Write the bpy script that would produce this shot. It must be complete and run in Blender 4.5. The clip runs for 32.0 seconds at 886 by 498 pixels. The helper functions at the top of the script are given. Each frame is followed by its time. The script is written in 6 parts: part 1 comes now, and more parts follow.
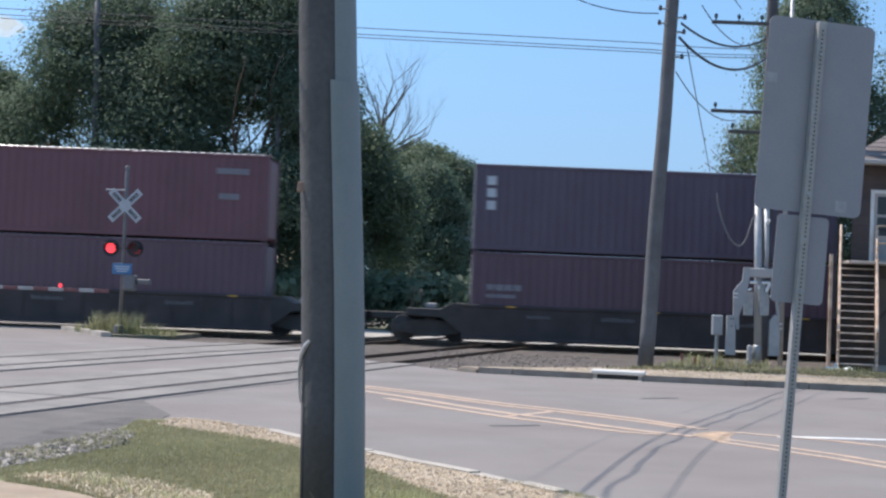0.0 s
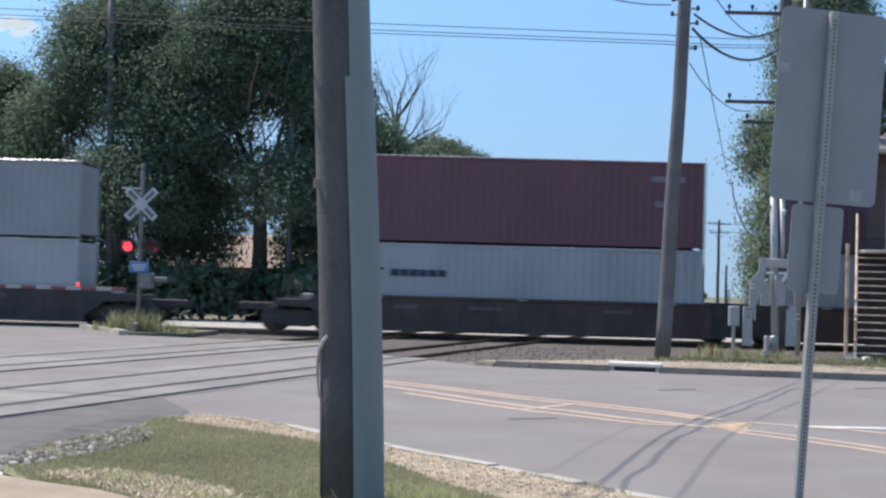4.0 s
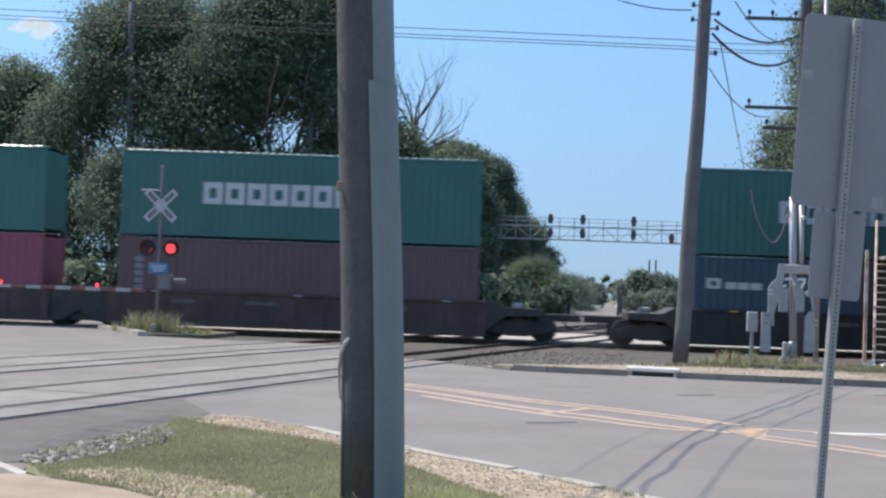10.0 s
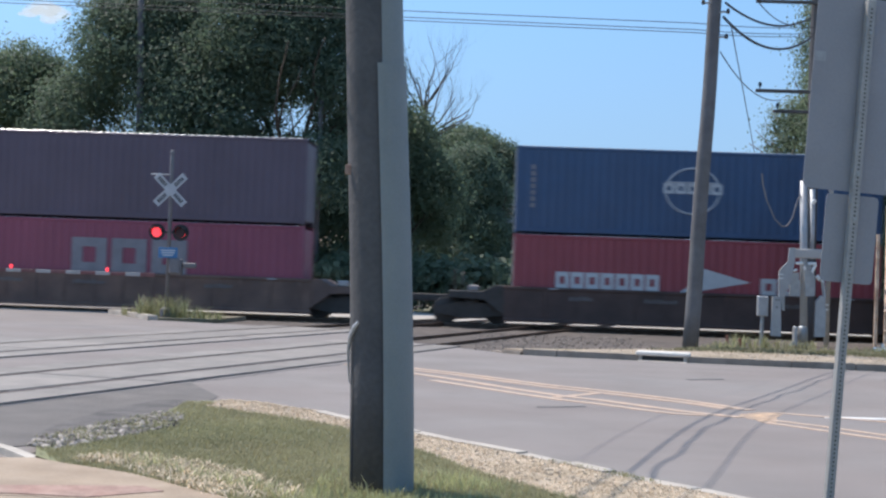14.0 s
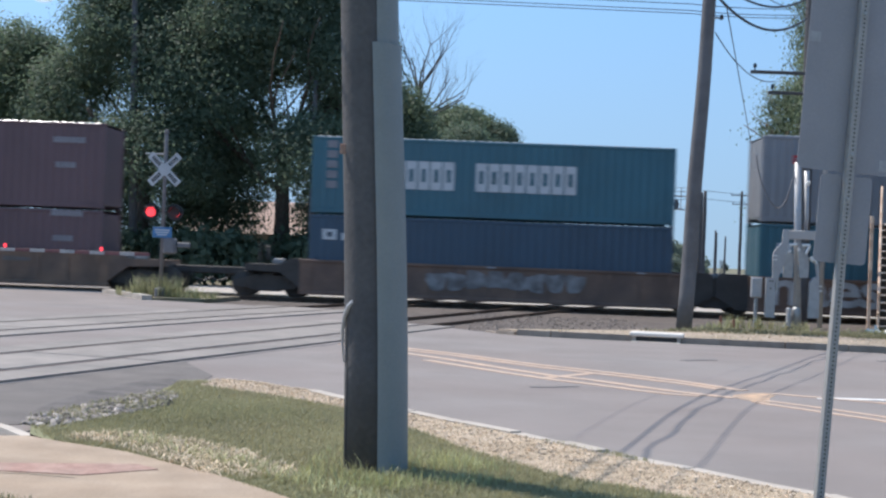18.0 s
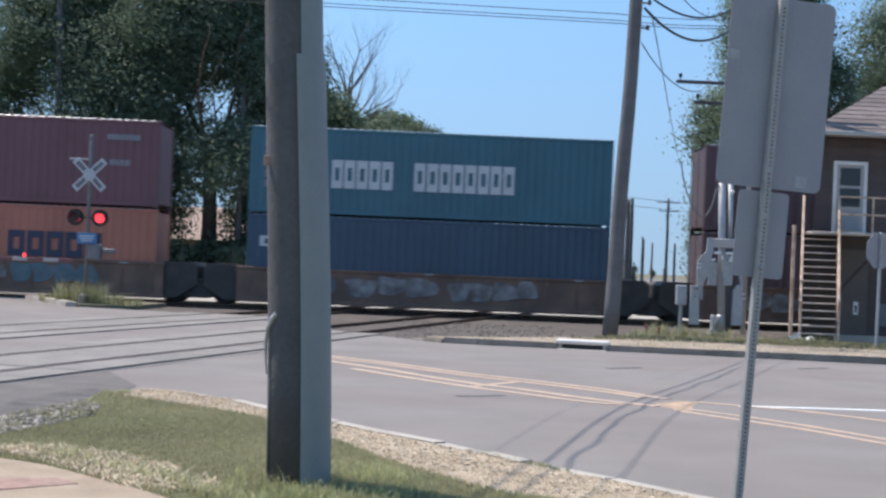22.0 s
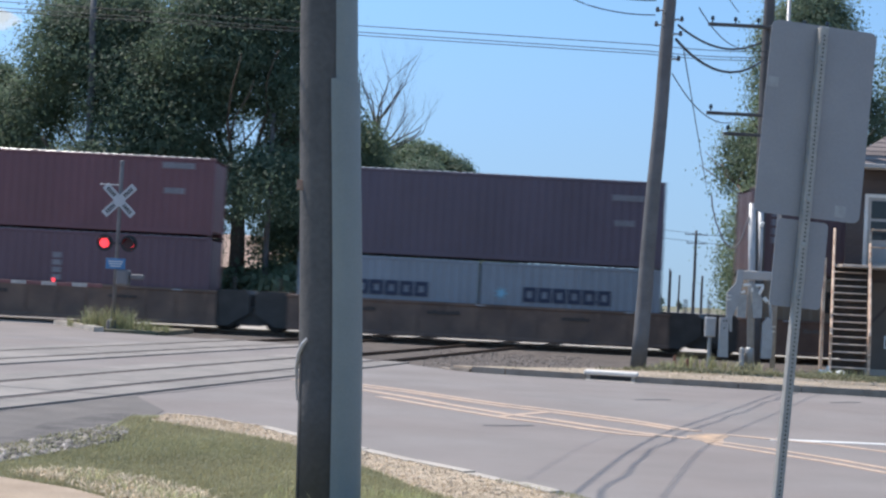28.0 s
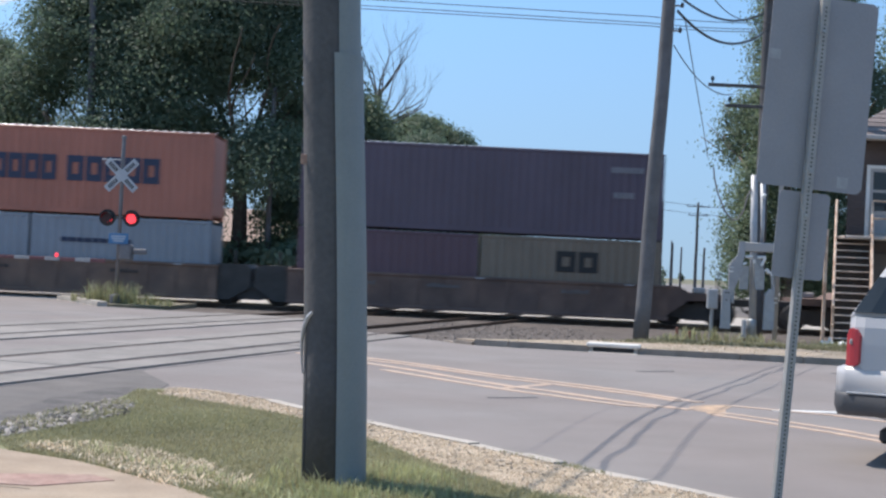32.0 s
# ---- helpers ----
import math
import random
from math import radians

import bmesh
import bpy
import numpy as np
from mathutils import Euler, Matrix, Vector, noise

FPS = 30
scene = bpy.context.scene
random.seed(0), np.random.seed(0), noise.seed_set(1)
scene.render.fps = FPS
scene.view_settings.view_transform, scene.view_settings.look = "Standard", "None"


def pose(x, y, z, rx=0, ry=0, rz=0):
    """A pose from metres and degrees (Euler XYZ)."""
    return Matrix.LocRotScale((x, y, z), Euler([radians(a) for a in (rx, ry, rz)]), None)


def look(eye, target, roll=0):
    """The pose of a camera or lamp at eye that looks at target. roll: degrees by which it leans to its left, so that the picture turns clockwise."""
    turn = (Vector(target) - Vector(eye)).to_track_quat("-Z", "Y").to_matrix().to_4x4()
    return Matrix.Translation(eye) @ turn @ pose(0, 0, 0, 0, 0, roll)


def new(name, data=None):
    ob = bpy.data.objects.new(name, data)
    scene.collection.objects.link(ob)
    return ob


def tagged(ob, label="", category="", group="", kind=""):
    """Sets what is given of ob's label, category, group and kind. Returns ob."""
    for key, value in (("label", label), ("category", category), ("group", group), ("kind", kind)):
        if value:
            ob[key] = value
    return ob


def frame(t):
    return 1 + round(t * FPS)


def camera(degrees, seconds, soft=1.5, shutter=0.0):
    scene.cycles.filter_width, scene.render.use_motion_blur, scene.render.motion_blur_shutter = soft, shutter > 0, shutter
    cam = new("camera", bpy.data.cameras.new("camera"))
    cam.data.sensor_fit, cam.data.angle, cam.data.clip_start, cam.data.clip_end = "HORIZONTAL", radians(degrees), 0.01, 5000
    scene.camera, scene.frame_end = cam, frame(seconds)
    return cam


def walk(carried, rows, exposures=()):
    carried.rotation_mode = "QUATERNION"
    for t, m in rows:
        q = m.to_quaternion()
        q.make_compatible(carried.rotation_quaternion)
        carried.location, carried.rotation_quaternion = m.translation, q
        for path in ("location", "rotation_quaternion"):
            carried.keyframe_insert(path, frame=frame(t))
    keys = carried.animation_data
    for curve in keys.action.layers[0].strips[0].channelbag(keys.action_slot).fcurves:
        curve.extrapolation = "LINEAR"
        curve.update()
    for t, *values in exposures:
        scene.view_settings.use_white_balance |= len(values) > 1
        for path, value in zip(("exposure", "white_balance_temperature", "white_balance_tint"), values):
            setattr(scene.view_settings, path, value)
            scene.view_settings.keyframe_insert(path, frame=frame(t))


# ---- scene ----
cam = camera(35.09, 32.0, soft=2.4, shutter=0.4)
PATH = [
    (0.0, look((0.006, 0.026, 1.598), (-0.278, 32.007, 2.651), 2.29)),
    (0.5, look((0.006, -0.014, 1.602), (-0.382, 31.969, 2.540), 2.22)),
    (1.0, look((0.000, -0.011, 1.598), (-0.292, 31.974, 2.505), 2.20)),
    (1.5, look((0.006, -0.016, 1.596), (-0.411, 31.973, 2.297), 2.07)),
    (2.0, look((0.003, -0.013, 1.591), (-0.449, 31.979, 2.107), 1.98)),
    (2.5, look((-0.001, -0.014, 1.587), (-0.514, 31.979, 2.053), 1.89)),
    (3.0, look((0.000, -0.025, 1.588), (-0.611, 31.969, 1.785), 1.71)),
    (3.5, look((0.001, -0.009, 1.592), (-0.671, 31.979, 2.181), 1.66)),
    (4.0, look((0.003, -0.022, 1.596), (-0.630, 31.959, 2.509), 1.60)),
    (4.5, look((0.005, -0.023, 1.590), (-0.650, 31.958, 2.466), 1.53)),
    (6.5, look((-0.012, -0.127, 1.583), (-0.852, 31.849, 2.500), 1.51)),
    (7.0, look((-0.018, -0.127, 1.596), (-0.873, 31.849, 2.498), 1.52)),
    (7.5, look((-0.010, -0.162, 1.600), (-0.823, 31.806, 2.792), 1.68)),
    (8.0, look((-0.019, -0.145, 1.595), (-0.521, 31.815, 3.118), 1.88)),
    (8.5, look((-0.022, -0.139, 1.595), (-0.563, 31.831, 2.885), 1.99)),
    (9.0, look((-0.017, -0.020, 1.596), (-0.721, 31.955, 2.635), 2.01)),
    (9.5, look((-0.023, -0.064, 1.595), (-0.905, 31.909, 2.557), 2.02)),
    (10.0, look((-0.030, -0.070, 1.594), (-1.053, 31.898, 2.575), 2.04)),
    (10.5, look((-0.030, -0.053, 1.591), (-1.078, 31.924, 2.168), 2.07)),
    (11.0, look((-0.029, -0.048, 1.597), (-0.987, 31.936, 1.987), 2.28)),
    (11.5, look((-0.039, -0.050, 1.598), (-0.987, 31.935, 1.856), 2.66)),
    (12.0, look((-0.039, -0.038, 1.595), (-1.058, 31.944, 1.942), 2.75)),
    (12.5, look((-0.038, -0.025, 1.592), (-1.298, 31.945, 2.160), 2.36)),
    (13.0, look((-0.027, -0.027, 1.587), (-1.192, 31.948, 2.087), 2.11)),
    (13.5, look((-0.031, -0.016, 1.587), (-1.279, 31.954, 2.208), 2.02)),
    (15.5, look((-0.016, -0.052, 1.593), (-1.106, 31.924, 2.205), 2.23)),
    (16.0, look((-0.014, 0.073, 1.584), (-1.043, 32.051, 2.191), 2.32)),
    (16.5, look((-0.024, -0.017, 1.584), (-0.971, 31.962, 2.266), 2.36)),
    (17.0, look((-0.021, -0.018, 1.578), (-1.035, 31.964, 1.999), 2.22)),
    (17.5, look((-0.019, 0.000, 1.577), (-1.029, 31.983, 1.829), 2.16)),
    (18.0, look((-0.029, -0.029, 1.579), (-1.118, 31.952, 1.766), 2.20)),
    (18.5, look((-0.025, -0.021, 1.591), (-0.952, 31.965, 1.766), 2.26)),
    (19.0, look((-0.022, -0.017, 1.587), (-0.785, 31.974, 1.676), 2.34)),
    (19.5, look((-0.022, 0.004, 1.582), (-0.744, 31.995, 1.410), 2.36)),
    (20.0, look((-0.020, -0.014, 1.587), (-0.847, 31.972, 1.155), 2.39)),
    (20.5, look((-0.032, 0.008, 1.605), (-0.458, 32.002, 1.154), 2.67)),
    (21.0, look((-0.038, -0.050, 1.619), (1.551, 31.884, 0.318), 2.62)),
    (21.5, look((-0.007, -0.009, 1.632), (1.352, 31.962, 1.485), 2.62)),
    (22.0, look((0.008, -0.050, 1.630), (0.526, 31.943, 2.001), 2.34)),
    (22.5, look((-0.002, -0.021, 1.622), (-0.410, 31.963, 2.553), 2.03)),
    (23.0, look((0.005, -0.048, 1.621), (-0.449, 31.934, 2.588), 1.92)),
    (23.5, look((-0.016, -0.034, 1.617), (-1.062, 31.939, 2.429), 1.80)),
    (24.0, look((-0.026, 0.085, 1.624), (-1.458, 32.038, 2.585), 1.74)),
    (24.5, look((-0.019, -0.287, 1.623), (-1.268, 31.684, 2.178), 1.81)),
    (25.0, look((-0.015, -0.248, 1.606), (-1.045, 31.733, 1.984), 1.93)),
    (25.5, look((-0.016, -0.207, 1.616), (-0.749, 31.783, 1.957), 2.14)),
    (27.5, look((-0.032, 0.051, 1.611), (-0.115, 32.039, 2.509), 2.77)),
    (28.0, look((-0.038, 0.021, 1.606), (-0.150, 32.005, 2.631), 2.97)),
    (28.5, look((-0.042, 0.013, 1.610), (-0.330, 31.998, 2.547), 3.07)),
    (29.0, look((-0.042, 0.022, 1.608), (-0.251, 32.006, 2.588), 3.08)),
    (29.5, look((-0.042, 0.029, 1.600), (-0.209, 32.026, 1.996), 2.95)),
    (30.0, look((-0.045, 0.013, 1.602), (-0.319, 32.011, 1.763), 2.83)),
    (30.5, look((-0.040, 0.004, 1.602), (-0.466, 31.999, 1.964), 2.56)),
    (31.0, look((-0.043, 0.028, 1.606), (-0.076, 32.028, 1.779), 2.61)),
    (31.5, look((-0.043, 0.018, 1.606), (-0.068, 32.018, 1.785), 2.67)),
    (32.0, look((-0.051, -0.028, 1.603), (-0.176, 31.969, 2.017), 2.69)),
]
walk(cam, PATH, exposures=((0.0, 0.58), (32.0, 0.58)))

# ---- sky, sun ----
SUN_EL, SUN_AZ = radians(58), radians(-60.5)
world = bpy.data.worlds.new("sky")
scene.world = world
world.use_nodes = True
wn = world.node_tree.nodes
sky = wn.new("ShaderNodeTexSky")
sky.sky_type, sky.sun_disc = "NISHITA", False
sky.sun_elevation, sky.sun_rotation = SUN_EL, SUN_AZ
sky.air_density, sky.dust_density, sky.ozone_density = 1.0, 0.2, 3.4
wn["Background"].inputs["Strength"].default_value = 0.168
balance = wn.new("ShaderNodeMix")
balance.data_type, balance.blend_type = "RGBA", "MULTIPLY"
balance.inputs[0].default_value, balance.inputs[7].default_value = 1.0, (0.955, 1.06, 0.965, 1)
world.node_tree.links.new(sky.outputs[0], balance.inputs[6])
lift = wn.new("ShaderNodeMapping")  # clear air: little whitening low in the sky
lift.inputs["Location"].default_value = (0, 0, 0.3)
world.node_tree.links.new(wn.new("ShaderNodeTexCoord").outputs["Generated"], lift.inputs["Vector"])
world.node_tree.links.new(lift.outputs[0], sky.inputs["Vector"])
# pale haze low over the horizon
haze, height, fade = wn.new("ShaderNodeMix"), wn.new("ShaderNodeSeparateXYZ"), wn.new("ShaderNodeMapRange")
haze.data_type = "RGBA"
haze.inputs[7].default_value = (1.54, 2.08, 2.62, 1)
for k, v in enumerate((0.0, 0.2, 0.85, 0.0)):
    fade.inputs[k + 1].default_value = v
world.node_tree.links.new(wn["Texture Coordinate"].outputs["Generated"], height.inputs[0])
world.node_tree.links.new(height.outputs["Z"], fade.inputs[0])
world.node_tree.links.new(fade.outputs[0], haze.inputs[0])
world.node_tree.links.new(balance.outputs[2], haze.inputs[6])
world.node_tree.links.new(haze.outputs[2], wn["Background"].inputs["Color"])
sun = new("sun", bpy.data.lights.new("sun", "SUN"))
sun.data.energy, sun.data.angle, sun.data.color = 3.65, radians(0.45), (1.0, 0.92, 0.85)
sun_from = Vector((math.sin(SUN_AZ) * math.cos(SUN_EL), math.cos(SUN_AZ) * math.cos(SUN_EL), math.sin(SUN_EL)))
sun.matrix_world = look(sun_from * 60, (0, 0, 0))

# ---- materials ----
def mat(name, color, rough=0.7, metal=0.0, var=0.18, scale=6.0, fine=60.0, bump=0.15, tint=None, tint_scale=0.8, tint_amount=0.4, space="Object", rand=0.0, island=0.0):
    """A surface with coarse and fine variation of colour, fine relief, and blotches of a second colour."""
    m = bpy.data.materials.new(name)
    m.use_nodes = True
    nt = m.node_tree
    n, l = nt.nodes, nt.links
    p = n["Principled BSDF"]
    p.inputs["Roughness"].default_value, p.inputs["Metallic"].default_value = rough, metal
    co = n.new("ShaderNodeTexCoord").outputs[space]

    def noise_at(size, detail):
        t = n.new("ShaderNodeTexNoise")
        t.inputs["Scale"].default_value, t.inputs["Detail"].default_value = size, detail
        l.new(co, t.inputs["Vector"])
        return t.outputs["Fac"]

    def mixed(kind, fac, a, b):
        x = n.new("ShaderNodeMix")
        x.data_type, x.blend_type = "RGBA", kind
        for value, socket in ((fac, x.inputs[0]), (a, x.inputs[6]), (b, x.inputs[7])):
            if isinstance(value, (int, float)):
                socket.default_value = value
            elif isinstance(value, tuple):
                socket.default_value = (*value, 1)
            else:
                l.new(value, socket)
        return x.outputs[2]

    def ramp(fac, lo, hi, a, b):
        r = n.new("ShaderNodeMapRange")
        for i, v in enumerate((lo, hi, a, b)):
            r.inputs[i + 1].default_value = v
        l.new(fac, r.inputs[0])
        return r.outputs[0]

    coarse, small = noise_at(scale, 4), noise_at(fine, 3)
    col = color
    if tint:
        col = mixed("MIX", ramp(noise_at(tint_scale, 6), 0.5 - 0.12, 0.5 + 0.16, 0, tint_amount), col, tint)
    both = n.new("ShaderNodeMath")
    both.operation = "ADD"
    l.new(ramp(coarse, 0.25, 0.75, 1 - var, 1 + var), both.inputs[0])
    l.new(ramp(small, 0.25, 0.75, -var * 0.7, var * 0.7), both.inputs[1])
    value = both.outputs[0]
    for amount, node, out in ((rand, "ShaderNodeObjectInfo", "Random"), (island, "ShaderNodeNewGeometry", "Random Per Island")):
        if amount:
            mul = n.new("ShaderNodeMath")
            mul.operation = "MULTIPLY"
            l.new(value, mul.inputs[0])
            l.new(ramp(n.new(node).outputs[out], 0, 1, 1 - amount, 1 + amount), mul.inputs[1])
            value = mul.outputs[0]
    l.new(mixed("MULTIPLY", 1.0, col, value), p.inputs["Base Color"])
    if bump:
        b = n.new("ShaderNodeBump")
        b.inputs["Strength"].default_value, b.inputs["Distance"].default_value = bump, 0.02
        l.new(small, b.inputs["Height"])
        l.new(b.outputs[0], p.inputs["Normal"])
    return m


def glow(name, color, strength):
    m = mat(name, color, 0.3, var=0.05, bump=0)
    p = m.node_tree.nodes["Principled BSDF"]
    p.inputs["Emission Color"].default_value, p.inputs["Emission Strength"].default_value = (*color, 1), strength
    return m


def leafy(name, color, tint, light=0.35, spread=0.4):
    m = mat(name, color, 0.6, var=0.16, scale=0.6, fine=8, bump=0, tint=tint, tint_scale=0.35, tint_amount=0.8, island=spread)
    nt = m.node_tree
    p = nt.nodes["Principled BSDF"]
    t = nt.nodes.new("ShaderNodeBsdfTranslucent")
    mix = nt.nodes.new("ShaderNodeMixShader")
    mix.inputs[0].default_value = light
    nt.links.new(p.inputs["Base Color"].links[0].from_socket, t.inputs["Color"])
    nt.links.new(p.outputs[0], mix.inputs[1])
    nt.links.new(t.outputs[0], mix.inputs[2])
    nt.links.new(mix.outputs[0], nt.nodes["Material Output"].inputs["Surface"])
    return m


ASPHALT = mat("asphalt", (0.221, 0.19, 0.176), 0.9, var=0.12, scale=0.7, fine=90, bump=0.4, tint=(0.248, 0.23, 0.218), tint_scale=0.25, tint_amount=0.6)
ASPHALT_NEW = mat("dark_asphalt", (0.145, 0.13, 0.12), 0.92, var=0.2, scale=1.5, fine=90, bump=0.5, tint=(0.17, 0.15, 0.135), tint_scale=0.8, tint_amount=0.5)
TAR = mat("tar", (0.05, 0.05, 0.05), 0.6, var=0.2)
PANEL = mat("crossing_concrete", (0.26, 0.232, 0.21), 0.85, var=0.14, scale=2.5, fine=50, bump=0.3, tint=(0.2, 0.185, 0.17), tint_scale=0.9, tint_amount=0.7, space="Object", rand=0.1)
CONCRETE = mat("concrete", (0.5, 0.45, 0.39), 0.85, var=0.12, scale=3, fine=60, bump=0.3, tint=(0.37, 0.32, 0.27), tint_scale=1.2, tint_amount=0.6)
WALKWAY = mat("pavement_concrete", (0.32, 0.24, 0.17), 0.85, var=0.18, scale=2, fine=60, bump=0.3, tint=(0.4, 0.315, 0.235), tint_scale=2.2, tint_amount=0.6)
BRICK_RED = mat("tactile_red", (0.34, 0.205, 0.165), 0.85, var=0.25, scale=8, fine=40, tint=(0.35, 0.25, 0.2), tint_scale=4, tint_amount=0.9)
WHITE_LINE = mat("white_road_paint", (0.75, 0.73, 0.7), 0.7, var=0.1, scale=8, tint=(0.4, 0.39, 0.37), tint_scale=5, tint_amount=0.5)
YELLOW_LINE = mat("yellow_road_paint", (0.51, 0.365, 0.27), 0.75, var=0.12, scale=5, tint=(0.4, 0.32, 0.26), tint_scale=3, tint_amount=0.7)
YELLOW_FRESH = mat("bright_yellow_road_paint", (0.52, 0.35, 0.22), 0.75, var=0.2, scale=6, tint=(0.28, 0.22, 0.18), tint_scale=5, tint_amount=0.9)
SOIL = mat("soil", (0.2, 0.17, 0.12), 0.95, var=0.25, scale=1.2, fine=40, bump=0.5, tint=(0.1, 0.12, 0.045), tint_scale=0.1, tint_amount=0.9)
LAWN = mat("lawn_soil", (0.23, 0.23, 0.125), 0.95, var=0.25, scale=2.5, fine=70, bump=0.6, tint=(0.23, 0.21, 0.125), tint_scale=1.3, tint_amount=0.6)
STRAW = mat("straw_soil", (0.5, 0.405, 0.3), 0.95, var=0.25, scale=5, fine=80, bump=0.6, tint=(0.26, 0.2, 0.12), tint_scale=3, tint_amount=0.6)
DIRT = mat("dirt", (0.125, 0.103, 0.088), 0.95, var=0.3, scale=2.5, fine=60, bump=0.7, tint=(0.075, 0.062, 0.055), tint_scale=0.7, tint_amount=0.8)
BALLAST = mat("ballast", (0.14, 0.122, 0.11), 0.95, var=0.35, scale=9, fine=45, bump=1.0, tint=(0.085, 0.07, 0.06), tint_scale=0.6, tint_amount=0.7)
STONE = mat("rubble_stone", (0.29, 0.255, 0.225), 0.85, var=0.25, scale=12, bump=0.4, island=0.75)
RAIL = mat("rail_steel", (0.12, 0.085, 0.065), 0.6, metal=0.6, var=0.2, scale=5)
RAIL_TOP = mat("polished_rail", (0.5, 0.48, 0.46), 0.3, metal=1.0, var=0.1, scale=4)
TIE = mat("tie_wood", (0.1, 0.08, 0.065), 0.95, var=0.3, scale=6, bump=0.5, rand=0.3)
GRASS = leafy("grass_green", (0.315, 0.302, 0.17), (0.405, 0.365, 0.22), 0.4, 0.2)
GRASS_DRY = leafy("grass_dry", (0.62, 0.51, 0.39), (0.46, 0.36, 0.25), 0.25, 0.5)
LEAF = leafy("leaf", (0.13, 0.185, 0.125), (0.17, 0.22, 0.145), 0.6, 0.1)
LEAF_LIGHT = leafy("leaf_light", (0.15, 0.205, 0.125), (0.19, 0.235, 0.145), 0.6, 0.12)
# distant foliage: aerial haze is put into this paler leaf colour
LEAF_FAR_HAZED = leafy("leaf_far_hazed", (0.2, 0.245, 0.19), (0.23, 0.265, 0.2), 0.6, 0.15)
BARK = mat("bark", (0.12, 0.095, 0.075), 0.95, var=0.3, scale=4, fine=30, bump=0.8)
DEAD = mat("dead_wood", (0.12, 0.11, 0.105), 0.9, var=0.2, scale=4)
POLE_WOOD = mat("creosote_wood", (0.085, 0.084, 0.088), 0.9, var=0.18, scale=2.5, fine=25, bump=0.3, tint=(0.1, 0.095, 0.096), tint_scale=1.5, tint_amount=0.6)
POLE_GREY = mat("weathered_pole", (0.145, 0.145, 0.152), 0.9, var=0.2, scale=2.5, fine=40, bump=0.5, tint=(0.105, 0.1, 0.1), tint_scale=1.2, tint_amount=0.6)
GUARD = mat("grey_guard", (0.215, 0.24, 0.245), 0.55, var=0.08, scale=3, bump=0.1)
ALU = mat("sign_aluminium", (0.285, 0.285, 0.31), 0.6, metal=0.1, var=0.06, scale=3, bump=0.05, tint=(0.32, 0.31, 0.325), tint_scale=2, tint_amount=0.5)
ZINC = mat("galvanised_steel", (0.36, 0.37, 0.38), 0.5, metal=0.5, var=0.12, scale=8, bump=0.1)
SILVER = mat("silver_paint", (0.4, 0.41, 0.43), 0.5, metal=0.3, var=0.1, scale=5, bump=0.1, tint=(0.27, 0.26, 0.26), tint_scale=2, tint_amount=0.4)
WHITE = mat("white_paint", (0.78, 0.78, 0.77), 0.5, var=0.06, scale=5, bump=0.1, tint=(0.6, 0.59, 0.57), tint_scale=2, tint_amount=0.4)
MAST = mat("weathered_mast", (0.2, 0.19, 0.195), 0.7, metal=0.2, var=0.15, scale=5, bump=0.1)
BUCK = mat("weathered_white_board", (0.45, 0.46, 0.48), 0.6, var=0.12, scale=4, bump=0.1)
BLACK = mat("black_paint", (0.02, 0.02, 0.022), 0.5, var=0.1)
CABLE = mat("black_cable", (0.03, 0.03, 0.033), 0.6, var=0.1)
BLUE = mat("blue_sign", (0.075, 0.2, 0.38), 0.6, var=0.12)
RED_ON = glow("lit_red_lens", (1.0, 0.06, 0.08), 0.9)
STICKER = mat("faded_sticker", (0.34, 0.34, 0.36), 0.5, var=0.12, scale=20)
FLAP = mat("added_lens_flap", (0.045, 0.016, 0.018), 0.5, var=0.1)
GATE_RED = mat("faded_red_stripe", (0.2, 0.085, 0.085), 0.7, var=0.2, scale=4)
GATE_WHITE = mat("faded_white_stripe", (0.4, 0.38, 0.37), 0.7, var=0.2, scale=4)
BROWN_WALL = mat("brown_siding", (0.085, 0.068, 0.066), 0.85, var=0.15, scale=2, fine=40, bump=0.3, tint=(0.115, 0.09, 0.085), tint_scale=1.0, tint_amount=0.5, rand=0.08)
ROOF = mat("brown_shingle", (0.195, 0.158, 0.148), 0.9, var=0.2, scale=3, fine=30, bump=0.6, rand=0.2)
BOARD = mat("pale_board", (0.42, 0.4, 0.39), 0.8, var=0.08, scale=2)
BEIGE_DOOR = mat("brown_door", (0.13, 0.105, 0.09), 0.7, var=0.12, scale=2)
DOOR_GREY = mat("grey_door_panel", (0.3, 0.32, 0.34), 0.6, var=0.08, scale=3)
PANEL_BLUE = mat("faded_panel", (0.17, 0.18, 0.2), 0.75, var=0.12, scale=2)
RAIL_WOOD = mat("painted_handrail", (0.66, 0.5, 0.38), 0.7, var=0.2, scale=6, tint=(0.36, 0.2, 0.13), tint_scale=4, tint_amount=0.8)
TREAD = mat("grey_tread", (0.55, 0.47, 0.41), 0.85, var=0.2, scale=5, rand=0.15)
GLASS = mat("window_glass", (0.03, 0.035, 0.04), 0.08, var=0.05, bump=0)
CAR_WHITE = mat("car_white", (0.5, 0.485, 0.485), 0.25, var=0.02, scale=1, bump=0)
CAR_GREY = mat("bumper_grey", (0.09, 0.09, 0.095), 0.6, var=0.08)
TYRE = mat("tyre", (0.025, 0.025, 0.025), 0.85, var=0.1)
LENS_RED = mat("tail_lens", (0.36, 0.035, 0.045), 0.2, var=0.05, bump=0)
STEEL_DARK = mat("dark_steel", (0.075, 0.067, 0.063), 0.7, metal=0.3, var=0.25, scale=3)
ORANGE_MARK = mat("yellow_marker", (0.65, 0.36, 0.06), 0.5, var=0.1)
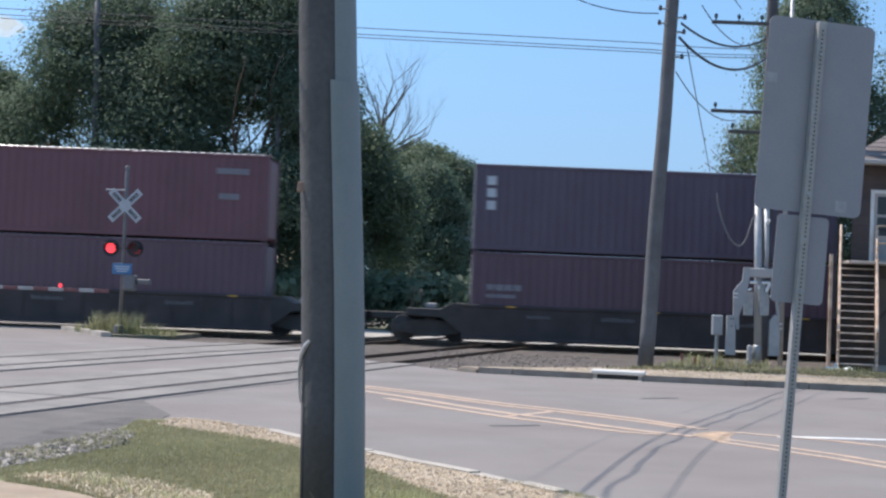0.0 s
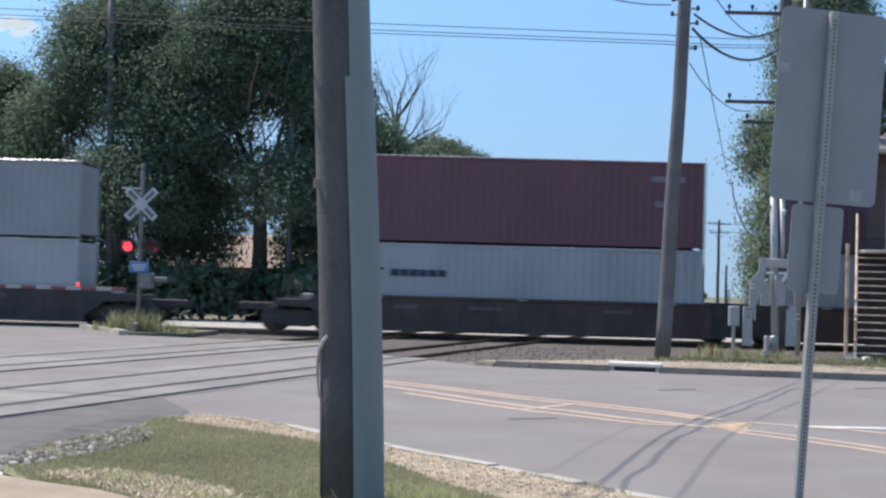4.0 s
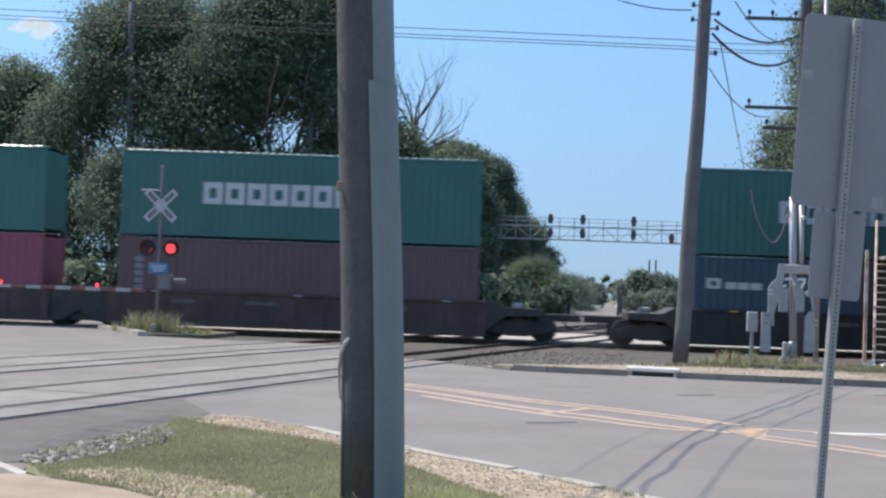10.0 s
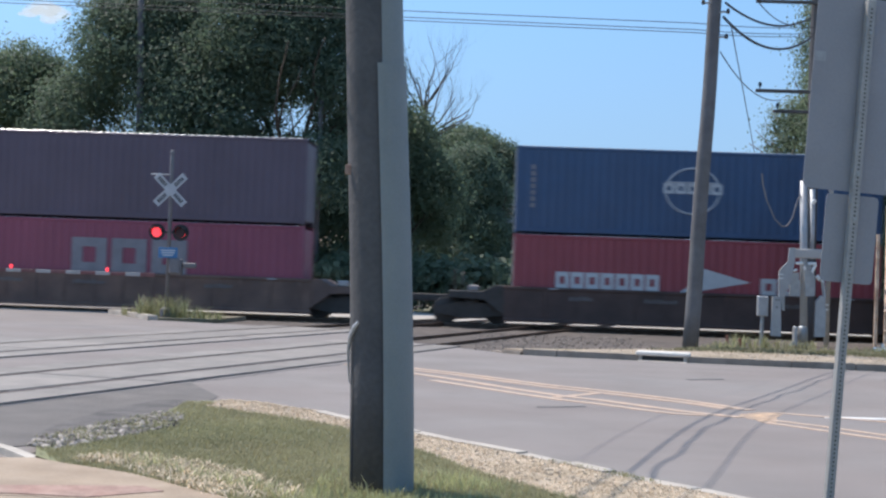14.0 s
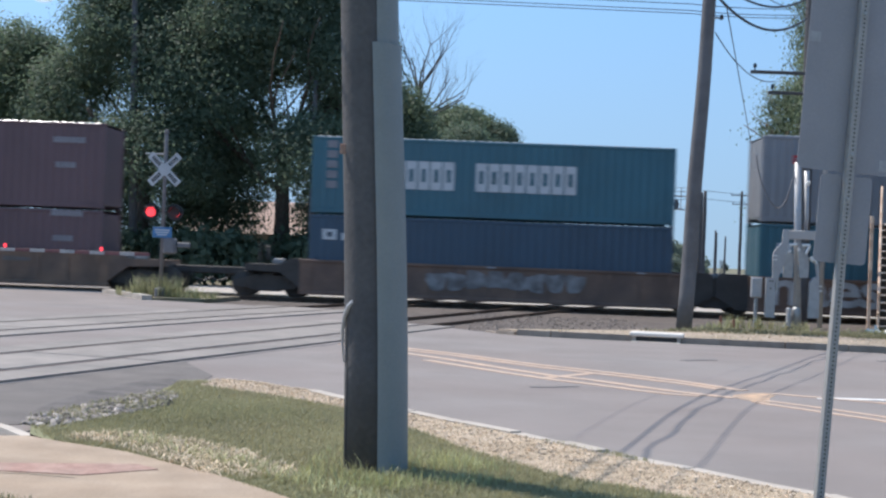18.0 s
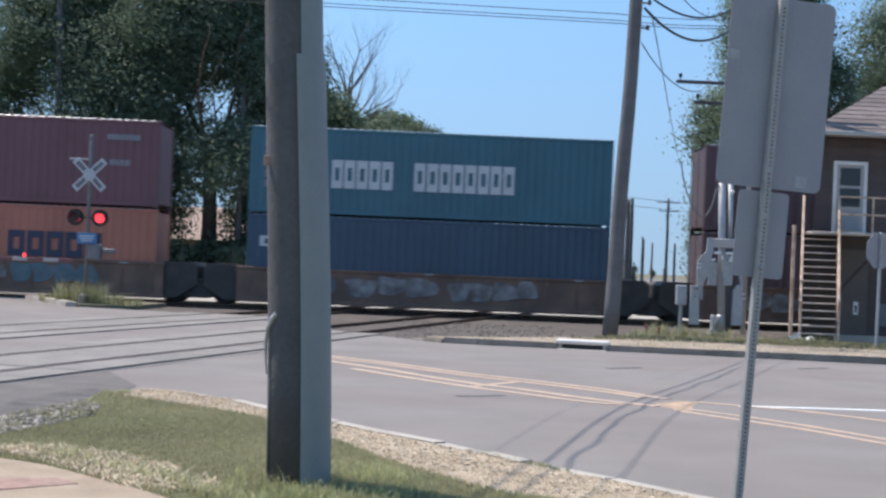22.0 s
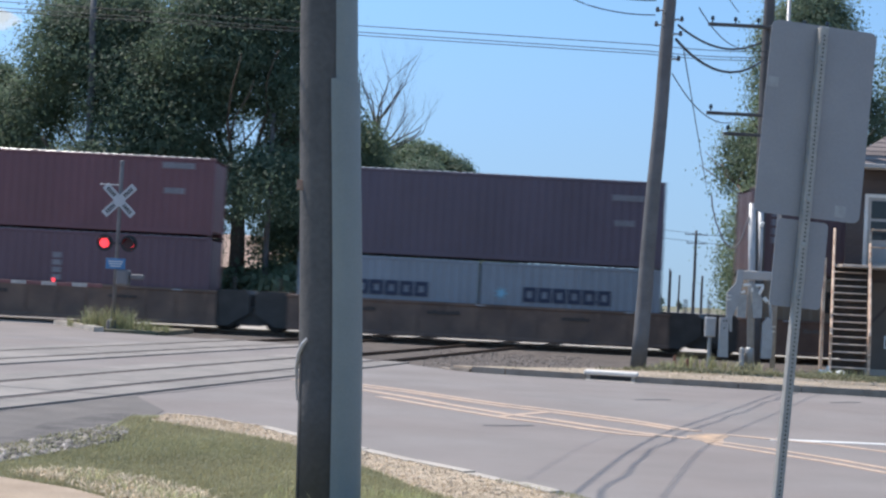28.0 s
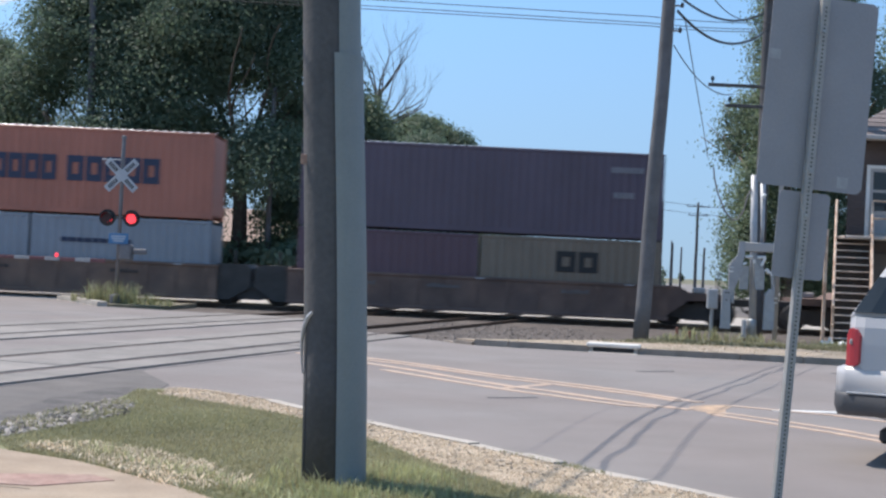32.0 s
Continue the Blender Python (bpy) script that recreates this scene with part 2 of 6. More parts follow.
GREY_MARK = mat("grey_lettering", (0.55, 0.57, 0.59), 0.6, var=0.08, scale=3)
RUST_FAR = mat("signal_bridge_paint", (0.4, 0.41, 0.42), 0.6, var=0.1, scale=2)
HOUSE_WALL = mat("house_wall", (0.22, 0.2, 0.19), 0.85, var=0.1)
HOUSE_ROOF = mat("house_roof", (0.42, 0.3, 0.24), 0.85, var=0.2, scale=3)


# ---- mesh building ----
class Shape:
    """Collects vertices and faces of one mesh."""

    def __init__(self):
        self.v, self.f = [], []

    def add(self, verts, faces):
        k = len(self.v)
        self.v += [tuple(p) for p in verts]
        self.f += [tuple(i + k for i in f) for f in faces]
        return self

    def box(self, x0, x1, y0, y1, z0, z1, c=0.0, m=None):
        """A box with chamfered edges of width c."""
        if not c:
            vs = [Vector((x, y, z)) for x in (x0, x1) for y in (y0, y1) for z in (z0, z1)]
            fs = [(0, 1, 3, 2), (4, 6, 7, 5), (0, 4, 5, 1), (2, 3, 7, 6), (0, 2, 6, 4), (1, 5, 7, 3)]
        else:
            lim, vs, fs, at = ((x0, x1), (y0, y1), (z0, z1)), [], [], {}
            c = min(c, *(abs(b - a) * 0.45 for a, b in lim))
            for sx in (0, 1):
                for sy in (0, 1):
                    for sz in (0, 1):
                        s = (sx, sy, sz)
                        for ax in range(3):
                            p = [lim[j][s[j]] + (0 if j == ax else (c if s[j] == 0 else -c)) for j in range(3)]
                            at[s, ax] = len(vs)
                            vs.append(Vector(p))
            for ax in range(3):
                a, b = (ax + 1) % 3, (ax + 2) % 3
                for side in (0, 1):
                    q = []
                    for i, j in ((0, 0), (1, 0), (1, 1), (0, 1)):
                        s = [0, 0, 0]
                        s[ax], s[a], s[b] = side, i, j
                        q.append(at[tuple(s), ax])
                    fs.append(tuple(q if side else q[::-1]))
                for i in (0, 1):
                    for j in (0, 1):
                        s0, s1 = [0, 0, 0], [0, 0, 0]
                        s0[a] = s1[a] = i
                        s0[b] = s1[b] = j
                        s1[ax] = 1
                        q = (at[tuple(s0), a], at[tuple(s1), a], at[tuple(s1), b], at[tuple(s0), b])
                        fs.append(q if i != j else q[::-1])
            for s in {k[0] for k in at}:
                q = (at[s, 0], at[s, 1], at[s, 2])
                fs.append(q if sum(s) % 2 else q[::-1])
        if m is not None:
            vs = [m @ p for p in vs]
        return self.add(vs, fs)

    def tube(self, pts, radii, n=8, cap=True):
        """A round bar along points."""
        pts = [Vector(p) for p in pts]
        if isinstance(radii, (int, float)):
            radii = [radii] * len(pts)
        vs, fs = [], []
        for i, p in enumerate(pts):
            d = (pts[min(i + 1, len(pts) - 1)] - pts[max(i - 1, 0)]).normalized()
            a = d.cross(Vector((0, 1, 0)) if abs(d.y) < 0.9 else Vector((1, 0, 0))).normalized()
            b = d.cross(a)
            vs += [p + radii[i] * (math.cos(2 * math.pi * k / n) * a + math.sin(2 * math.pi * k / n) * b) for k in range(n)]
        for i in range(len(pts) - 1):
            for k in range(n):
                fs.append((i * n + k, i * n + (k + 1) % n, (i + 1) * n + (k + 1) % n, (i + 1) * n + k))
        if cap:
            fs += [tuple(range(n))[::-1], tuple((len(pts) - 1) * n + k for k in range(n))]
        return self.add(vs, fs)

    def slab(self, outline, z0, z1):
        """A flat plate over an outline of (x, y)."""
        n = len(outline)
        area = sum(outline[i][0] * outline[(i + 1) % n][1] - outline[(i + 1) % n][0] * outline[i][1] for i in range(n))
        o = outline if area > 0 else outline[::-1]
        vs = [(x, y, z0) for x, y in o] + [(x, y, z1) for x, y in o]
        fs = [tuple(range(n, 2 * n)), tuple(range(n))[::-1]] + [(i, (i + 1) % n, n + (i + 1) % n, n + i) for i in range(n)]
        return self.add(vs, fs)

    def strip(self, pts, width, z0, z1, side=0.0):
        """A band of constant width along a line of (x, y); side shifts it."""
        left, right = [], []
        for i, p in enumerate(pts):
            a, b = Vector(pts[max(i - 1, 0)]), Vector(pts[min(i + 1, len(pts) - 1)])
            d = (b - a).normalized()
            nrm = Vector((-d.y, d.x))
            left.append(Vector(p) + nrm * (side + width / 2))
            right.append(Vector(p) + nrm * (side - width / 2))
        for i in range(len(pts) - 1):
            self.slab([tuple(left[i]), tuple(right[i]), tuple(right[i + 1]), tuple(left[i + 1])], z0, z1)
        return self

    def mesh(self, name, smooth=False):
        me = bpy.data.meshes.new(name)
        me.from_pydata(self.v, [], self.f)
        if smooth:
            me.shade_smooth()
        return me


def part(name, shape, material, parent=None, label="", m=None, smooth=False):
    """One mesh object, under a thing or a part."""
    me = shape if isinstance(shape, bpy.types.Mesh) else shape.mesh(name, smooth)
    if not me.materials:
        me.materials.append(material)
    ob = new(name, me)
    if me.materials[0] is not material:
        ob.material_slots[0].link = "OBJECT"
        ob.material_slots[0].material = material
    if parent:
        ob.parent = parent
    if m is not None:
        ob.matrix_basis = m
    return tagged(ob, label)


def thing(name, label, category, m=None, group="", kind=""):
    ob = new(name)
    ob.empty_display_size = 0.2
    if m is not None:
        ob.matrix_basis = m
    return tagged(ob, label, category, group, kind)


def structure(name, shape, material, label, category, smooth=False, kind="structure"):
    return tagged(part(name, shape, material, smooth=smooth), label, category, kind=kind)


def arc(p0, p1, sag, n=14):
    p0, p1 = Vector(p0), Vector(p1)
    return [p0.lerp(p1, i / n) - Vector((0, 0, sag * 4 * (i / n) * (1 - i / n))) for i in range(n + 1)]

# ---- ground, road, pavement ----
structure("ground", Shape().slab([(-1500, -480), (1500, -480), (1500, 4800), (-1500, 4800)], -0.6, -0.25), SOIL, "flat ground with dry soil and rough grass", "ground")
structure("road", Shape().slab([(-80, -64), (60, -64), (60, 20), (10.5, 27.68), (0.6, 29.44), (-0.2, 30.4), (-1.8, 32.8), (-4.7, 38.88), (-9.7, 40.64), (-10.3, 41.28), (-12.5, 45.28), (-12.5, 46), (-80, 46)], -0.5, 0.0), ASPHALT, "sun-bleached grey asphalt road with worn markings", "road")
structure("road_beyond", Shape().slab([(-26, 50.4), (-13.5, 50.4), (-13.5, 52.8), (-22, 144), (-36, 144)], -0.5, -0.02), ASPHALT, "grey asphalt road beyond the railway", "road")
structure("asphalt_patch", Shape().slab([(-8.5, -2.4), (-8.5, 4.8), (-5.35, 14.88), (-4.2, 19.2), (-3.4, 17.2), (-3.35, 15.04), (-3.95, 12), (-4.6, 11.2), (-5.4, 6.4)], 0.0, 0.006), ASPHALT_NEW, "dark newer asphalt patch beside the rails", "road patch")
structure("dirt_strip", Shape().slab([(-10.2, 41.44), (-4.65, 39.04), (-1.75, 32.96), (-0.1, 30.56), (0.5, 29.76), (2.6, 31.04), (4.6, 34.56), (7.0, 37.76), (12, 38.4), (40, 38.4), (40, 44.8), (-12.3, 44.8)], -0.5, -0.06), DIRT, "brown dirt and cinders beside the railway", "dirt")
structure("gravel_road", Shape().slab([(-12.8, 51.84), (70, 51.84), (70, 61.6), (14, 63.2), (-12.8, 62.08)], -0.4, -0.05), mat("pale_gravel", (0.46, 0.42, 0.38), 0.95, var=0.2, scale=3, fine=40, bump=0.6, tint=(0.34, 0.3, 0.26), tint_scale=0.5, tint_amount=0.6), "pale gravel service road behind the railway", "gravel road")
structure("gravel_yard", Shape().slab([(2, 108), (52, 108), (150, 470), (22, 470), (6, 150)], -0.3, -0.24), mat("yard_gravel", (0.22, 0.2, 0.188), 0.95, var=0.25, scale=0.8, fine=20, bump=0.6, tint=(0.2, 0.17, 0.15), tint_scale=0.15, tint_amount=0.8), "pale gravel of the distant railway yard", "gravel")
structure("track_ground", Shape().slab([(-5, 52), (42, 52), (52, 107.9), (2, 107.9)], -0.3, -0.243), mat("dark_track_gravel", (0.15, 0.13, 0.118), 0.95, var=0.3, scale=1.2, fine=25, bump=0.8, tint=(0.09, 0.08, 0.07), tint_scale=0.2, tint_amount=0.8), "dark gravel between the railway tracks", "gravel")
UX, UY = 0.2705, 0.9627


def along(c, s):
    """A point of the oblique tracks: c metres across, s metres along."""
    return (UY * c + UX * s, -UX * c + UY * s)


def oblique(shape, c0, c1, s0, s1, z0, z1):
    return shape.slab([along(c0, s0), along(c1, s0), along(c1, s1), along(c0, s1)], z0, z1)


def bar_rail(shape, p, q, top):
    """A rail with foot, web and head from p to q."""
    for w, a, b in ((0.14, -0.17, -0.15), (0.03, -0.15, -0.045), (0.072, -0.045, 0.0)):
        shape.strip([p, q], w, top + a, top + b)
    return shape


for name, c, road_end, far in (("railway_track_1", -10.82, 30.3, 118), ("railway_track_2", -15.3, 36.2, 134)):
    track = thing(name, "railway track set in concrete crossing panels, running on through ballast", "railway track", kind="structure")
    part("ballast_bed", oblique(Shape(), c - 1.8, c + 1.8, road_end - 0.2, far, -0.5, -0.12), BALLAST, track)
    # black strips stand for the shade down in the flangeway grooves
    part("rubber_strip", oblique(oblique(Shape(), c - 0.9, c - 0.6, -6, road_end, 0.0, 0.02), c + 0.6, c + 0.9, -6, road_end, 0.0, 0.02), BLACK, track)
    for g in (-0.757, 0.757):
        part("rail", bar_rail(Shape(), along(c + g, -6), along(c + g, far), 0.024), RAIL, track)
    k = 0
    while -5 + k * 2.44 < road_end - 1:
        s0 = -5 + k * 2.44
        s1 = min(s0 + 2.42, road_end)
        for c0, c1 in ((c - 1.5, c - 0.845), (c - 0.645, c + 0.645), (c + 0.845, c + 1.5)):
            o = [along(c0, s0), along(c1, s0), along(c1, s1), along(c0, s1)]
            part("panel", Shape().slab(o, 0.0, 0.026 + 0.004 * random.random()), PANEL, track)
        k += 1
    tie = Shape()
    tie.box(-1.3, 1.3, -0.11, 0.11, -0.2, -0.1, 0.012)
    tie_mesh = tie.mesh("tie")
    ang = -math.degrees(math.atan2(UX, UY))
    for i in range(58):
        x, y = along(c, road_end + 0.3 + i * 0.55)
        part("tie", tie_mesh, TIE, track, m=pose(x, y, 0, 0, 0, ang + random.uniform(-1, 1)))

TY = 48.2
main_track = thing("railway_track_3", "main line railway track on dark ballast under the freight train", "railway track", kind="structure")
bed = Shape()
for x0, x1 in ((-12.4, 440), (-420, -27)):
    bed.add([(x0, TY - 2.6, -0.3), (x1, TY - 2.6, -0.3), (x1, TY - 1.7, -0.13), (x0, TY - 1.7, -0.13), (x1, TY + 1.7, -0.13), (x0, TY + 1.7, -0.13), (x1, TY + 2.6, -0.3), (x0, TY + 2.6, -0.3)],
            [(0, 1, 2, 3), (3, 2, 4, 5), (5, 4, 6, 7)])
part("ballast_bed", bed, BALLAST, main_track)
for g in (-0.7175, 0.7175):
    part("rail", bar_rail(Shape(), (-420, TY + g), (440, TY + g), 0.0), RAIL, main_track)
    part("rail_head", Shape().box(-420, 440, TY + g - 0.03, TY + g + 0.03, 0.0, 0.003), RAIL_TOP, main_track)
tie_mesh = Shape().box(-0.11, 0.11, -1.3, 1.3, -0.2, -0.1, 0.012).mesh("tie")
for i in range(90):
    part("tie", tie_mesh, TIE, main_track, m=pose(-12 + i * 0.55, TY, 0, 0, 0, random.uniform(-1, 1)))
for i in range(6):
    x0 = -27 + i * 2.42
    for y0, y1 in ((TY - 1.42, TY - 0.8), (TY - 0.61, TY + 0.61), (TY + 0.8, TY + 1.42)):
        part("panel", Shape().box(x0, x0 + 2.4, y0, y1, -0.1, -0.012, 0.01), PANEL, main_track)


# near corner: lawn, kerb, pavement. Points seen on the road's level are drawn in to the lawn's level.
LZ = 0.06
KN = (1.6 - LZ) / 1.6


def near(pts):
    return [(x * KN, y * KN) for x, y in pts]


KERB = near([(-3.62, 16.5), (-3.3, 16.75), (-2.81, 16.56), (-2.47, 16.15), (-2.05, 15.8), (-1.57, 15.05), (-0.84, 14.09), (-0.32, 13.35), (0.21, 12.71), (0.6, 12.13), (0.91, 11.66), (1.53, 10.94), (1.99, 10.3), (2.34, 9.9), (2.74, 9.1), (3.2, 8.3), (4.6, 6.0), (9, -0.96), (14, -9.6)])
lawn_edge = near([(-3.6, 15.36), (-3.45, 14.72), (-3.7, 13.12), (-3.95, 12), (-3.7, 11.2), (-5.0, 10.08), (-8.0, 8.96), (-12, 8), (-12, -22.4)])
structure("lawn", Shape().slab(KERB + [(14, -22.4)] + lawn_edge[::-1], -0.3, LZ), LAWN, "thin green lawn on the street corner", "lawn")
STRAW_IN = near([(-3.3, 15.9), (-2.75, 15.45), (-2.1, 14.9), (-1.5, 14.2), (-0.8, 12.9), (-0.49, 12.3), (-0.28, 11.74), (-0.04, 11.27), (0.19, 10.89), (0.44, 10.44), (0.71, 10.11), (0.99, 9.95), (1.21, 9.7), (1.52, 9.35), (1.95, 8.75), (2.5, 7.84), (3.9, 5.76), (8.3, -1.44)])
structure("dry_verge", Shape().slab(KERB[1:-1] + STRAW_IN[::-1], 0.02, LZ + 0.005), STRAW, "band of dry straw-coloured grass along the kerb", "dry grass")
kerb_near = thing("kerb_near", "low grey concrete kerb, broken and overgrown with dry grass", "kerb", kind="structure")
for i in range(1, len(KERB) - 2):
    a, b = Vector(KERB[i]), Vector(KERB[i + 1])
    n = max(1, round((b - a).length / 0.9))
    for j in range(n):
        p, q = a.lerp(b, (j + 0.01) / n), a.lerp(b, (j + 0.99) / n)
        part("kerb_stone", Shape().strip([tuple(p), tuple(q)], 0.12 + 0.04 * random.random(), -0.1, LZ + (-0.022 if i < 4 else 0.004) + 0.02 * random.random(), side=0.06 + 0.02 * random.random()), CONCRETE, kerb_near)
WALK = near([(-4.6, 10.848), (-3.7, 11.168), (-3.4, 10.944), (-2.76, 10.56), (-1.83, 9.6), (-0.88, 8.384), (-0.12, 7.52), (0.9, 6.24), (4.5, 1.28), (13.5, -12), (12.9, -13.6), (4.0, -0.32), (0.3, 4.56), (-1.5, 6.88), (-1.95, 7.552), (-2.4, 7.872), (-2.9, 8.32), (-4, 8.64), (-7, 8.8), (-7, 10.4)])
structure("pavement", Shape().slab(WALK, -0.2, LZ + 0.012), WALKWAY, "tan concrete pavement curving to a kerb ramp", "pavement")
joint = Shape()
for p, q in near([(-2.74, 9.232), (-3.1, 9.312)]), near([(-3.1, 9.312), (-4.9, 9.12)]), near([(0.7, 6.48), (0.1, 4.96)]):
    joint.strip([p, q], 0.012, 0.0, LZ + 0.015)
structure("pavement_joint", joint, mat("joint_grime", (0.22, 0.175, 0.135), 0.9), "dark joints in the concrete pavement", "joint")
structure("tactile_strip", Shape().slab(near([(-4.9, 9.52), (-3.39, 9.712), (-2.5, 9.92), (-2.3, 9.728), (-2.74, 9.344), (-3.24, 9.376), (-4.9, 9.184)]), 0.0, LZ + 0.018), BRICK_RED, "faded red tactile strip on the kerb ramp", "tactile strip")
structure("ramp_edge", Shape().strip(near([(-6.5, 12.64), (-5.2, 12.56), (-4.5, 12.192), (-4.1, 11.76), (-3.75, 11.28), (-3.4, 10.848), (-3.2, 10.688)]), 0.1, 0.0, 0.06), CONCRETE, "pale curved concrete edge of the kerb ramp", "kerb")

# far side: kerb, verge, drain
FAR_KERB = [(0.0, 30.48), (0.2, 29.92), (0.6, 29.472), (1.3, 29.28), (2.95, 29.056), (3.95, 28.88), (6, 28.62), (8.5, 28.4), (10.5, 28.05), (13, 27.5), (17, 25.4), (40, 11.2)]
structure("verge", Shape().slab(FAR_KERB[1:] + [(40, 36), (12, 34.6), (9, 34.4), (6.5, 34.0), (4.8, 33.2), (2.4, 31.2), (0.8, 30.3)], -0.4, 0.1), mat("verge_soil", (0.38, 0.305, 0.235), 0.95, var=0.25, scale=2, fine=50, bump=0.6, tint=(0.24, 0.2, 0.13), tint_scale=0.7, tint_amount=0.7), "narrow verge with weeds and dry soil beside the kerb", "verge")
DIRTY_KERB = mat("dirty_kerb_concrete", (0.34, 0.285, 0.235), 0.9, var=0.2, scale=4, bump=0.3, tint=(0.22, 0.18, 0.145), tint_scale=1.5, tint_amount=0.7)
kerb_far = thing("kerb_far", "pale concrete kerb along the far side of the road", "kerb", kind="structure")
for i in range(len(FAR_KERB) - 2):
    a, b = Vector(FAR_KERB[i]), Vector(FAR_KERB[i + 1])
    n = max(1, round((b - a).length / 1.2))
    for j in range(n):
        if i == 4:
            continue
        p, q = a.lerp(b, (j + 0.006) / n), a.lerp(b, (j + 0.994) / n)
        part("kerb_stone", Shape().strip([tuple(p), tuple(q)], 0.16, -0.1, min(0.125, 0.02 + 0.05 * i) + random.uniform(-0.008, 0.008)), DIRTY_KERB, kerb_far)
drain = thing("storm_drain", "concrete storm drain inlet with a dark slot in the kerb", "storm drain", pose(3.45, 28.96, 0, 0, 0, -10.3))
PALE_CONCRETE = mat("pale_concrete", (0.52, 0.46, 0.4), 0.85, var=0.15, scale=6, bump=0.3)
part("hood", Shape().box(-0.55, 0.55, -0.14, 0.45, 0.11, 0.19, 0.02), mat("drain_hood", (0.66, 0.62, 0.57), 0.8, var=0.1, scale=5, bump=0.2), drain)
part("apron", Shape().box(-0.5, 0.5, -0.34, -0.07, -0.02, 0.012, 0.005), PALE_CONCRETE, drain)
part("side_block", Shape().box(-0.5, -0.42, -0.08, 0.4, -0.05, 0.1, 0.01), CONCRETE, drain)
part("side_block", Shape().box(0.42, 0.5, -0.08, 0.4, -0.05, 0.1, 0.01), CONCRETE, drain)
part("slot", Shape().box(-0.42, 0.42, -0.05, 0.4, 0.008, 0.108), BLACK, drain)
kerb_left = thing("kerb_corner", "whitish concrete kerb corner beside the crossing signal", "kerb", kind="structure")
for p, q in (((-10.0, 40.56), (-10.6, 41.76)), ((-10.62, 41.792), (-11.3, 43.04)), ((-11.32, 43.072), (-12.3, 44.64))):
    part("kerb_stone", Shape().strip([p, q], 0.3, -0.1, 0.14), CONCRETE, kerb_left)
structure("corner_soil", Shape().slab([(-10.0, 40.64), (-12.3, 44.72), (-8.0, 44.72), (-8.4, 41.12)], -0.3, 0.07), SOIL, "weedy soil round the crossing signal", "soil")
island = Shape().slab([(6.91, 19.9), (7.0, 20.4), (7.36, 20.96), (8.04, 22.25), (8.62, 23.1), (11, 22.4), (14, 20.0), (14, 17.2), (9.5, 18.9), (7.3, 19.5)], 0.0, 0.06)
structure("traffic_island", island, PALE_CONCRETE, "low concrete traffic island in the road", "traffic island")

# markings and tar
UPPER = [(-2.5, 24.6), (-1.34, 23.5), (-0.57, 22.75), (-0.11, 22.15), (0.76, 21.0), (1.57, 20.25), (2.09, 19.7), (2.65, 19.05), (3.02, 18.45), (3.3, 17.95)]
for name, pts, w in (("yellow_line", [(x, y + 0.26) for x, y in UPPER], 0.17),
                     ("yellow_line", [(x, y - 0.2) for x, y in UPPER[:-1]], 0.17),
                     ("yellow_line", [(-2.55, 24.3), (-1.29, 22.55), (-0.36, 21.25), (0.32, 20.14), (0.93, 19.29), (1.45, 18.82), (1.92, 18.21), (2.43, 17.6), (3.0, 17.15)], 0.19),
                     ("yellow_line", [(-0.95, 21.3), (-0.51, 20.64), (0.31, 19.45), (0.9, 18.67), (1.4, 18.22), (1.86, 17.66), (2.24, 17.3), (2.6, 17.22)], 0.17),
                     ("yellow_line", [(3.33, 16.96), (3.88, 16.33), (4.37, 15.62), (4.77, 14.85), (5.21, 13.99), (8.2, 8.6)], 0.13),
                     ("yellow_line", [(3.2, 16.65), (3.77, 15.87), (4.25, 15.2), (4.64, 14.42), (5.06, 13.6), (8.0, 8.1)], 0.13),
                     ("yellow_line", [(3.6, 17.97), (4.32, 17.56), (4.82, 17.28), (5.36, 16.7), (5.92, 15.94), (9, 12.4)], 0.15),
                     ("yellow_line", [(0.8, 19.0), (1.58, 20.2)], 0.15),
                     ("white_line", [(4.1, 17.62), (5.4, 17.74), (6.61, 17.83), (9, 18.0)], 0.2)):
    structure(name, Shape().strip(pts, w, 0.0, 0.004 + 0.0005 * len(pts)), YELLOW_LINE if "yellow" in name else WHITE_LINE, "worn %s painted on the asphalt" % name.replace("_", " "), "road marking")
structure("yellow_patch", Shape().slab([(2.98, 17.2), (3.06, 17.55), (3.36, 17.95), (3.6, 18.02), (3.62, 17.75), (3.48, 17.4), (3.42, 17.1), (3.34, 16.7), (3.15, 16.7), (3.14, 16.95)], 0.0, 0.0035), YELLOW_FRESH, "smeared yellow paint where the lines meet", "road marking")
for pts, w in (([(0.53, 17.488), (0.85, 17.632), (1.15, 17.84)], 0.07), ([(3.24, 23.584), (3.88, 24.08)], 0.1), ([(7.05, 25.552), (7.71, 26.064)], 0.1)):
    structure("asphalt_joint", Shape().strip(pts, w, 0.0, 0.004), TAR, "short dark tar seam in the asphalt", "tar seam")
seams = Shape()
for a, b in (((-5.4, 15.04), (-2.3, 25.44)), ((-12.5, 21.6), (-10.5, 29.6))):
    pts = [Vector(a).lerp(Vector(b), i / 12) + Vector((random.uniform(-0.04, 0.04), random.uniform(-0.04, 0.04))) for i in range(13)]
    seams.strip([tuple(p) for p in pts], 0.035, 0.0, 0.003)
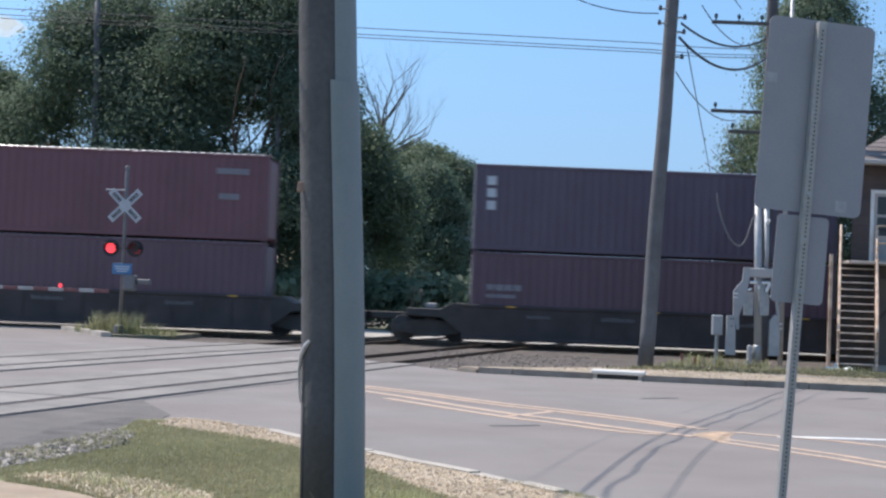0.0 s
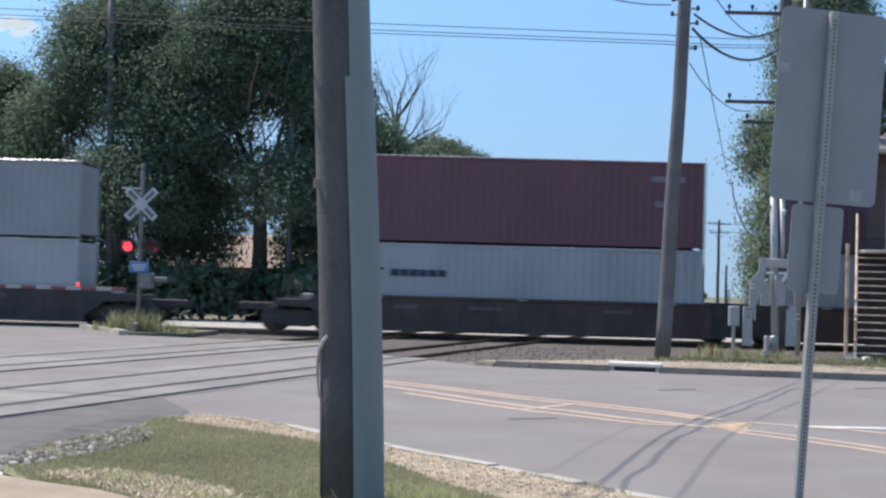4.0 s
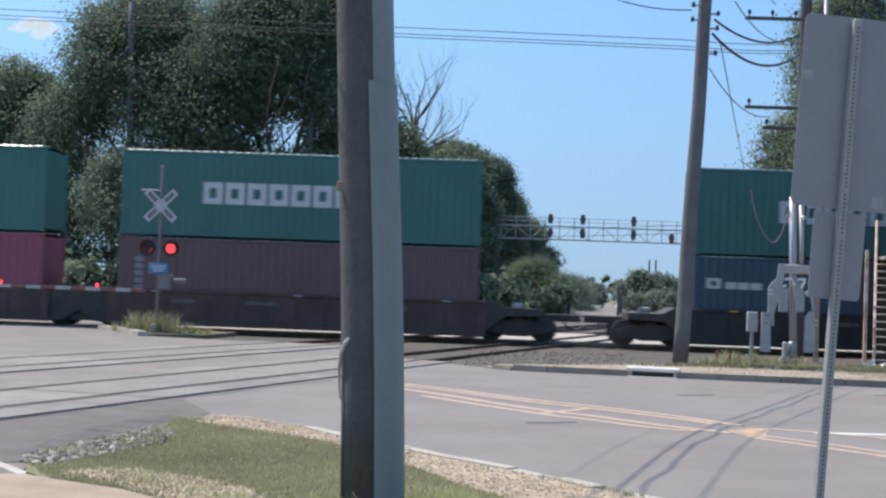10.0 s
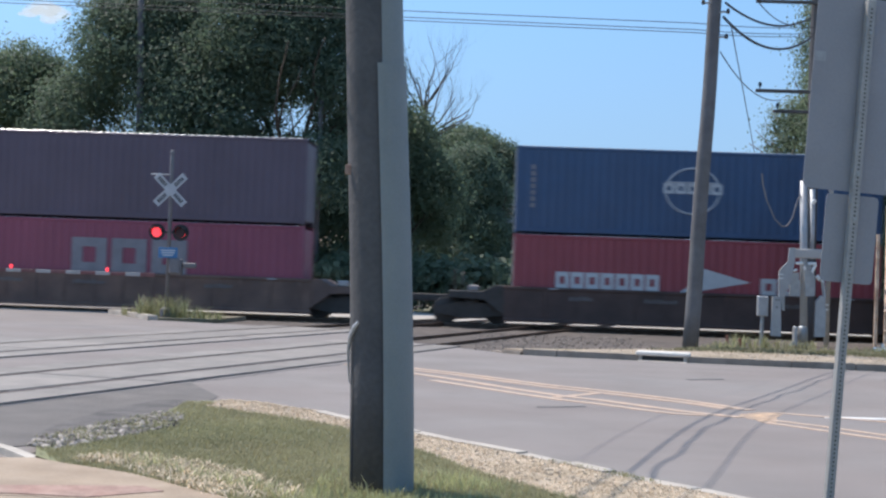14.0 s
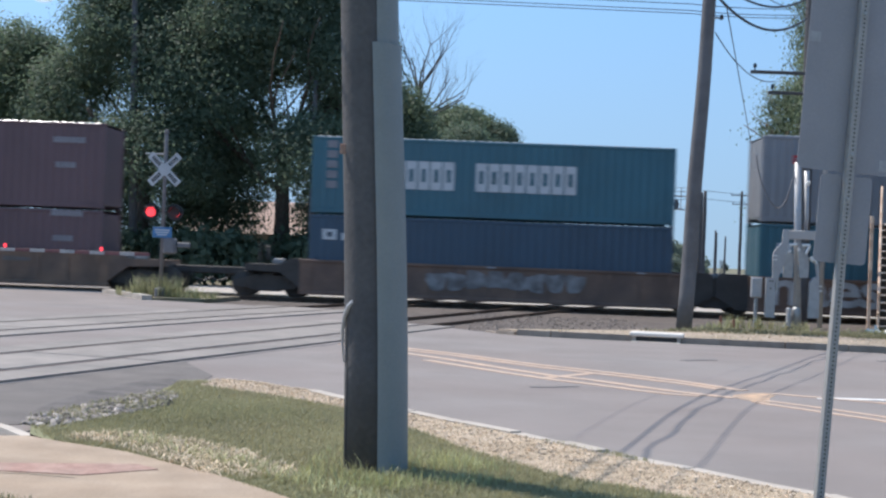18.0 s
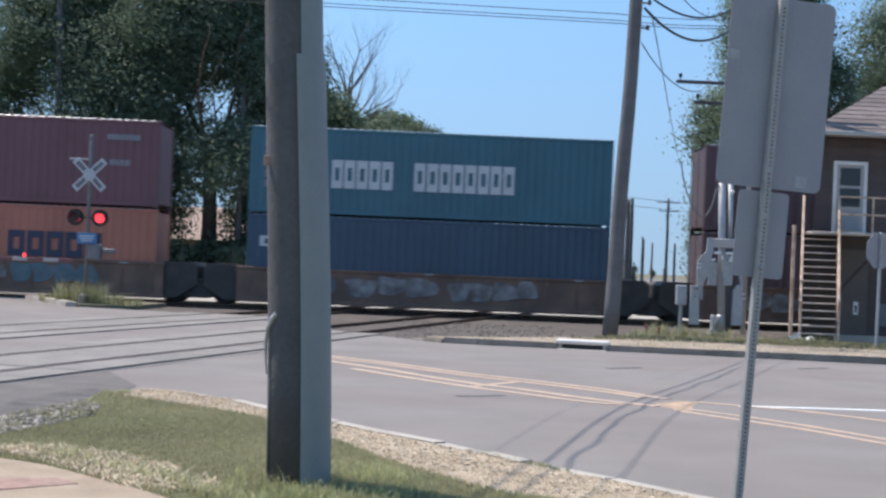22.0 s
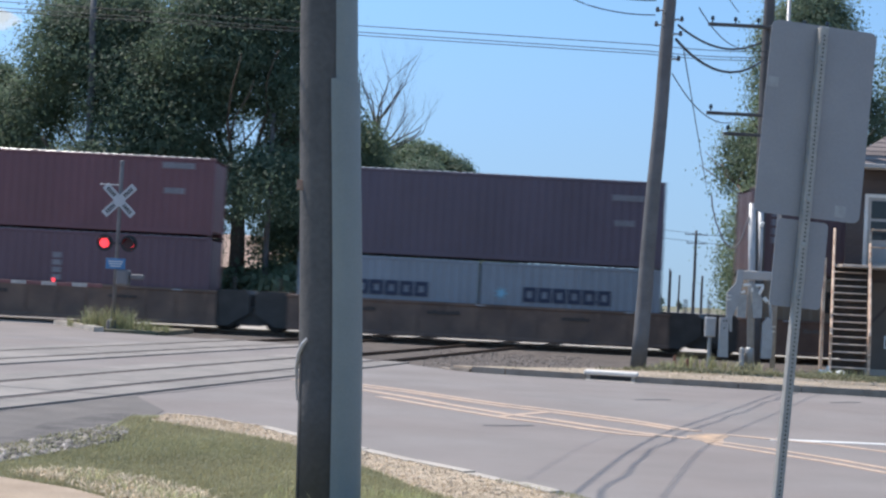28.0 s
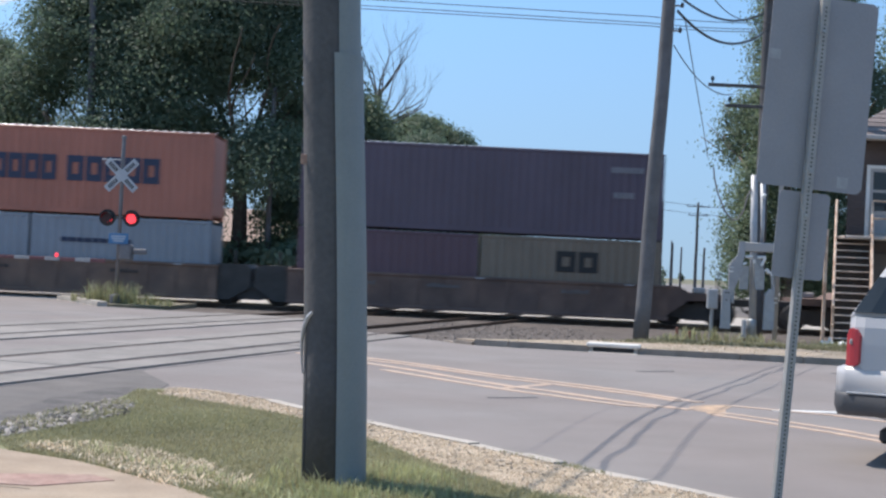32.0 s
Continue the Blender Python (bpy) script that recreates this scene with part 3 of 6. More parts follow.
structure("asphalt_stain", Shape().slab([(-4.1, 12.336), (-4.22, 12.96), (-4.28, 13.888), (-4.22, 14.56), (-4.27, 15.232), (-4.1, 15.76), (-4.01, 16.288), (-3.7, 16.72), (-3.4, 16.48), (-3.45, 15.92), (-3.4, 14.976), (-3.6, 13.36), (-3.8, 12.288)], 0.0, 0.0075), mat("damp_asphalt", (0.095, 0.085, 0.08), 0.9, var=0.25, scale=3, fine=90, bump=0.5, tint=(0.145, 0.13, 0.12), tint_scale=2.5, tint_amount=0.9), "dark stained asphalt beside the loose stones", "stain")
structure("asphalt_cracks", seams, TAR, "thin cracks in the road surface", "crack")


# ---- grass, stones: joined stuff ----
def inside(p, poly):
    x, y, hit = p[0], p[1], False
    for i in range(len(poly)):
        (x0, y0), (x1, y1) = poly[i], poly[i - 1]
        if (y0 > y) != (y1 > y) and x < (x1 - x0) * (y - y0) / (y1 - y0) + x0:
            hit = not hit
    return hit


def blades(count, poly, z, low, high, skip=(), width=0.006, lean=0.5, seed=1, clump=0.0):
    """Bent blades of grass strewn over an outline."""
    rng = random.Random(seed)
    xs, ys = [p[0] for p in poly], [p[1] for p in poly]
    s = Shape()
    while count > 0:
        p = (rng.uniform(min(xs), max(xs)), rng.uniform(min(ys), max(ys)))
        if not inside(p, poly) or any(inside(p, q) for q in skip):
            continue
        if clump and noise.noise(Vector((p[0] * 1.7, p[1] * 1.7, seed))) < clump * (rng.random() - 0.6):
            continue
        for _ in range(3):
            count -= 1
            x, y = p[0] + rng.gauss(0, 0.02), p[1] + rng.gauss(0, 0.02)
            h, a, b = rng.uniform(low, high), rng.uniform(0, 6.28), rng.uniform(0.1, lean)
            w = width * rng.uniform(0.6, 1.4)
            dx, dy = math.cos(a) * w, math.sin(a) * w
            ex, ey = -math.sin(a) * b * h, math.cos(a) * b * h
            s.add([(x - dx, y - dy, z - 0.01), (x + dx, y + dy, z - 0.01), (x + dx * 0.8 + ex * 0.4, y + dy * 0.8 + ey * 0.4, z + h * 0.6), (x - dx * 0.8 + ex * 0.4, y - dy * 0.8 + ey * 0.4, z + h * 0.6), (x + ex, y + ey, z + h)], [(0, 1, 2, 3), (3, 2, 4)])
    return s


LAWN_VIEW = near([(-3.6, 16.32), (-2.85, 16.4), (-1.6, 15.04), (-0.74, 13.76), (1.16, 11.52), (2.3, 9.28), (3.2, 8), (4.3, 6.24), (2.6, 3.84), (0.9, 6.24), (-0.12, 7.52), (-0.88, 8.384), (-1.83, 9.6), (-2.76, 10.56), (-3.4, 10.944), (-3.95, 12), (-3.45, 14.72)])
DRY = KERB[1:-1] + STRAW_IN[::-1]
RUBBLE = [(-3.84, 11.472), (-3.93, 11.888), (-3.68, 13.232), (-3.43, 14.48), (-3.2, 14.32), (-3.02, 13.28), (-3.31, 12.176), (-3.56, 11.312)]
WORN = [(-3.3, 10.75), (-3.05, 11.1), (-2.6, 11.05), (-2.2, 10.75), (-1.75, 10.35), (-1.35, 9.75), (-1.25, 9.3), (-1.62, 9.15), (-1.85, 9.3), (-2.37, 9.9), (-2.8, 10.4)]
structure("rubble_grass", blades(2200, RUBBLE, LZ, 0.02, 0.07, (), 0.004, 1.0, 23, clump=1.2), GRASS, "grass growing between the loose stones", "grass", kind="stuff")
structure("grass", blades(170000, LAWN_VIEW, LZ, 0.012, 0.042, (DRY, RUBBLE), 0.003, 1.1, 3), GRASS, "short green grass of the corner lawn", "grass", kind="stuff")
structure("dry_grass", blades(40000, DRY, LZ, 0.008, 0.024, (), 0.004, 2.4, 5), GRASS_DRY, "matted dry grass along the kerb", "dry grass", kind="stuff")
structure("dry_grass_edge", blades(8000, KERB[1:7] + [(x + 0.06, y + 0.13) for x, y in KERB[6:0:-1]], LZ - 0.015, 0.01, 0.03, (), 0.005, 3.0, 19), GRASS_DRY, "dry grass hanging over the kerb", "dry grass", kind="stuff")
structure("dry_grass_patch", blades(3000, WORN, LZ + 0.012, 0.015, 0.045, (), 0.0045, 3.4, 7, clump=1.3), leafy("straw_yellow", (0.72, 0.6, 0.44), (0.48, 0.38, 0.26), 0.25, 0.6), "lying dry grass beside the pavement", "dry grass", kind="stuff")
structure("dry_grass_worn", blades(3800, near([(0.2, 7.36), (0.5, 7.92), (1.0, 7.76), (1.6, 7.36), (1.9, 6.72), (1.3, 6.4), (0.6, 6.56)]), LZ, 0.015, 0.045, (), 0.004, 2.2, 8, clump=1.0), GRASS_DRY, "dry grass tufts in the lawn", "dry grass", kind="stuff")
structure("grass_beyond", blades(36000, [(-9, -12.8), (11, -19.2), (11, -10.4), (3.3, 0.16), (0.3, 3.84), (-3.0, 3.52), (-9, 7.2)], LZ, 0.02, 0.06, (), 0.006, 1.0, 13), GRASS, "green grass of the lawn", "grass", kind="stuff")
structure("grass_fringe", blades(900, [(-2.9, 10.75), (-1.9, 9.75), (-0.9, 8.5), (0.0, 7.55), (0.1, 7.75), (-0.8, 8.8), (-1.75, 10.0), (-2.7, 10.95)], LZ, 0.04, 0.1, (), 0.0035, 1.2, 18, clump=1.2), leafy("fringe_green", (0.5, 0.5, 0.27), (0.62, 0.56, 0.36), 0.4, 0.4), "uncut pale grass stems along the pavement", "grass", kind="stuff")
structure("grass_tufts", blades(2200, near([(-1.3, 9.28), (-0.2, 9.28), (0.3, 10.08), (-0.2, 11.04), (-1.3, 11.04)]), LZ, 0.04, 0.1, (), 0.003, 0.9, 17, clump=0.9), leafy("tuft_green", (0.4, 0.42, 0.2), (0.5, 0.48, 0.27), 0.4, 0.3), "taller green tufts round the pole", "grass", kind="stuff")
structure("grass_near", blades(16000, near([(-1.8, 7.45), (-1.4, 6.848), (0.2, 4.48), (-3.0, 4), (-4.0, 8.64), (-2.9, 8.352), (-2.2, 8.0)]), LZ, 0.03, 0.08, (), 0.006, 0.8, 9), GRASS, "green grass beside the pavement", "grass", kind="stuff")
structure("verge_straw", blades(5200, [(0.9, 29.6), (3.0, 29.3), (6, 28.75), (8.5, 28.3), (13, 27.5), (16, 26.2), (16, 32), (9, 32.2), (5.6, 32.3), (4.0, 31.4), (2.4, 30.9)], 0.1, 0.006, 0.03, (), 0.008, 2.4, 14, clump=0.5), GRASS_DRY, "matted straw-coloured grass behind the far kerb", "dry grass", kind="stuff")
structure("verge_grass", blades(15000, [(3.4, 31.5), (5.4, 32.0), (9, 31.9), (16, 31.6), (16, 34.8), (9, 34.3), (6.5, 33.9), (4.8, 33.1)], 0.1, 0.02, 0.09, (), 0.008, 1.4, 11, clump=0.9), leafy("verge_grass", (0.16, 0.165, 0.085), (0.25, 0.235, 0.14), 0.3, 0.3), "patchy green and yellow verge grass", "grass", kind="stuff")
weeds = Shape()
wrng = random.Random(21)
for cx, cy, r, h, n in ((-10.3, 42.08, 0.5, 0.75, 260), (-9.6, 41.6, 0.35, 0.8, 170), (-9.4, 41.76, 0.75, 0.45, 260), (-8.8, 41.92, 0.6, 0.3, 160), (-10.9, 42.72, 0.6, 0.35, 160), (6.4, 35.68, 0.5, 0.42, 160), (5.6, 34.56, 0.4, 0.24, 90), (7.4, 35.2, 0.6, 0.32, 160), (8.6, 34.4, 0.9, 0.22, 160), (9.9, 34.9, 0.6, 0.24, 140), (5.2, 33.6, 0.6, 0.2, 120), (-0.95, 9.568, 0.1, 0.17, 16), (-0.62, 9.52, 0.1, 0.12, 14)):
    b = blades(n, [(cx - r, cy - r * 0.6), (cx + r, cy - r * 0.6), (cx + r, cy + r * 0.6), (cx - r, cy + r * 0.6)], 0.06, h * 0.4, h, (), 0.009 if r > 0.2 else 0.005, 0.9, wrng.randint(1, 999))
    weeds.add(b.v, b.f)
structure("weeds", weeds, leafy("weed", (0.3, 0.31, 0.16), (0.42, 0.39, 0.23)), "tall pale green weeds round the posts", "weeds", kind="stuff")


def rock(rng, x, y, z, r):
    pts = []
    s = 5
    for i in range(4):
        f = math.pi * (i + 0.5) / 4
        for k in range(s):
            a = 6.283 * (k + 0.5 * (i % 2)) / s
            d = r * rng.uniform(0.7, 1.15)
            pts.append((x + d * math.sin(f) * math.cos(a), y + d * math.sin(f) * math.sin(a), z + 0.6 * d * math.cos(f)))
    fs = [tuple(range(s)), tuple(range(3 * s, 4 * s))[::-1]]
    for i in range(3):
        fs += [(i * s + k, (i + 1) * s + k, (i + 1) * s + (k + 1) % s, i * s + (k + 1) % s) for k in range(s)]
    return pts, fs


bits = Shape()
brng = random.Random(12)
while len(bits.v) < 20 * 620:
    p = (brng.uniform(-3.2, 4.4), brng.uniform(5.1, 16.0))
    if inside(p, DRY):
        bits.add(*rock(brng, p[0], p[1], LZ + 0.012, brng.uniform(0.006, 0.02)))
structure("verge_pebbles", bits, mat("pale_pebble", (0.55, 0.46, 0.36), 0.85, var=0.2, island=0.4), "pale pebbles and scraps in the dry verge", "pebbles", kind="stuff")
rubble = Shape()
rrng = random.Random(4)
while len(rubble.v) < 20 * 1150:
    p = (rrng.uniform(-3.95, -2.95), rrng.uniform(11.2, 14.6))
    if inside(p, RUBBLE):
        rubble.add(*rock(rrng, p[0], p[1], LZ + 0.012, 0.012 + 0.04 * rrng.random() ** 2))
structure("gravel", rubble, STONE, "loose pale gravel at the edge of the lawn", "gravel", kind="stuff")
cinders = Shape()
for i in range(640):
    x, y = rrng.uniform(-0.5, 4.2), rrng.uniform(30.7, 41.6)
    if y > 30.4 + max(0, x - 1) * 1.44:
        cinders.add(*rock(rrng, x, y, -0.055, rrng.uniform(0.02, 0.055)))
structure("track_stones", cinders, mat("cinder", (0.2, 0.168, 0.145), 0.95, var=0.3, island=0.4), "scattered brown track stones", "stones", kind="stuff")


# ---- near pole and road sign ----
def utility_pole(label, x, y, z, height, r0, r1, lean_x, material, group="utility poles"):
    t = thing("utility_pole", label, "utility pole", pose(x, y, z), group)
    pts = [(lean_x * h + 0.012 * math.sin(h * 1.3), 0.008 * math.sin(h * 0.9), h) for h in [height * i / 14 for i in range(15)]]
    part("shaft", Shape().tube(pts, [r0 + (r1 - r0) * i / 14 for i in range(15)], 20), material, t, smooth=True)
    return t


def crossarm(t, x, z, half, material, pins=4, y=-0.2):
    arm = part("crossarm", Shape().box(x - half, x + half, y - 0.05, y + 0.05, z - 0.048, z + 0.048, 0.01), material, t)
    for i in range(pins):
        px = x - half + 0.12 + i * (2 * half - 0.24) / max(1, pins - 1)
        part("insulator", Shape().tube([(px, y, z + 0.06), (px, y, z + 0.12), (px, y, z + 0.13), (px, y, z + 0.22), (px, y, z + 0.25)], [0.02, 0.02, 0.055, 0.05, 0.02], 8), GLASS, arm)


near_pole = utility_pole("dark creosoted wooden utility pole with a grey cable guard", -0.80, 9.888, LZ - 0.05, 12, 0.212, 0.15, -0.046, POLE_WOOD)


def guard(z0, z1, r, a0, a1, depth):
    """A half-round cable guard on the near pole between two heights."""
    s = Shape()
    n, m = 8, 10
    for i in range(m + 1):
        h = z0 + (z1 - z0) * i / m
        rr = r + (0.15 - 0.212) * h / 12
        for k in range(n + 1):
            a = math.radians(a0 + (a1 - a0) * k / n)
            d = rr + depth * (1 if 0 < k < n else 0.2)
            s.v.append((-0.046 * h + 0.012 * math.sin(h * 1.3) + d * math.cos(a), d * math.sin(a), h))
    for i in range(m):
        for k in range(n):
            b = i * (n + 1) + k
            s.f.append((b, b + 1, b + n + 2, b + n + 1))
    return s


part("cable_guard", guard(0.0, 3.05, 0.212, -78, 20, 0.035), GUARD, near_pole, "smooth grey-green cable guard", smooth=True)
part("upper_cable_guard", guard(3.05, 11, 0.212, -68, 15, 0.02), GUARD, near_pole, "narrower grey cable guard", smooth=True)
part("peeled_strip", Shape().tube([(-0.235, -0.05, 0.8), (-0.245, -0.06, 0.9), (-0.25, -0.075, 1.03), (-0.235, -0.1, 1.13), (-0.205, -0.13, 1.2), (-0.175, -0.15, 1.235)], [0.005, 0.008, 0.011, 0.016, 0.02, 0.014], 6), SILVER, near_pole, "pale peeled metal strip")
part("ground_wire", Shape().tube([(-0.19, -0.1, 0.0), (-0.2, -0.1, 0.8), (-0.26, -0.08, 3), (-0.5, -0.06, 9)], 0.008, 6), CABLE, near_pole)
part("tag", Shape().box(-0.315, -0.255, -0.1, -0.085, 2.27, 2.34, 0.003), BRICK_RED, near_pole, "small faded red pole tag")

sign = thing("road_sign", "back of a grey aluminium road sign on a perforated steel post", "road sign", pose(1.983, 8.456, 0.04, 0.44, 3.11, 9.8))
post = Shape().box(-0.026, 0.026, -0.026, 0.026, 0, 3.3, 0.004)
part("post", post, mat("weathered_zinc", (0.35, 0.34, 0.33), 0.6, metal=0.25, var=0.12, scale=8, bump=0.1), sign)
holes = Shape()
for i in range(124):
    z = 0.12 + i * 0.0254
    holes.tube([(0, -0.0275, z), (0, -0.0262, z)], 0.006, 6)
part("perforation", holes, BLACK, sign, "row of dark punched holes")


def plate(x0, x1, z0, z1, r, name):
    o = []
    for cx, cz, a in ((x1 - r, z0 + r, -90), (x1 - r, z1 - r, 0), (x0 + r, z1 - r, 90), (x0 + r, z0 + r, 180)):
        o += [(cx + r * math.cos(math.radians(a + 15 * k)), cz + r * math.sin(math.radians(a + 15 * k))) for k in range(7)]
    n = len(o)
    s = Shape().add([(x, 0.03, z) for x, z in o] + [(x, 0.034, z) for x, z in o], [tuple(range(n)), tuple(range(n, 2 * n))[::-1]] + [(i, n + i, n + (i + 1) % n, (i + 1) % n) for i in range(n)])
    return part(name, s, ALU, sign)


big = plate(-0.316, 0.365, 2.145, 3.316, 0.045, "sign_plate")
small = plate(-0.161, 0.17, 1.596, 2.125, 0.03, "lower_plate")
for z in (2.25, 3.1, 1.66, 1.98):
    part("bolt", Shape().tube([(0, -0.036, z), (0, -0.026, z)], 0.012, 6), ZINC, sign)
part("sticker", Shape().box(0.2, 0.27, 0.0285, 0.0299, 2.17, 2.24), STICKER, big, "pale square label")
part("sticker", Shape().box(-0.31, -0.24, 0.0285, 0.0299, 2.91, 2.97), STICKER, big)

# ---- poles and wires ----
mid_pole = utility_pole("weathered grey-brown wooden utility pole on the verge", 4.62, 33.44, 0.05, 12.5, 0.19, 0.14, 0.041, POLE_GREY)
for z, side in ((8.55, -1), (8.2, -1), (8.35, 1), (8.0, 1), (7.4, 1)):
    part("bracket", Shape().tube([(0.041 * z, -0.05, z), (0.041 * z + side * 0.2, -0.12, z + 0.05), (0.041 * z + side * 0.3, -0.12, z + 0.02)], 0.025, 6), ZINC, mid_pole)
    part("insulator", Shape().tube([(0.041 * z + side * 0.3, -0.12, z), (0.041 * z + side * 0.3, -0.12, z + 0.04), (0.041 * z + side * 0.3, -0.12, z + 0.12)], [0.03, 0.05, 0.03], 8), STEEL_DARK, mid_pole)
crossarm(mid_pole, 0.48, 11.6, 1.2, POLE_WOOD)

arm_pole = utility_pole("dark utility pole with crossarms and pin insulators beside the tower", 8.95, 40.64, -0.06, 13, 0.2, 0.15, 0.0, POLE_WOOD)
for z, half, pins in ((9.88, 1.78, 6), (7.3, 1.72, 2), (6.72, 1.2, 2), (12.3, 1.4, 4)):
    crossarm(arm_pole, 0.0, z, half, POLE_WOOD, pins)
utility_pole("grey wooden utility pole among the trees", -16.3, 63.4, -0.25, 14.6, 0.2, 0.14, -0.03, POLE_GREY)
utility_pole("slim wooden pole in front of the trees", -8.2, 63.0, -0.25, 9.6, 0.13, 0.1, 0.0, POLE_GREY)
utility_pole("grey wooden utility pole beyond the railway", -20.2, 54.4, -0.25, 12, 0.19, 0.15, 0.0, POLE_GREY)


def wire(label, p, q, sag, r=0.012, category="cable"):
    s = Shape().tube(arc(p, q, sag, 22), r, 5)
    return tagged(part("overhead_cable", s, CABLE), label, category, group="overhead cables")


LINE = "thin black overhead wire between the poles"
for z0, z1 in ((8.78, 8.45), (8.62, 8.28), (8.5, 8.2)):
    wire(LINE, (-38, 36.8, z0 + 0.45), (5.0, 36.8, z1), 0.05, 0.011)
    wire(LINE, (5.0, 36.8, z1), (9.0, 40.2, z1 + 0.62), 0.06, 0.011)
wire("thick black service cable sagging between poles", (5.18, 33.28, 8.3), (8.71, 40.32, 9.35), 0.37, 0.03)
wire("thick black service cable sagging between poles", (5.14, 33.28, 7.96), (8.72, 40.32, 8.78), 0.52, 0.035)
wire(LINE, (5.11, 33.44, 7.16), (7.92, 40.32, 6.97), 0.36, 0.014)
wire(LINE, (5.34, 33.44, 7.83), (10.15, 56, 6.5), 0.0, 0.014)
wire(LINE, (5.68, 33.44, 8.78), (8.15, 40.32, 9.14), 0.22, 0.014)
wire(LINE, (5.3, 33.44, 11.7), (8.0, 40.32, 10.2), 0.4, 0.012)
# bundles that cross the street overhead and throw the double shadow on the road
for dx, lift, r in ((-0.05, 0.0, 0.014), (0.17, 0.35, 0.015), (0.68, 0.6, 0.0085), (-0.6, 0.9, 0.004)):
    pts = []
    for i in range(61):
        f = i / 60
        gy = 3.6 + 14.8 * f
        h = 7.6 + lift + 0.8 * max(0.0, (gy - 11.0) / 7.4) ** 1.6
        gx = 0.96 + 0.425 * (gy - 7) + 0.0135 * (gy - 7) ** 2 + dx + 0.07 * math.sin((gy - 12.2) * 0.9)
        drop = h / math.tan(SUN_EL)
        wob = 0.05 * math.sin(f * 67 + 2) * math.sin(f * 17) * (1 if 0.05 < dx < 0.5 else 0)
        pts.append((gx + math.sin(SUN_AZ) * drop + wob, 1.6 * gy + math.cos(SUN_AZ) * drop, h))
    a, b = Vector(pts[-1]), Vector((4.62, 33.3, pts[-1][2] + 0.12))
    pts += [tuple(a.lerp(b, k / 5) - Vector((0, 0, 0.25 * k / 5 * (1 - k / 5)))) for k in range(1, 6)]
    tagged(part("overhead_cable", Shape().tube(pts, r, 6), CABLE), "lashed bundle of black telephone cable above the street", "cable", group="overhead cables")


# ---- crossing signals ----
flashers = []


def disc_light(parent, x, y, z, facing=-1):
    b = part("signal_light", Shape().tube([(x, y - facing * 0.02, z), (x, y, z)], 0.25, 24), BLACK, parent, "black round signal backing")
    part("lens", Shape().tube([(x, y + facing * 0.05, z), (x, y + facing * 0.03, z), (x, y + facing * 0.005, z)][::-1], [0.15, 0.15, 0.11], 20), RED_ON, b, "glowing red lens")
    hood = Shape()
    n = 14
    for j in range(2):
        for k in range(n + 1):
            a = math.radians(-10 + 200 * k / n)
            hood.v.append((x + 0.165 * math.cos(a), y + facing * (0.0 + 0.26 * j) * (1 if j == 0 else (0.55 + 0.45 * math.sin(max(0, a)))), z + 0.165 * math.sin(a)))
    hood.f = [(k, k + 1, n + 2 + k, n + 1 + k) for k in range(n)]
    part("hood", hood, BLACK, b)
    # added flap: no such part on the lamp, it imitates the lens going dark
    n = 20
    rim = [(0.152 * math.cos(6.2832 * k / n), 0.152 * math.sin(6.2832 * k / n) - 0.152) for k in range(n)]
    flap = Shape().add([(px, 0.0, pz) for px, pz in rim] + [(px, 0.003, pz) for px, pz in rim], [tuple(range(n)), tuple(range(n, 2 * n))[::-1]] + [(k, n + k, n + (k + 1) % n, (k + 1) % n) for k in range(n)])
    flashers.append((part("flasher_flap", flap, FLAP, b, "added dark red flap that blanks the steady lens by turns"), x, y + facing * 0.06, z + 0.152))
    return b


signal = thing("crossing_signal", "railway crossing signal with white crossbuck and red lights, among weeds", "crossing signal", pose(-9.85, 41.6, 0.06))
part("base", Shape().tube([(0, 0, 0), (0, 0, 0.25), (0, 0, 0.3)], [0.2, 0.19, 0.09], 12), MAST, signal)
part("mast", Shape().tube([(0, 0, 0.2), (0, 0, 4.85), (0, 0, 4.95)], [0.06, 0.06, 0.03], 12), MAST, signal, smooth=True)
part("finial", Shape().tube([(0, 0, 4.9), (0, 0, 5.0), (0, 0, 5.02)], [0.075, 0.07, 0.02], 10), MAST, signal)
for a in (45, -45):
    blade = part("crossbuck_blade", Shape().box(-0.61, 0.61, -0.012, 0.012, -0.115, 0.115, 0.004), BUCK, signal, "white crossbuck board", m=pose(0, -0.08 - 0.013 * (a > 0), 3.82, 0, a, 0))
    for x0, x1 in ((-0.52, -0.18), (0.18, 0.52)):
        w = (x1 - x0) / 5
        for k in range(5):
            part("letter_bar", Shape().box(x0 + k * w + 0.012, x0 + (k + 1) * w - 0.012, -0.0155, -0.012, -0.06, 0.06), BLACK, blade)
part("side_arm", Shape().tube([(-0.62, 0, 4.28), (0.05, 0, 4.28)], 0.022, 8), SILVER, signal)
part("light_bracket", Shape().tube([(-0.36, 0, 2.55), (0.36, 0, 2.55)], 0.03, 8), BLACK, signal)
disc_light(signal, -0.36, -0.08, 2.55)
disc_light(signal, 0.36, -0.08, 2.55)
blue = part("blue_sign", Shape().box(-0.29, 0.29, -0.09, -0.075, 1.78, 2.1, 0.02), BLUE, signal, "small blue notice")
for xw, za in ((0.22, 1.99), (0.2, 1.92), (0.16, 1.85)):
    part("letter_bar", Shape().box(-xw, xw, -0.093, -0.09, za, za + 0.035), GREY_MARK, blue)
part("gate_mechanism", Shape().box(0.05, 0.42, -0.2, 0.2, 1.3, 1.78, 0.05), MAST, signal)
part("counterweight", Shape().box(0.42, 0.85, -0.06, 0.06, 1.5, 1.66, 0.03), MAST, signal)
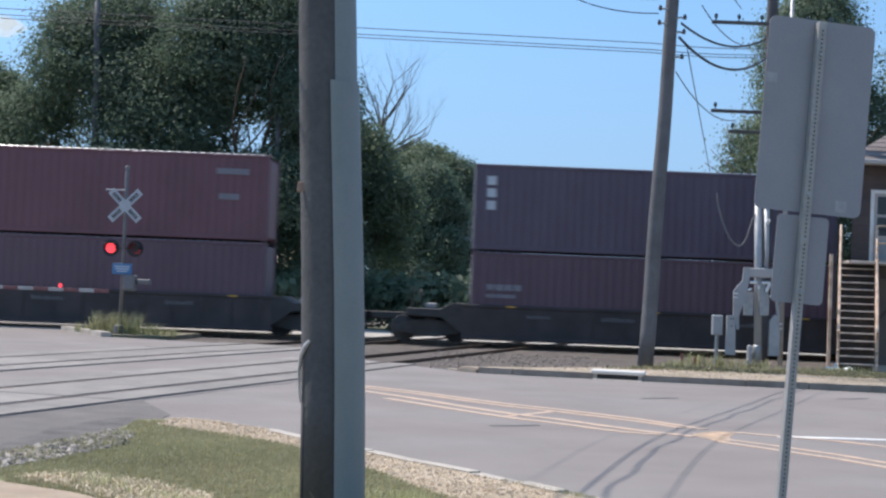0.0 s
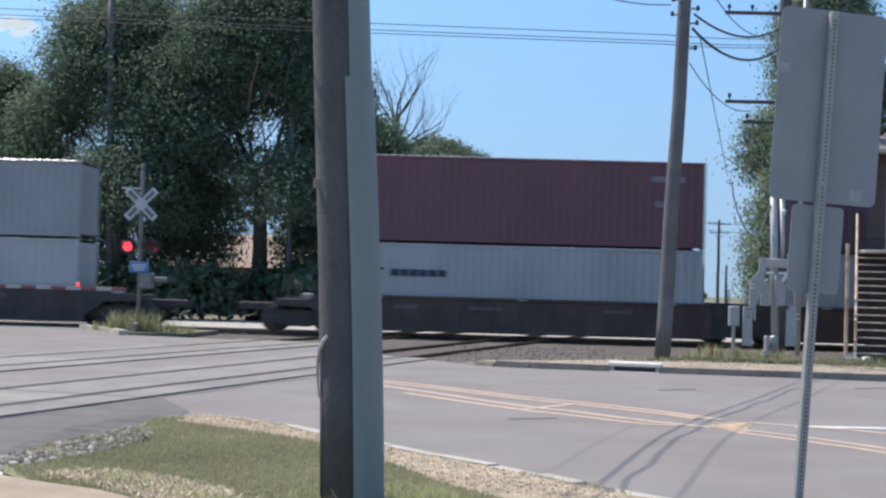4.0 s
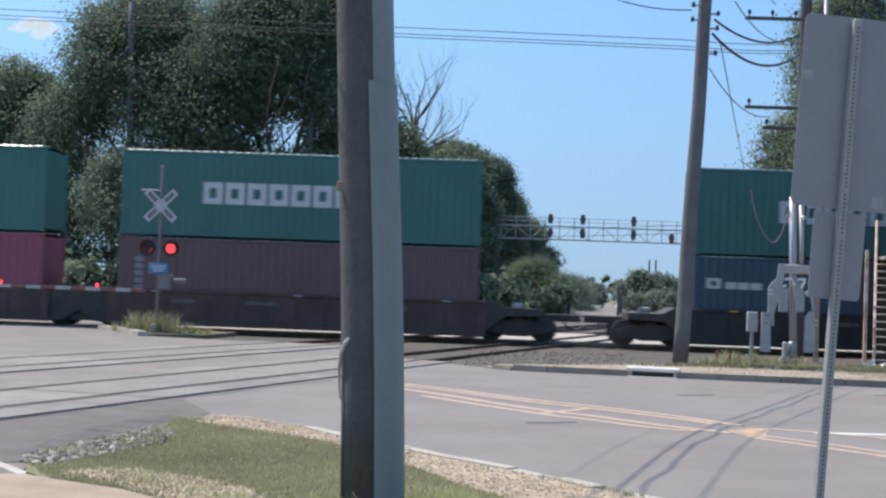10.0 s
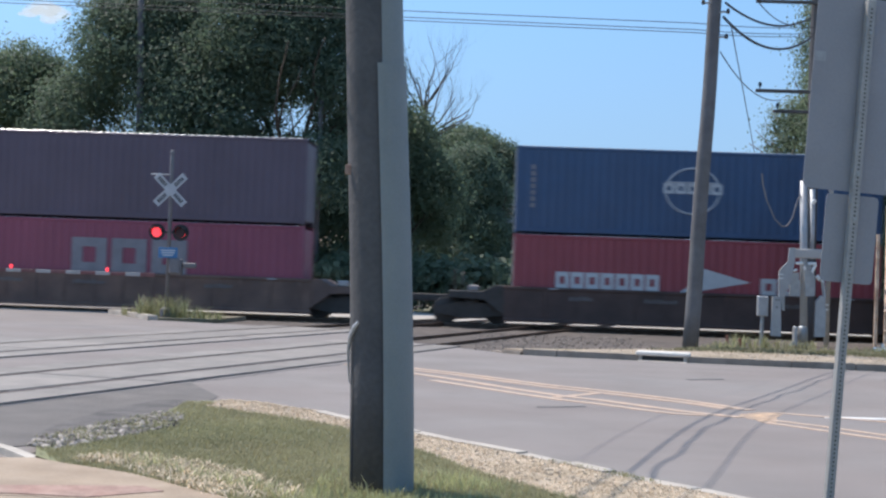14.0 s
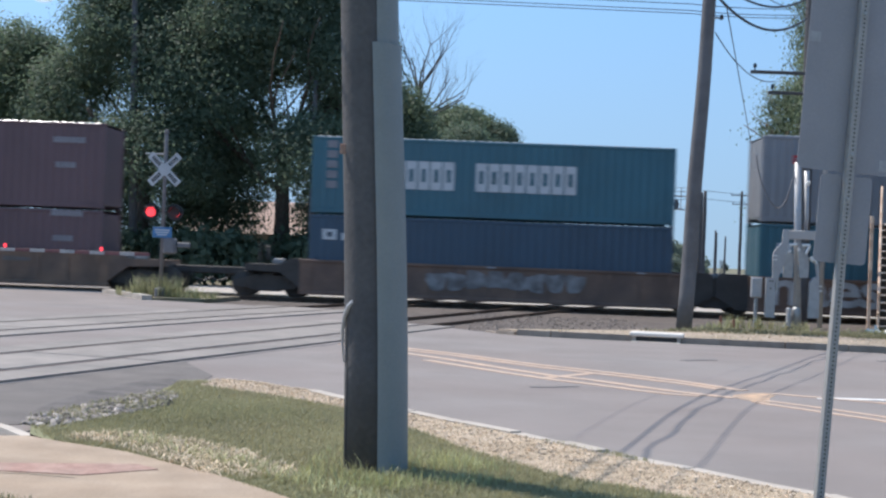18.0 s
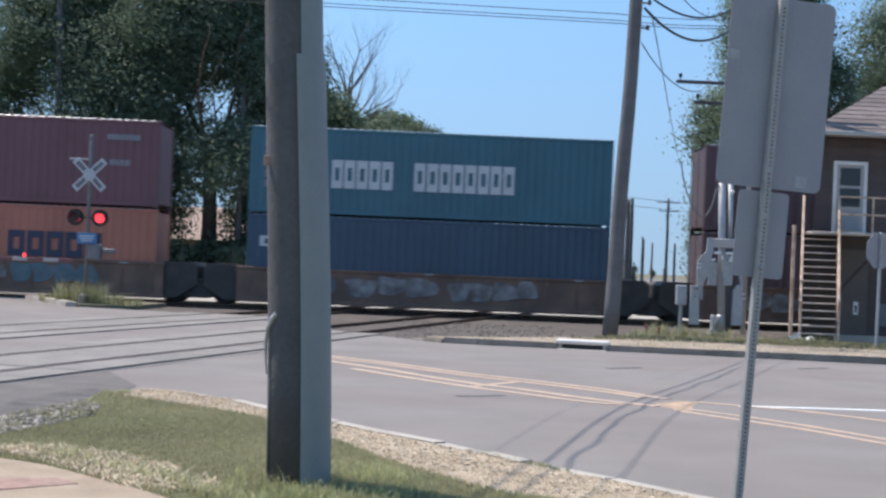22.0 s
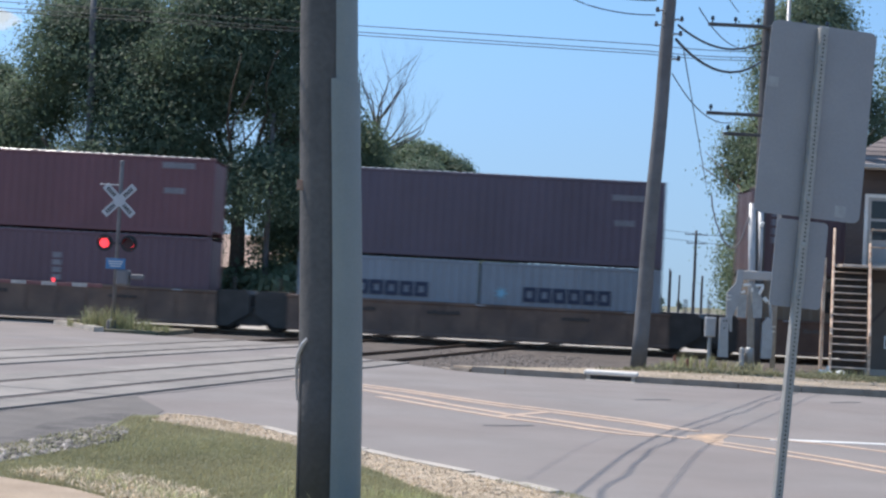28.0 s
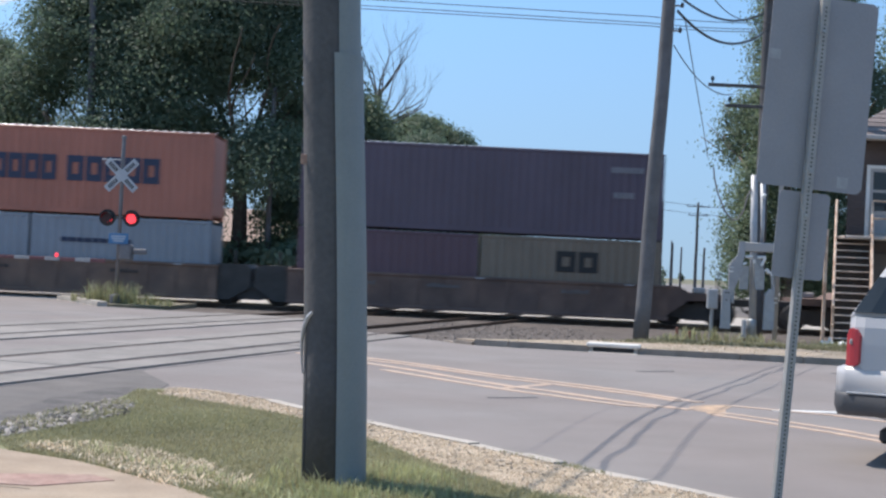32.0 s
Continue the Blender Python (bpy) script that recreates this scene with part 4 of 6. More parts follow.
gate = thing("gate_arm", "lowered red and white striped crossing gate arm with small red lamps", "gate arm", pose(-9.9, 41.3, 1.32, 0, 0, 180))
for i in range(16):
    x0 = 0.25 + i * 0.45
    part("stripe", Shape().box(x0, x0 + 0.448, -0.02, 0.02, -0.055 + 0.0006 * i, 0.055 - 0.0012 * i, 0.006), GATE_WHITE if i % 2 else GATE_RED, gate)
for x in (1.7, 4.6, 7.2):
    part("arm_light", Shape().tube([(x, 0, 0.05), (x, 0, 0.1), (x, 0, 0.17)], [0.03, 0.055, 0.045], 10), RED_ON, gate, "small red lamp")

def cut_plate(outline, y0, y1):
    """A flat plate with an outline of (x, z), facing the road."""
    n = len(outline)
    area = sum(outline[i][0] * outline[(i + 1) % n][1] - outline[(i + 1) % n][0] * outline[i][1] for i in range(n))
    o = outline if area > 0 else outline[::-1]
    return Shape().add([(x, y0, z) for x, z in o] + [(x, y1, z) for x, z in o], [tuple(range(n)), tuple(range(n, 2 * n))[::-1]] + [(i, n + i, n + (i + 1) % n, (i + 1) % n) for i in range(n)])


gm = thing("crossing_gate", "silver crossing gate machine on a mast with raised counterweight arms", "crossing gate", pose(7.95, 36.48, 0.08))
part("mast", Shape().tube([(0.0, 0, 0), (-0.07, 0, 2.5), (-0.13, 0, 4.3)], [0.1, 0.095, 0.09], 14), SILVER, gm, smooth=True)
part("foot_sleeve", Shape().tube([(-0.02, 0, 0.02), (-0.03, 0, 0.5), (-0.04, 0, 0.56)], [0.13, 0.125, 0.1], 14), ZINC, gm, smooth=True)
part("base", Shape().box(-0.3, 0.22, -0.25, 0.25, -0.06, 0.06, 0.02), STEEL_DARK, gm)
for x in (-0.24, 0.16):
    for y in (-0.19, 0.19):
        part("anchor_bolt", Shape().tube([(x, y, 0.05), (x, y, 0.11)], 0.022, 6), ZINC, gm)
part("second_mast", Shape().tube([(0.15, 0.1, 2.3), (0.17, 0.1, 2.9), (0.13, 0.1, 4.1)], [0.055, 0.05, 0.075], 10), SILVER, gm, smooth=True)
part("lamp_cap", Shape().tube([(0.12, 0.02, 3.72), (0.18, -0.02, 3.82)], [0.06, 0.045], 8), WHITE, gm)
part("crossbar", Shape().box(-0.36, 0.44, -0.2, -0.1, 2.3, 2.54, 0.02), BOARD, gm, "tan painted crossbar")
part("arm_plate", cut_plate([(-0.48, 2.55), (-0.34, 2.56), (-0.33, 2.24), (-0.43, 1.66), (-0.57, 1.29), (-0.72, 1.28), (-0.73, 1.93), (-0.63, 2.07), (-0.51, 2.19)], -0.24, -0.16), SILVER, gm, "silver cast arm plate")
for z in (1.85, 1.75):
    part("rib", Shape().box(-0.735, -0.62, -0.26, -0.235, z, z + 0.03, 0.006), WHITE, gm)
lw = part("counterweight", cut_plate([(-0.88, 1.29), (-0.67, 1.3), (-0.64, 0.27), (-0.89, 0.28)], -0.28, -0.14), SILVER, gm, "hanging silver counterweight plate")
for x, z in ((-0.79, 1.21), (-0.72, 1.21), (-0.77, 1.02)):
    part("hole", Shape().tube([(x, -0.283, z), (x, -0.2795, z)], 0.022, 8), STEEL_DARK, lw)
part("link", cut_plate([(-0.67, 1.32), (-0.56, 1.3), (-0.555, 0.93), (-0.62, 0.95)], -0.22, -0.16), ZINC, gm)
part("inner_plate", cut_plate([(-0.42, 1.92), (-0.19, 1.93), (-0.19, 1.31), (-0.42, 1.32)], -0.12, -0.04), ZINC, gm)
part("mechanism", cut_plate([(-0.1, 2.2), (0.06, 2.2), (0.21, 1.8), (0.2, 1.33), (-0.03, 1.32)], -0.2, 0.18), ZINC, gm, "grey gear housing")
# white on these small fittings stands for sun highlights on the machine
for p0, p1, r in (((-0.32, 2.16), (-0.14, 2.17), 0.035), ((0.0, 2.16), (0.2, 2.17), 0.035), ((0.19, 2.15), (0.1, 1.94), 0.04), ((-0.37, 1.96), (-0.28, 2.0), 0.03), ((-0.1, 2.1), (-0.08, 2.0), 0.03), ((0.22, 1.86), (0.3, 1.76), 0.05), ((0.33, 1.8), (0.38, 1.7), 0.03)):
    part("bright_fitting", Shape().tube([(p0[0], -0.26, p0[1]), (p1[0], -0.26, p1[1])], r, 8), WHITE, gm, "small fitting coloured white as a sun highlight")
part("right_arm", Shape().tube([(0.28, -0.18, 1.82), (0.4, -0.18, 1.7), (0.45, -0.18, 1.3), (0.44, -0.18, 0.95)], [0.05, 0.05, 0.04, 0.035], 8), SILVER, gm)
part("counterweight", cut_plate([(0.23, 1.2), (0.36, 1.36), (0.44, 1.3), (0.49, 0.93), (0.49, 0.3), (0.22, 0.29)], -0.24, -0.1), SILVER, gm, "hanging silver counterweight plate")
for z in (1.12, 1.0):
    part("pin", Shape().tube([(0.48, -0.2, z), (0.56, -0.2, z)], 0.02, 6), WHITE, gm)
part("crank_box", Shape().box(-0.3, -0.2, -0.2, 0.0, 0.03, 0.54, 0.025), SILVER, gm, "small silver crank housing")
part("crank_rod", Shape().tube([(-0.41, -0.15, 0.0), (-0.27, -0.15, 0.2)], 0.03, 8), ZINC, gm)
part("hose", Shape().tube([(-1.22, -0.1, 4.45), (-1.18, -0.1, 4.15), (-1.07, -0.1, 3.75), (-0.85, -0.1, 3.28), (-0.66, -0.1, 3.1), (-0.53, -0.1, 3.12), (-0.4, -0.08, 3.33), (-0.27, -0.05, 3.8), (-0.15, -0.02, 4.0)], 0.02, 8), MAST, gm, "looping grey cable")
thin = thing("signal_pole", "slim pale steel pole rising behind the road sign", "pole", pose(8.75, 37.44, 0.08))
part("shaft", Shape().tube([(0, 0, 0), (0.03, 0, 10.6)], [0.07, 0.05], 10), SILVER, thin, smooth=True)
for z in (5.2, 6.7, 8.1):
    part("clamp", Shape().box(-0.16, 0.1, -0.09, 0.09, z, z + 0.07, 0.01), WHITE, thin)
jb = thing("junction_box", "small grey junction box on a post beside the gate", "junction box", pose(6.87, 36.48, 0.08))
part("post", Shape().tube([(0, 0, 0), (0, 0, 0.85)], 0.05, 8), ZINC, jb)
part("box", Shape().box(-0.135, 0.135, -0.1, 0.1, 0.77, 1.29, 0.02), SILVER, jb)
part("door", Shape().box(-0.115, 0.115, -0.108, -0.1, 0.8, 1.26, 0.004), SILVER, jb)
RUSTY = mat("rusty_stake", (0.3, 0.13, 0.09), 0.85, var=0.2, scale=6)
for i, (x, y, h) in enumerate(((5.75, 35.04, 0.3), (6.1, 35.2, 0.22), (9.75, 35.7, 0.2))):
    mk = thing("marker_stake", "short reddish marker stake in the weeds", "stake", pose(x, y, 0.08), "marker stakes")
    part("stake", Shape().box(-0.035, 0.035, -0.02, 0.02, 0, h, 0.006), RUSTY if i < 2 else WHITE, mk)

stop = thing("stop_sign", "back of an octagonal stop sign on a steel post", "stop sign", pose(10.85, 32.88, 0.08, 0, 0.8, 30))
oct_pts = [(0.46 * math.cos(math.radians(22.5 + 45 * k)), 0.46 * math.sin(math.radians(22.5 + 45 * k)) + 2.32) for k in range(8)]
part("plate", Shape().add([(x, 0.03, z) for x, z in oct_pts] + [(x, 0.036, z) for x, z in oct_pts], [tuple(range(8)), tuple(range(8, 16))[::-1]] + [(i, 8 + i, 8 + (i + 1) % 8, (i + 1) % 8) for i in range(8)]), ALU, stop)
part("post", Shape().box(-0.03, 0.03, -0.03, 0.028, 0, 2.75, 0.006), ZINC, stop)
for z in (2.1, 2.55):
    part("bolt", Shape().tube([(0, -0.045, z), (0, -0.03, z)], 0.015, 6), ZINC, stop)

# ---- signal tower ----
tower = thing("signal_tower", "two-storey brown railway tower with hipped shingle roof and boarded window", "building", pose(0, 0, 0))
TX0, TX1, TY0, TY1, TZ = 11.15, 19.5, 39.6, 43.84, 5.8
siding_mesh = Shape().box(-4.165, 4.165, 0, 0.03, 0.0, 0.235, 0.006).mesh("siding_board")
SKEW = 1.3
part("wall", Shape().slab([(TX0, TY0), (TX1, TY0), (TX1, TY1), (TX0 + SKEW, TY1)], -0.1, TZ), BROWN_WALL, tower)
for i in range(24):
    part("siding_board", siding_mesh, BROWN_WALL, tower, m=pose((TX0 + TX1) / 2, TY0 - 0.03, 0.02 + i * 0.236))
roof = Shape()
e = 0.75
x0, x1, y0, y1 = TX0 + 0.3 - e, TX1 + e, TY0 - e, TY1 + e
roof.add([(x0, y0, TZ), (x1, y0, TZ), (x1, y1, TZ), (x0 + SKEW, y1, TZ), (x0 + 3.0, (y0 + y1) / 2, TZ + 1.72), (x1 - 3.0, (y0 + y1) / 2, TZ + 1.72)], [(0, 1, 5, 4), (1, 2, 5), (2, 3, 4, 5), (3, 0, 4), (3, 2, 1, 0)])
roof_part = part("roof", roof, ROOF, tower, "brown hipped shingle roof")
rows = 11
for i in range(rows):
    f0, f1 = i / rows, (i + 1) / rows
    ya, yb = y0 + ((y0 + y1) / 2 - y0) * f0, y0 + ((y0 + y1) / 2 - y0) * f1
    za, zb = TZ + 1.72 * f0, TZ + 1.72 * f1
    xa, xb, xc, xd = x0 + 3.0 * f0, x0 + 3.0 * f1, x1 - 3.0 * f0, x1 - 3.0 * f1
    part("shingle_course", Shape().add([(xa, ya - 0.02, za + 0.015), (xc, ya - 0.02, za + 0.015), (xd, yb, zb + 0.006), (xb, yb, zb + 0.006), (xa, ya - 0.02, za - 0.01), (xc, ya - 0.02, za - 0.01)], [(0, 1, 2, 3), (4, 5, 1, 0)]), ROOF, roof_part)
part("gutter", Shape().box(x0 - 0.02, x1 + 0.02, y0 - 0.1, y0, TZ - 0.1, TZ + 0.03, 0.02), BOARD, tower, "pale gutter along the eaves")
part("soffit", Shape().box(x0, x1, y0, TY0 - 0.035, TZ - 0.06, TZ - 0.012), BOARD, tower)
part("downpipe_elbow", Shape().tube([(TX0 + 0.05, y0 + 0.1, TZ - 0.05), (TX0 + 0.05, TY0 - 0.15, TZ - 0.45), (TX0 + 0.05, TY0 - 0.1, TZ - 0.8)], 0.05, 8), BLACK, tower)
door = part("door", Shape().box(11.75, 12.52, TY0 - 0.07, TY0 - 0.031, 2.98, 4.95, 0.01), BOARD, tower, "white framed upper door with dark panes")
for za, zb in ((4.36, 4.86), (3.76, 4.28), (3.12, 3.64)):
    part("pane" if za > 3.7 else "door_panel", Shape().box(11.84, 12.42, TY0 - 0.08, TY0 - 0.071, za, zb, 0.004), GLASS if za > 3.7 else DOOR_GREY, door)
for xa, xb, za, zb in ((11.65, 11.75, 2.96, 4.95), (12.52, 12.62, 2.96, 4.95), (11.65, 12.62, 4.95, 5.05)):
    part("door_trim", Shape().box(xa, xb, TY0 - 0.085, TY0 - 0.031, za, zb, 0.008), WHITE, door)
part("door_knob", Shape().tube([(12.47, TY0 - 0.13, 3.85), (12.47, TY0 - 0.07, 3.85)], 0.03, 8), ZINC, door)
wb = part("boarded_window", Shape().box(13.3, 16.4, TY0 - 0.09, TY0 - 0.031, 3.88, 5.64, 0.01), BOARD, tower, "pale boarded-up window")
for x in (14.52, 15.74):
    part("board_seam", Shape().box(x, x + 0.012, TY0 - 0.0925, TY0 - 0.0905, 3.9, 5.62), STEEL_DARK, wb)
part("board_mark", Shape().tube([(14.3, TY0 - 0.1, 4.71), (14.3, TY0 - 0.088, 4.71)], 0.09, 10), STEEL_DARK, wb)
part("window_trim", Shape().box(13.2, 16.5, TY0 - 0.1, TY0 - 0.031, 3.78, 3.88, 0.01), BROWN_WALL, wb)
low_door = part("lower_door", Shape().box(11.85, 12.74, TY0 - 0.06, TY0 - 0.031, 0.12, 2.55, 0.01), BEIGE_DOOR, tower, "dull brown lower door")
part("door_brace", Shape().box(-0.04, 0.04, -0.02, 0.0, 0.0, 1.2, 0.006), BROWN_WALL, low_door, m=pose(11.9, TY0 - 0.061, 1.35, 0, 42, 0))
part("notice", Shape().box(12.35, 12.49, TY0 - 0.072, TY0 - 0.061, 0.71, 1.07, 0.004), WHITE, low_door, "small white notice")
part("notice_panel", Shape().box(12.39, 12.45, TY0 - 0.075, TY0 - 0.0725, 0.77, 0.97), STEEL_DARK, low_door)
part("lower_window_board", Shape().box(13.05, 13.7, TY0 - 0.06, TY0 - 0.031, 0.4, 1.04, 0.01), PANEL_BLUE, tower, "faded blue-grey board over a low window")
part("pale_shutter", Shape().box(14.31, 15.2, TY0 - 0.06, TY0 - 0.031, 0.2, 2.3, 0.01), PANEL_BLUE, tower, "faded pale shutter")
part("foundation", Shape().slab([(TX0 - 0.02, TY0 - 0.1), (TX1 + 0.05, TY0 - 0.1), (TX1 + 0.05, TY1), (TX0 + SKEW - 0.02, TY1)], -0.1, 0.12), CONCRETE, tower)

stairs = thing("outside_stairs", "steep outside stairs with rust-streaked tan handrails up to the tower door", "stairs", pose(0, 0, 0.06))
SX0, SX1, SY0, SY1, SH = 9.95, 10.95, 36.24, 39.36, 2.94
N_STEP, DRIFT = 15, 0.27


def over(y):
    """The stairs run slantwise to the wall."""
    return DRIFT * (y - SY0)


tread_mesh = Shape().box(SX0 + 0.05, SX1 - 0.05, -0.02, 0.24, -0.035, 0.0, 0.008).mesh("tread")
for i in range(N_STEP):
    f = (i + 1) / N_STEP
    y = SY0 + (SY1 - SY0) * i / N_STEP
    part("tread", tread_mesh, TREAD, stairs, m=pose(over(y), y, SH * f))
    part("riser", Shape().box(SX0 + 0.05, SX1 - 0.05, 0.2, 0.21, SH * (f - 1 / N_STEP) + 0.01, SH * f - 0.04), STEEL_DARK, stairs, m=pose(over(y), y, 0))
for x in (SX0, SX1):
    d = over(SY1)
    part("stringer", Shape().add([(x + dx + over(y), y, z) for dx in (-0.025, 0.025) for y, z in ((SY0 - 0.1, 0.0), (SY0 + 0.12, 0.0), (SY1, SH - 0.12), (SY1, SH + 0.1), (SY0 - 0.1, 0.16))], [(0, 1, 2, 3, 4), (9, 8, 7, 6, 5), (0, 5, 6, 1), (1, 6, 7, 2), (2, 7, 8, 3), (3, 8, 9, 4), (4, 9, 5, 0)]), RAIL_WOOD, stairs)
    for i in range(5):
        f = i / 4
        y, z = SY0 + (SY1 - SY0) * f, SH * f
        part("baluster", Shape().box(-0.032, 0.032, -0.032, 0.032, z, z + 1.02, 0.008), RAIL_WOOD, stairs, m=pose(x + over(y), y, 0))
    for dz in (0.5, 1.0):
        part("handrail", Shape().tube([(x + over(SY0 - 0.05), SY0 - 0.05, dz), (x + d, SY1, SH + dz)], 0.038, 8), RAIL_WOOD, stairs)
part("landing", Shape().box(SX0 + over(SY1) + 0.03, 13.15, 38.5, 39.5, SH - 0.08, SH, 0.01), TREAD, stairs)
for x in (13.1, 12.5):
    part("landing_post", Shape().box(x - 0.025, x + 0.025, 38.53, 38.58, SH, SH + 1.0, 0.005), RAIL_WOOD, stairs)
for dz in (0.5, 0.98):
    part("landing_rail", Shape().tube([(SX1 + over(38.56), 38.56, SH + dz), (13.1, 38.56, SH + dz)], 0.026, 8), RAIL_WOOD, stairs)
part("downspout", Shape().tube([(SX0 - 0.2, 36.4, 0.0), (SX0 - 0.2, 36.4, 3.0)], 0.05, 8), RAIL_WOOD, stairs)
for x in (9.6, 9.8, 10.1):
    st = thing("white_stone", "whitewashed stone at the foot of the stairs", "stone", pose(x, 35.76 + 0.1 * math.sin(x * 9), 0.12), "whitewashed stones")
    v, f = rock(random.Random(int(x * 100)), 0, 0, 0, 0.13)
    part("stone", Shape().add(v, f), WHITE, st)


# ---- trees ----
def crown(lobes, count, size, seed):
    """Leaves in clumps over overlapping lobes, as quads of their own."""
    rng = np.random.default_rng(seed)
    lobes = np.array(lobes, float)
    w = (lobes[:, 3] * lobes[:, 4]) ** 1.0
    clumps = max(1, count // 26)
    pick = rng.choice(len(lobes), clumps, p=w / w.sum())
    d = rng.normal(size=(clumps, 3))
    d /= np.linalg.norm(d, axis=1)[:, None]
    d[:, 2] = np.where(d[:, 2] < -0.55, -d[:, 2], d[:, 2])
    rad = rng.uniform(0.62, 1.06, clumps)[:, None]
    c = lobes[pick, :3] + d * rad * np.stack([lobes[pick, 3], lobes[pick, 3], lobes[pick, 4]], 1)
    cl = np.repeat(np.arange(clumps), 26)
    n = len(cl)
    off = rng.normal(size=(n, 3)) * rng.uniform(0.25, 0.6, clumps)[cl][:, None] * np.array([1, 1, 0.7])
    p = c[cl] + off
    out = off / (np.linalg.norm(off, axis=1)[:, None] + 1e-6) * 0.7 + d[cl] * 0.5 + rng.normal(size=(n, 3)) * 0.45
    out[:, 2] += 0.25
    u = np.cross(out, rng.normal(size=(n, 3)))
    u /= np.linalg.norm(u, axis=1)[:, None]
    v = np.cross(out, u)
    v /= np.linalg.norm(v, axis=1)[:, None]
    s = (size * rng.uniform(0.5, 1.3, n))[:, None]
    vs = np.stack([p - u * s, p + v * s * 0.55, p + u * s, p - v * s * 0.55], 1).reshape(-1, 3)
    me = bpy.data.meshes.new("crown")
    me.vertices.add(4 * n)
    me.vertices.foreach_set("co", vs.ravel())
    me.loops.add(4 * n)
    me.loops.foreach_set("vertex_index", np.arange(4 * n))
    me.polygons.add(n)
    me.polygons.foreach_set("loop_start", np.arange(0, 4 * n, 4))
    me.update(calc_edges=True)
    return me


def limbs(rng, p, d, length, r, depth, out):
    pts, rad, q = [p], [r], Vector(p)
    for i in range(5):
        d = (d + Vector((rng.uniform(-0.18, 0.18), rng.uniform(-0.18, 0.18), rng.uniform(-0.02, 0.12)))).normalized()
        q = q + d * length / 5
        pts.append(q.copy())
        rad.append(r * (1 - 0.12 * (i + 1)))
    out.tube(pts, rad, 7 if depth else 4)
    if depth:
        for _ in range(3):
            a = Vector((rng.uniform(-1, 1), rng.uniform(-1, 1), rng.uniform(0.1, 0.9))).normalized()
            limbs(rng, pts[rng.randint(2, 5)], (d * 0.6 + a * 0.7).normalized(), length * rng.uniform(0.5, 0.75), rad[-1] * 0.7, depth - 1, out)


def tree(label, x, y, height, spread, count, leaf, seed, low=0.15, size=0.088, lobes=9):
    rng = random.Random(seed)
    t = thing("tree", label, "tree", pose(x, y, -0.3), "trees")
    trunk = Shape()
    h = height * 0.4
    trunk.tube([(0, 0, 0), (0.05, 0, h * 0.1), (0.1, 0.1, h * 0.5), (0.0, 0.1, h)], [height * 0.034, height * 0.024, height * 0.021, height * 0.016], 10)
    for k in range(6):
        a = k * 1.05 + rng.uniform(-0.3, 0.3)
        limbs(rng, Vector((0.05, 0.1, h * rng.uniform(0.6, 1.0))), Vector((math.cos(a), math.sin(a), rng.uniform(0.6, 1.3))).normalized(), height * 0.32, height * 0.01, 1, trunk)
    part("trunk", trunk, BARK, t, smooth=True)
    ls = [(0, 0, height * 0.72, spread * 0.55, height * 0.26)]
    for k in range(lobes):
        a = k * 2.4 + rng.uniform(-0.4, 0.4)
        f = (k + 0.5) / lobes
        z = height * (low + (0.86 - low) * f)
        rr = spread * math.sin(math.pi * min(0.94, max(0.2, 0.24 + 0.72 * f))) * rng.uniform(0.5, 0.72)
        ls.append((math.cos(a) * rr, math.sin(a) * rr, z, spread * rng.uniform(0.3, 0.46), height * rng.uniform(0.12, 0.19)))
    part("crown", crown(ls, int(count * 6.6), size, seed), leaf, t)
    return t


BIG = "large broad-leaved tree with a dense dark green crown"
tree(BIG, -17.0, 67.2, 16.5, 6.8, 26000, LEAF, 1, 0.12)
tree(BIG, -10.0, 65.6, 17, 6.5, 26000, LEAF, 2, 0.14)
tree(BIG, -5.6, 71.2, 10.5, 4.0, 16000, LEAF_LIGHT, 3, 0.1)
tree("lighter green tree at the roadside", -24.5, 70.4, 13.2, 4.8, 14000, LEAF_LIGHT, 4, 0.1)
tree("lighter green tree at the roadside", -31, 75.2, 13, 5, 6000, LEAF_LIGHT, 5, 0.1)
tree("round-crowned green tree beside the oblique track", -4.1, 150, 18.4, 8.1, 17000, LEAF_LIGHT, 6, 0.05, 0.17, 12)
tree("round-crowned green tree beside the oblique track", -2.7, 133, 14.6, 5.0, 15000, LEAF, 16, 0.02, 0.15, 12)
tree("round-crowned green tree beside the oblique track", 0.2, 149, 16.6, 4.5, 13000, LEAF, 17, 0.02, 0.15, 12)
tree("lower green tree beside the oblique track", 1.1, 156, 13.4, 5.9, 9000, LEAF, 7, 0.02, 0.16)
tree("lower green tree beside the oblique track", 4.0, 164, 10.8, 5.1, 8000, LEAF_LIGHT, 8, 0.02, 0.16)
tree("distant green tree beside the oblique track", 4.6, 139.5, 5.4, 4.2, 7000, LEAF_LIGHT, 9, 0.02)
tree("distant green tree beside the oblique track", 10.5, 184, 4.6, 5, 5000, LEAF_FAR_HAZED, 10, 0.0)
tree("tall leafy tree behind the tower", 17.0, 68, 18, 4.6, 20000, LEAF, 11, 0.1)
tree("tall leafy tree behind the tower", 15.4, 64, 13, 2.7, 12000, LEAF_LIGHT, 12, 0.05)
tree("tall leafy tree behind the tower", 24, 70.4, 17, 5.5, 10000, LEAF, 13, 0.1)
tree("distant green tree beyond the tower", 34, 83.2, 14, 5, 5000, LEAF, 14, 0.1)
dead = thing("bare_tree", "bare dead branches above the green trees", "tree", pose(-4.4, 74.4, -0.3), "trees")
drng = random.Random(8)
